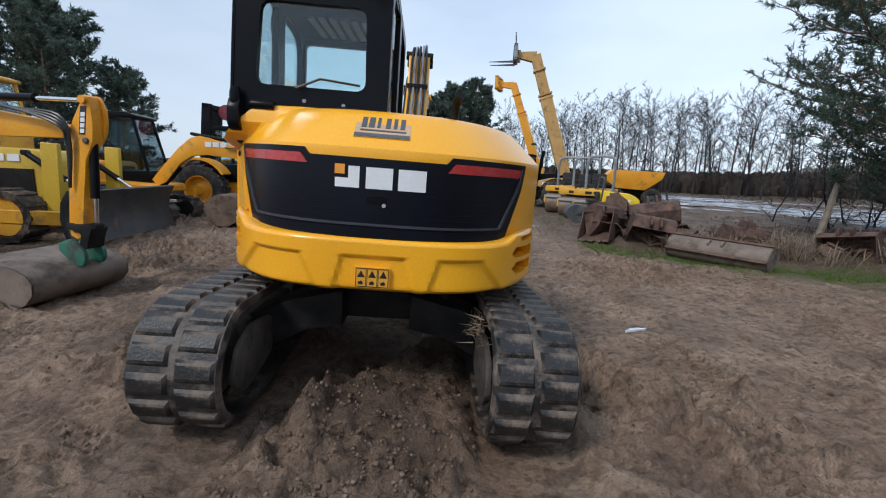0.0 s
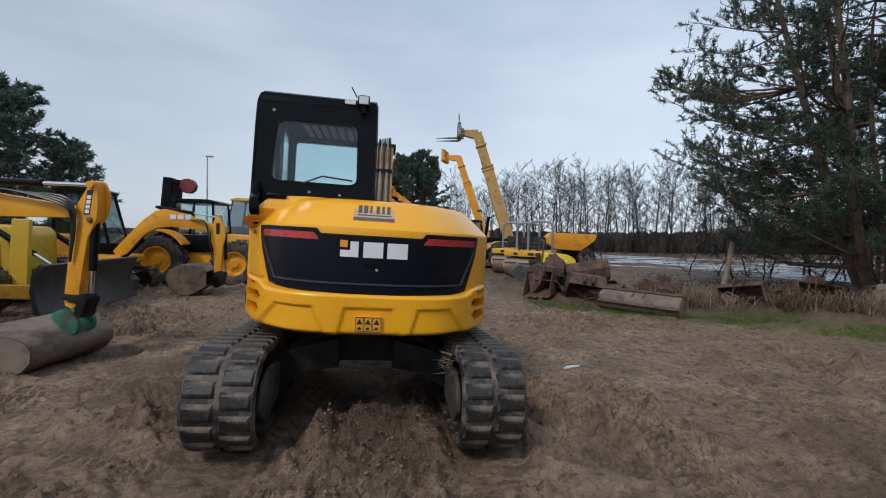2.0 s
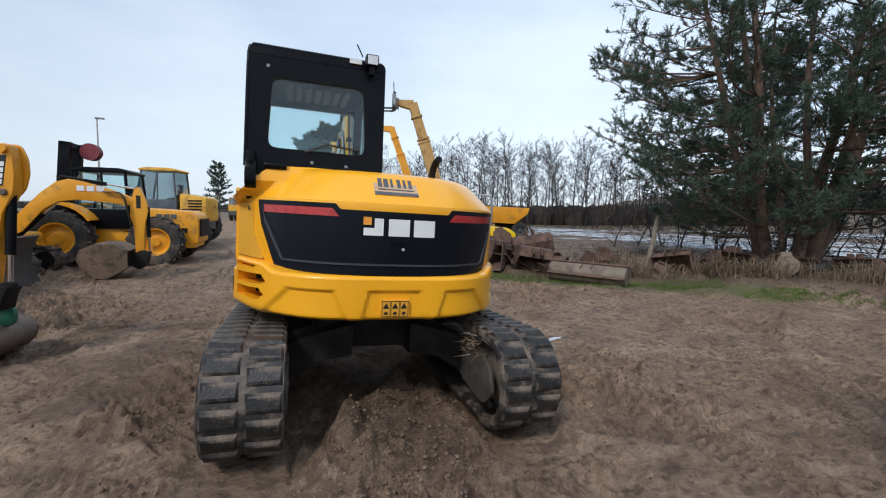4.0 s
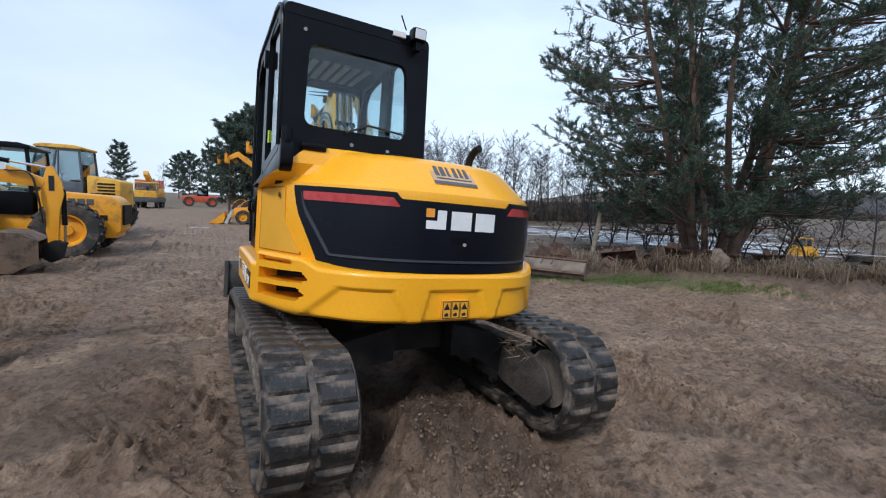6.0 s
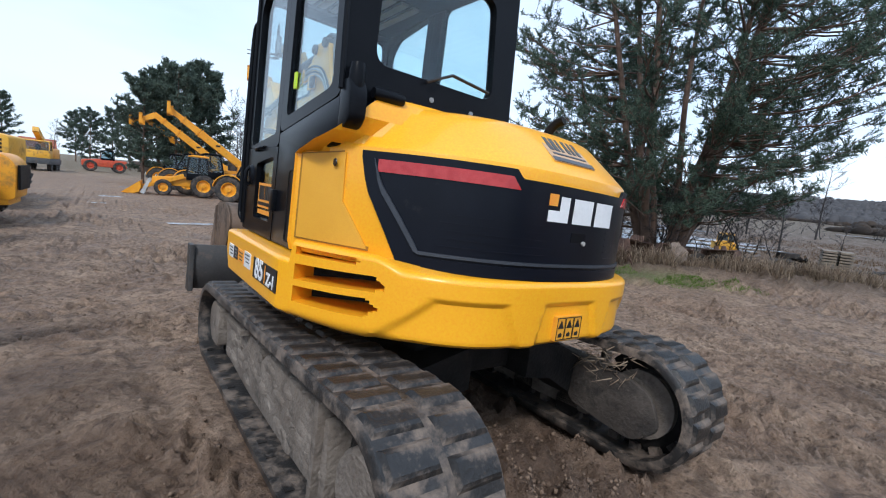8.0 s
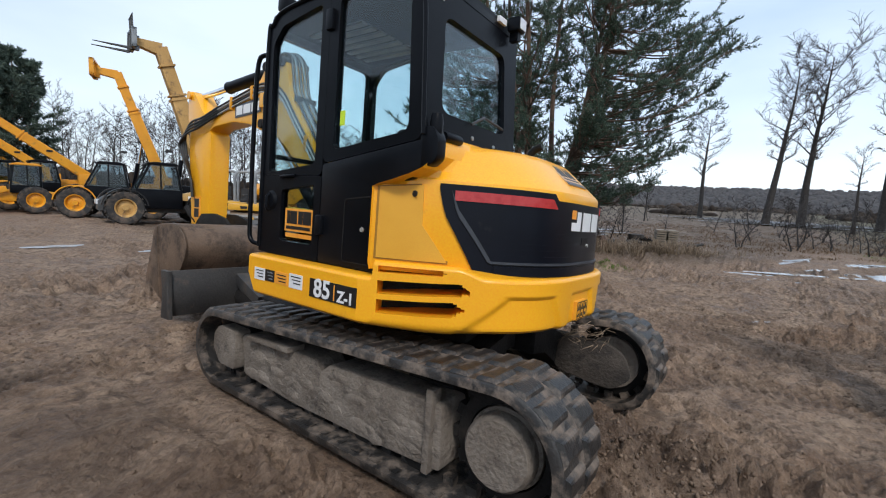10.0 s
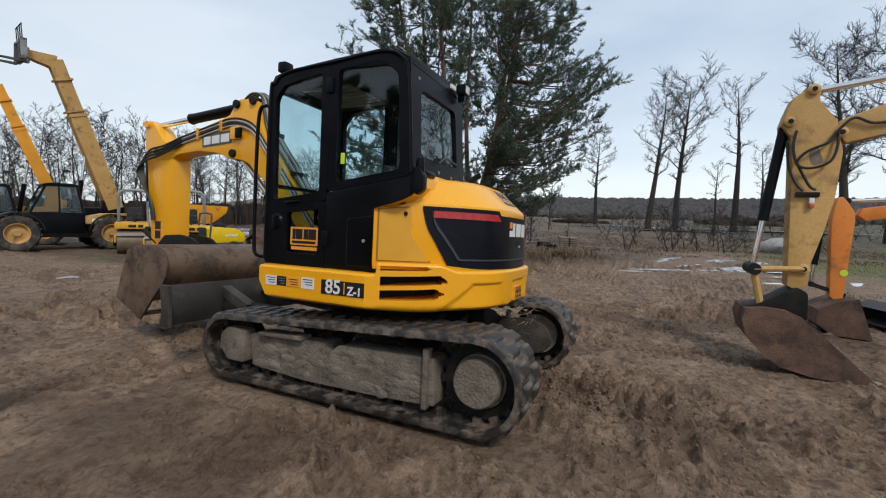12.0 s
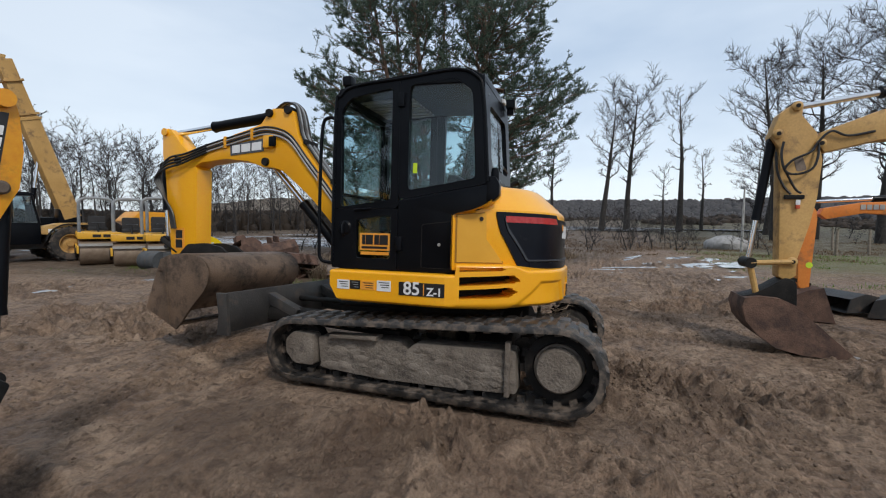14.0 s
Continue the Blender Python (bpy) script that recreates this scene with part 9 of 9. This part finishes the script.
def build_plants():
    nr = np.random.RandomState(4)
    # reeds in tufts along the bank
    tx = nr.uniform(4.5, 15.5, 170)
    ty = 12.9 - 0.72 * tx + np.abs(nr.normal(0, 1.2, 170)) + nr.uniform(-0.3, 0.8, 170)
    ok = value_noise(tx * 1.4, ty * 1.4, 44) > -0.15
    sp = np.concatenate([np.column_stack([nr.normal(x, 0.2, 38), nr.normal(y, 0.2, 38)]) for x, y in zip(tx[ok], ty[ok])])
    blades("dry_reeds", sp, REED, 0.08, 0.40, 0.008, 1.8, "pale dry reeds and dead stalks along the bank", 5)
    tx = np.concatenate([nr.uniform(5.2, 7.4, 16), nr.uniform(8.2, 13.5, 34)])
    ty = 12.7 - 0.72 * tx + np.abs(nr.normal(0, 0.7, 50))
    sp = np.concatenate([np.column_stack([nr.normal(x, 0.12, 46), nr.normal(y, 0.12, 46)]) for x, y in zip(tx, ty)])
    blades("dry_reeds", sp, REED, 0.30, 0.75, 0.010, 1.7, "tall pale straw tufts between the scrap", 15)
    x, y = nr.uniform(6.8, 17, 14000), nr.uniform(5.0, 12.5, 14000)
    keep = (x * 0.72 + y > 13.0) & (value_noise(x * 0.9, y * 0.9, 36) > 0.0)
    blades("dead_stalks", np.column_stack([x, y])[keep], BRUSH, 0.03, 0.16, 0.008, 1.8, "dark dead brush under the pines", 16)
    # green grass at the yard's edge
    x = nr.uniform(3.4, 9.3, 26000)
    y = 11.6 - 0.72 * x + nr.normal(0, 0.42, 26000)
    sp = np.column_stack([x, y])
    keep = value_noise(x * 1.3, y * 1.3, 31) > -0.25
    blades("short_grass", sp[keep], GRASS, 0.02, 0.09, 0.004, 0.8, "short green grass at the edge of the mud", 6)
    # thin grass under the rollers and past the yard
    x, y = nr.uniform(3.4, 7, 5000), nr.normal(15.6, 0.7, 5000)
    keep = value_noise(x * 1.0, y * 1.0, 33) > 0.0
    blades("short_grass", np.column_stack([x, y])[keep], GRASS, 0.02, 0.08, 0.006, 0.8, "thin worn grass beside the parked machines", 7)
    x, y = nr.uniform(8, 26, 16000), nr.uniform(-16, -2.5, 16000)
    keep = (value_noise(x * 0.5, y * 0.5, 35) > -0.1) & (x > 6.5 - y * 0.55)
    blades("short_grass", np.column_stack([x, y])[keep], GRASS, 0.03, 0.12, 0.009, 0.8, "patchy winter grass along the fence", 8)
    # brown stalks and leaf litter at the field's edge
    x, y = nr.uniform(20, 44, 30000), nr.uniform(-24, 14, 30000)
    keep = value_noise(x * 0.35, y * 0.35, 37) > -0.05
    blades("dead_stalks", np.column_stack([x, y])[keep], LEAF_LITTER, 0.04, 0.20, 0.016, 2.2, "brown dead stalks and leaf litter", 9)
    x, y = nr.uniform(4, 44, 26000), nr.uniform(10, 46, 26000)
    keep = (value_noise(x * 0.4, y * 0.4, 39) > -0.1) & (x * 0.72 + y > 15.5) & ~((x < 9.5) & (y > 13))
    blades("dead_stalks", np.column_stack([x, y])[keep], BRUSH, 0.04, 0.20, 0.012, 1.8, "brown dead stalks on the wet meadow", 10)
    # needle litter and clods
    rs = np.random.RandomState(17)
    n = 42000
    x, y = rs.uniform(-7, 5.5, n), rs.uniform(-0.8, 8.5, n)
    x[:2600], y[:2600] = rs.normal(-0.35, 0.34, 2600), rs.normal(1.95, 0.5, 2600)
    heaps = (0.8 * value_noise(x * 0.7 + 5, y * 0.7, 16) + 0.6 * value_noise(x * 2.3, y * 2.3, 26) + 0.35 * rs.normal(size=n) > 0.1) | (np.arange(n) < 2600)
    free = ~((np.abs(np.abs(x + 0.335) - 0.92) < 0.27) & (np.abs(y - 3.5) < 1.7)) & heaps
    x, y = x[free], y[free]
    n = len(x)
    r = 0.003 + 0.013 * rs.rand(n) ** 4
    c = np.stack([x, y, height(x, y) + 0.15 * r], -1)
    arms = np.array([(a, b, d) for a in (-1, 1) for b in (-1, 1) for d in (-1, 1)], float) * 0.62
    q = rs.normal(size=(n, 4))
    q /= np.linalg.norm(q, axis=1)[:, None]
    w, p1, p2, p3 = q.T
    turn = np.stack([np.stack([1 - 2 * (p2 * p2 + p3 * p3), 2 * (p1 * p2 - p3 * w), 2 * (p1 * p3 + p2 * w)], -1), np.stack([2 * (p1 * p2 + p3 * w), 1 - 2 * (p1 * p1 + p3 * p3), 2 * (p2 * p3 - p1 * w)], -1),
                     np.stack([2 * (p1 * p3 - p2 * w), 2 * (p2 * p3 + p1 * w), 1 - 2 * (p1 * p1 + p2 * p2)], -1)], 1)
    V = (c[:, None, :] + np.einsum("nij,kj->nki", turn, arms) * (r[:, None] * rs.uniform(0.7, 1.3, (n, 8)))[:, :, None]).reshape(-1, 3)
    F = [tuple(8 * k + i for i in f) for k in range(n) for f in ((0, 1, 3, 2), (4, 6, 7, 5), (0, 4, 5, 1), (2, 3, 7, 6), (0, 2, 6, 4), (1, 5, 7, 3))]
    me = mesh_from("mud_clods", V, F, CLOD, True)
    tagged(new("mud_clods", me), "small clods and stones scattered on the mud", "clods", kind="stuff")


def pool(name, mat, x, y, rx, ry, rz, seed, dz, label, group):
    """A shallow flat patch with a ragged edge; the ground's bumps stand through it."""
    rs = random.Random(seed)
    bm = B()
    ph = [rs.uniform(0, 6.28) for _ in range(5)]
    pts = []
    for k in range(40):
        a = 2 * math.pi * k / 40
        r = 1 + 0.22 * math.sin(2 * a + ph[0]) + 0.2 * math.sin(3 * a + ph[1]) + 0.16 * math.sin(5 * a + ph[2]) + 0.1 * math.sin(9 * a + ph[3])
        pts.append((rx * r * math.cos(a), ry * r * math.sin(a)))
    prism(bm, pts, "z", -0.02, 0.0)
    ob = part(name, bm, mat, None, smooth=0)
    ob.matrix_world = pose(x, y, ground_z(x, y) + dz, 0, 0, rz)
    return tagged(ob, label, name.replace("_", " "), group, kind="structure")


def build_water():
    k = 0
    for x, y, rx, ry, a in ((12.0, 1.95, 0.7, 0.12, -65), (12.9, 0.4, 1.5, 0.13, -62), (17.6, -1.0, 3.2, 0.22, -20), (15.0, -1.6, 1.6, 0.5, -40), (14.0, -1.7, 1.1, 0.35, 10), (11.5, 0.7, 0.7, 0.10, -70), (15.8, -3.2, 1.4, 0.6, -30), (10.0, -1.25, 0.5, 0.10, -50),
                            (11.5, -2.8, 0.9, 0.30, -60), (13.0, -2.6, 0.9, 0.32, 20), (19.0, -1.5, 1.8, 0.3, -25), (16.6, 0.6, 1.9, 0.18, -18), (18.5, -3.0, 1.6, 0.45, -10), (20.5, -0.4, 1.8, 0.35, -20), (5.2, 1.35, 0.22, 0.05, -40), (12.2, -4.0, 0.8, 0.25, -30)):
        k += 1
        pool("ice_patch", ICE, x, y, rx, ry, a, 50 + k, 0.0, "thin pale ice in a rut", "ice patches")
    for x, y, rx, ry, a in ((-0.2, 14.3, 0.45, 0.14, 0), (1.5, 13.0, 0.5, 0.12, 10), (2.9, 12.4, 0.3, 0.08, 0), (-1.8, 24, 0.35, 0.2, 0), (-2.2, 20, 0.2, 0.12, 0), (-1.4, 33, 0.5, 0.3, 0), (2.1, 4.1, 0.09, 0.03, 20)):
        k += 1
        pool("puddle", ICE, x, y, rx, ry, a, 50 + k, 0.02, "small pale puddle on the mud", "puddles")
    rs = random.Random(3)
    for j in range(70):
        a, D = radians(rs.uniform(22, 66)), rs.uniform(24, 47)
        k += 1
        pool("meadow_ice", ICE, math.sin(a) * D, math.cos(a) * D, rs.uniform(1.5, 5), rs.uniform(0.4, 1.4), -math.degrees(a) + rs.uniform(-15, 15), 90 + k, 0.05, "patch of ice on the flooded meadow", "meadow ice")
    for j in range(10):
        a, D = radians(rs.uniform(84, 114)), rs.uniform(52, 60)
        k += 1
        pool("meadow_ice", ICE, math.sin(a) * D, math.cos(a) * D, rs.uniform(4, 9), rs.uniform(0.8, 1.6), -math.degrees(a), 90 + k, 0.12, "patch of ice on the flooded meadow", "meadow ice")


def crowns(name, rows, material, label, seed):
    """Far crowns or bushes, each a rough dome of seven corners over its foot: rows of x, y, foot, height, width."""
    nr = np.random.RandomState(seed)
    n = len(rows)
    x, y, base, h, w = rows.T
    t = 2 * math.pi * np.arange(6)[None, :] / 6 + nr.rand(n, 1)
    ring = [np.stack([x[:, None] + w[:, None] * f * nr.uniform(0.7, 1.2, (n, 6)) * np.cos(t), y[:, None] + w[:, None] * f * nr.uniform(0.7, 1.2, (n, 6)) * np.sin(t), base[:, None] + h[:, None] * nr.uniform(lo, hi, (n, 6))], -1)
            for f, lo, hi in ((1.0, -0.1, 0.1), (1.15, 0.45, 0.7), (0.6, 0.82, 1.0))]
    top = np.stack([x, y, base + h], -1)[:, None, :]
    V = np.concatenate(ring + [top], 1).reshape(-1, 3)
    F = []
    for k in range(n):
        b = 19 * k
        for j in range(6):
            i = (j + 1) % 6
            F += [(b + j, b + i, b + 6 + i, b + 6 + j), (b + 6 + j, b + 6 + i, b + 12 + i, b + 12 + j), (b + 12 + j, b + 12 + i, b + 18)]
    me = mesh_from(name, V, F, material, True)
    return tagged(new(name, me), label, name.split("_")[1], kind="stuff")


def build_distance():
    nr = np.random.RandomState(12)
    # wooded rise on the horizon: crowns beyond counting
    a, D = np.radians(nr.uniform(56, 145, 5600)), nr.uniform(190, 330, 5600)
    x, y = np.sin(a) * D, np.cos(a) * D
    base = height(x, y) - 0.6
    # the crowns' pale grey carries painted haze
    crowns("far_forest", np.stack([x, y, base, nr.uniform(3.4, 4.8, 5600), nr.uniform(1.3, 2.4, 5600)], -1), HAZED_WOOD, "haze-greyed forest on a low rise at the horizon", 13)
    # scrub in loose clumps along the meadow's far edge
    a, D = np.radians(nr.uniform(-90, 130, 16000)), nr.uniform(66, 150, 16000)
    x, y = np.sin(a) * D, np.cos(a) * D
    clump = value_noise(x * 0.09, y * 0.09, 61)
    keep = (clump > 0.05) & ((a < -0.13) | (a > 0.03))
    x, y, clump = x[keep], y[keep], clump[keep]
    n = len(x)
    crowns("far_scrub", np.stack([x, y, height(x, y) - 0.1, nr.uniform(0.4, 1.1, n) * (0.5 + 1.4 * clump), nr.uniform(0.35, 0.9, n)], -1), BRUSH, "brown scrub along the edge of the meadow", 14)
    a = np.radians(nr.uniform(6, 56, 2600))
    D = nr.uniform(58, 76, 2600)
    x, y = np.sin(a) * D, np.cos(a) * D
    crowns("far_scrub", np.stack([x, y, height(x, y) - 0.1, nr.uniform(0.8, 2.6, 2600), nr.uniform(0.3, 0.8, 2600)], -1), BRUSH, "brown undergrowth below the leafless trees", 15)


CLOD = surface("mud_clod", (0.095, 0.061, 0.041), (0.215, 0.150, 0.104), 0.85, scale=9, fine=60, bump=0.3)
build_trees()
build_plants()
build_water()
build_distance()
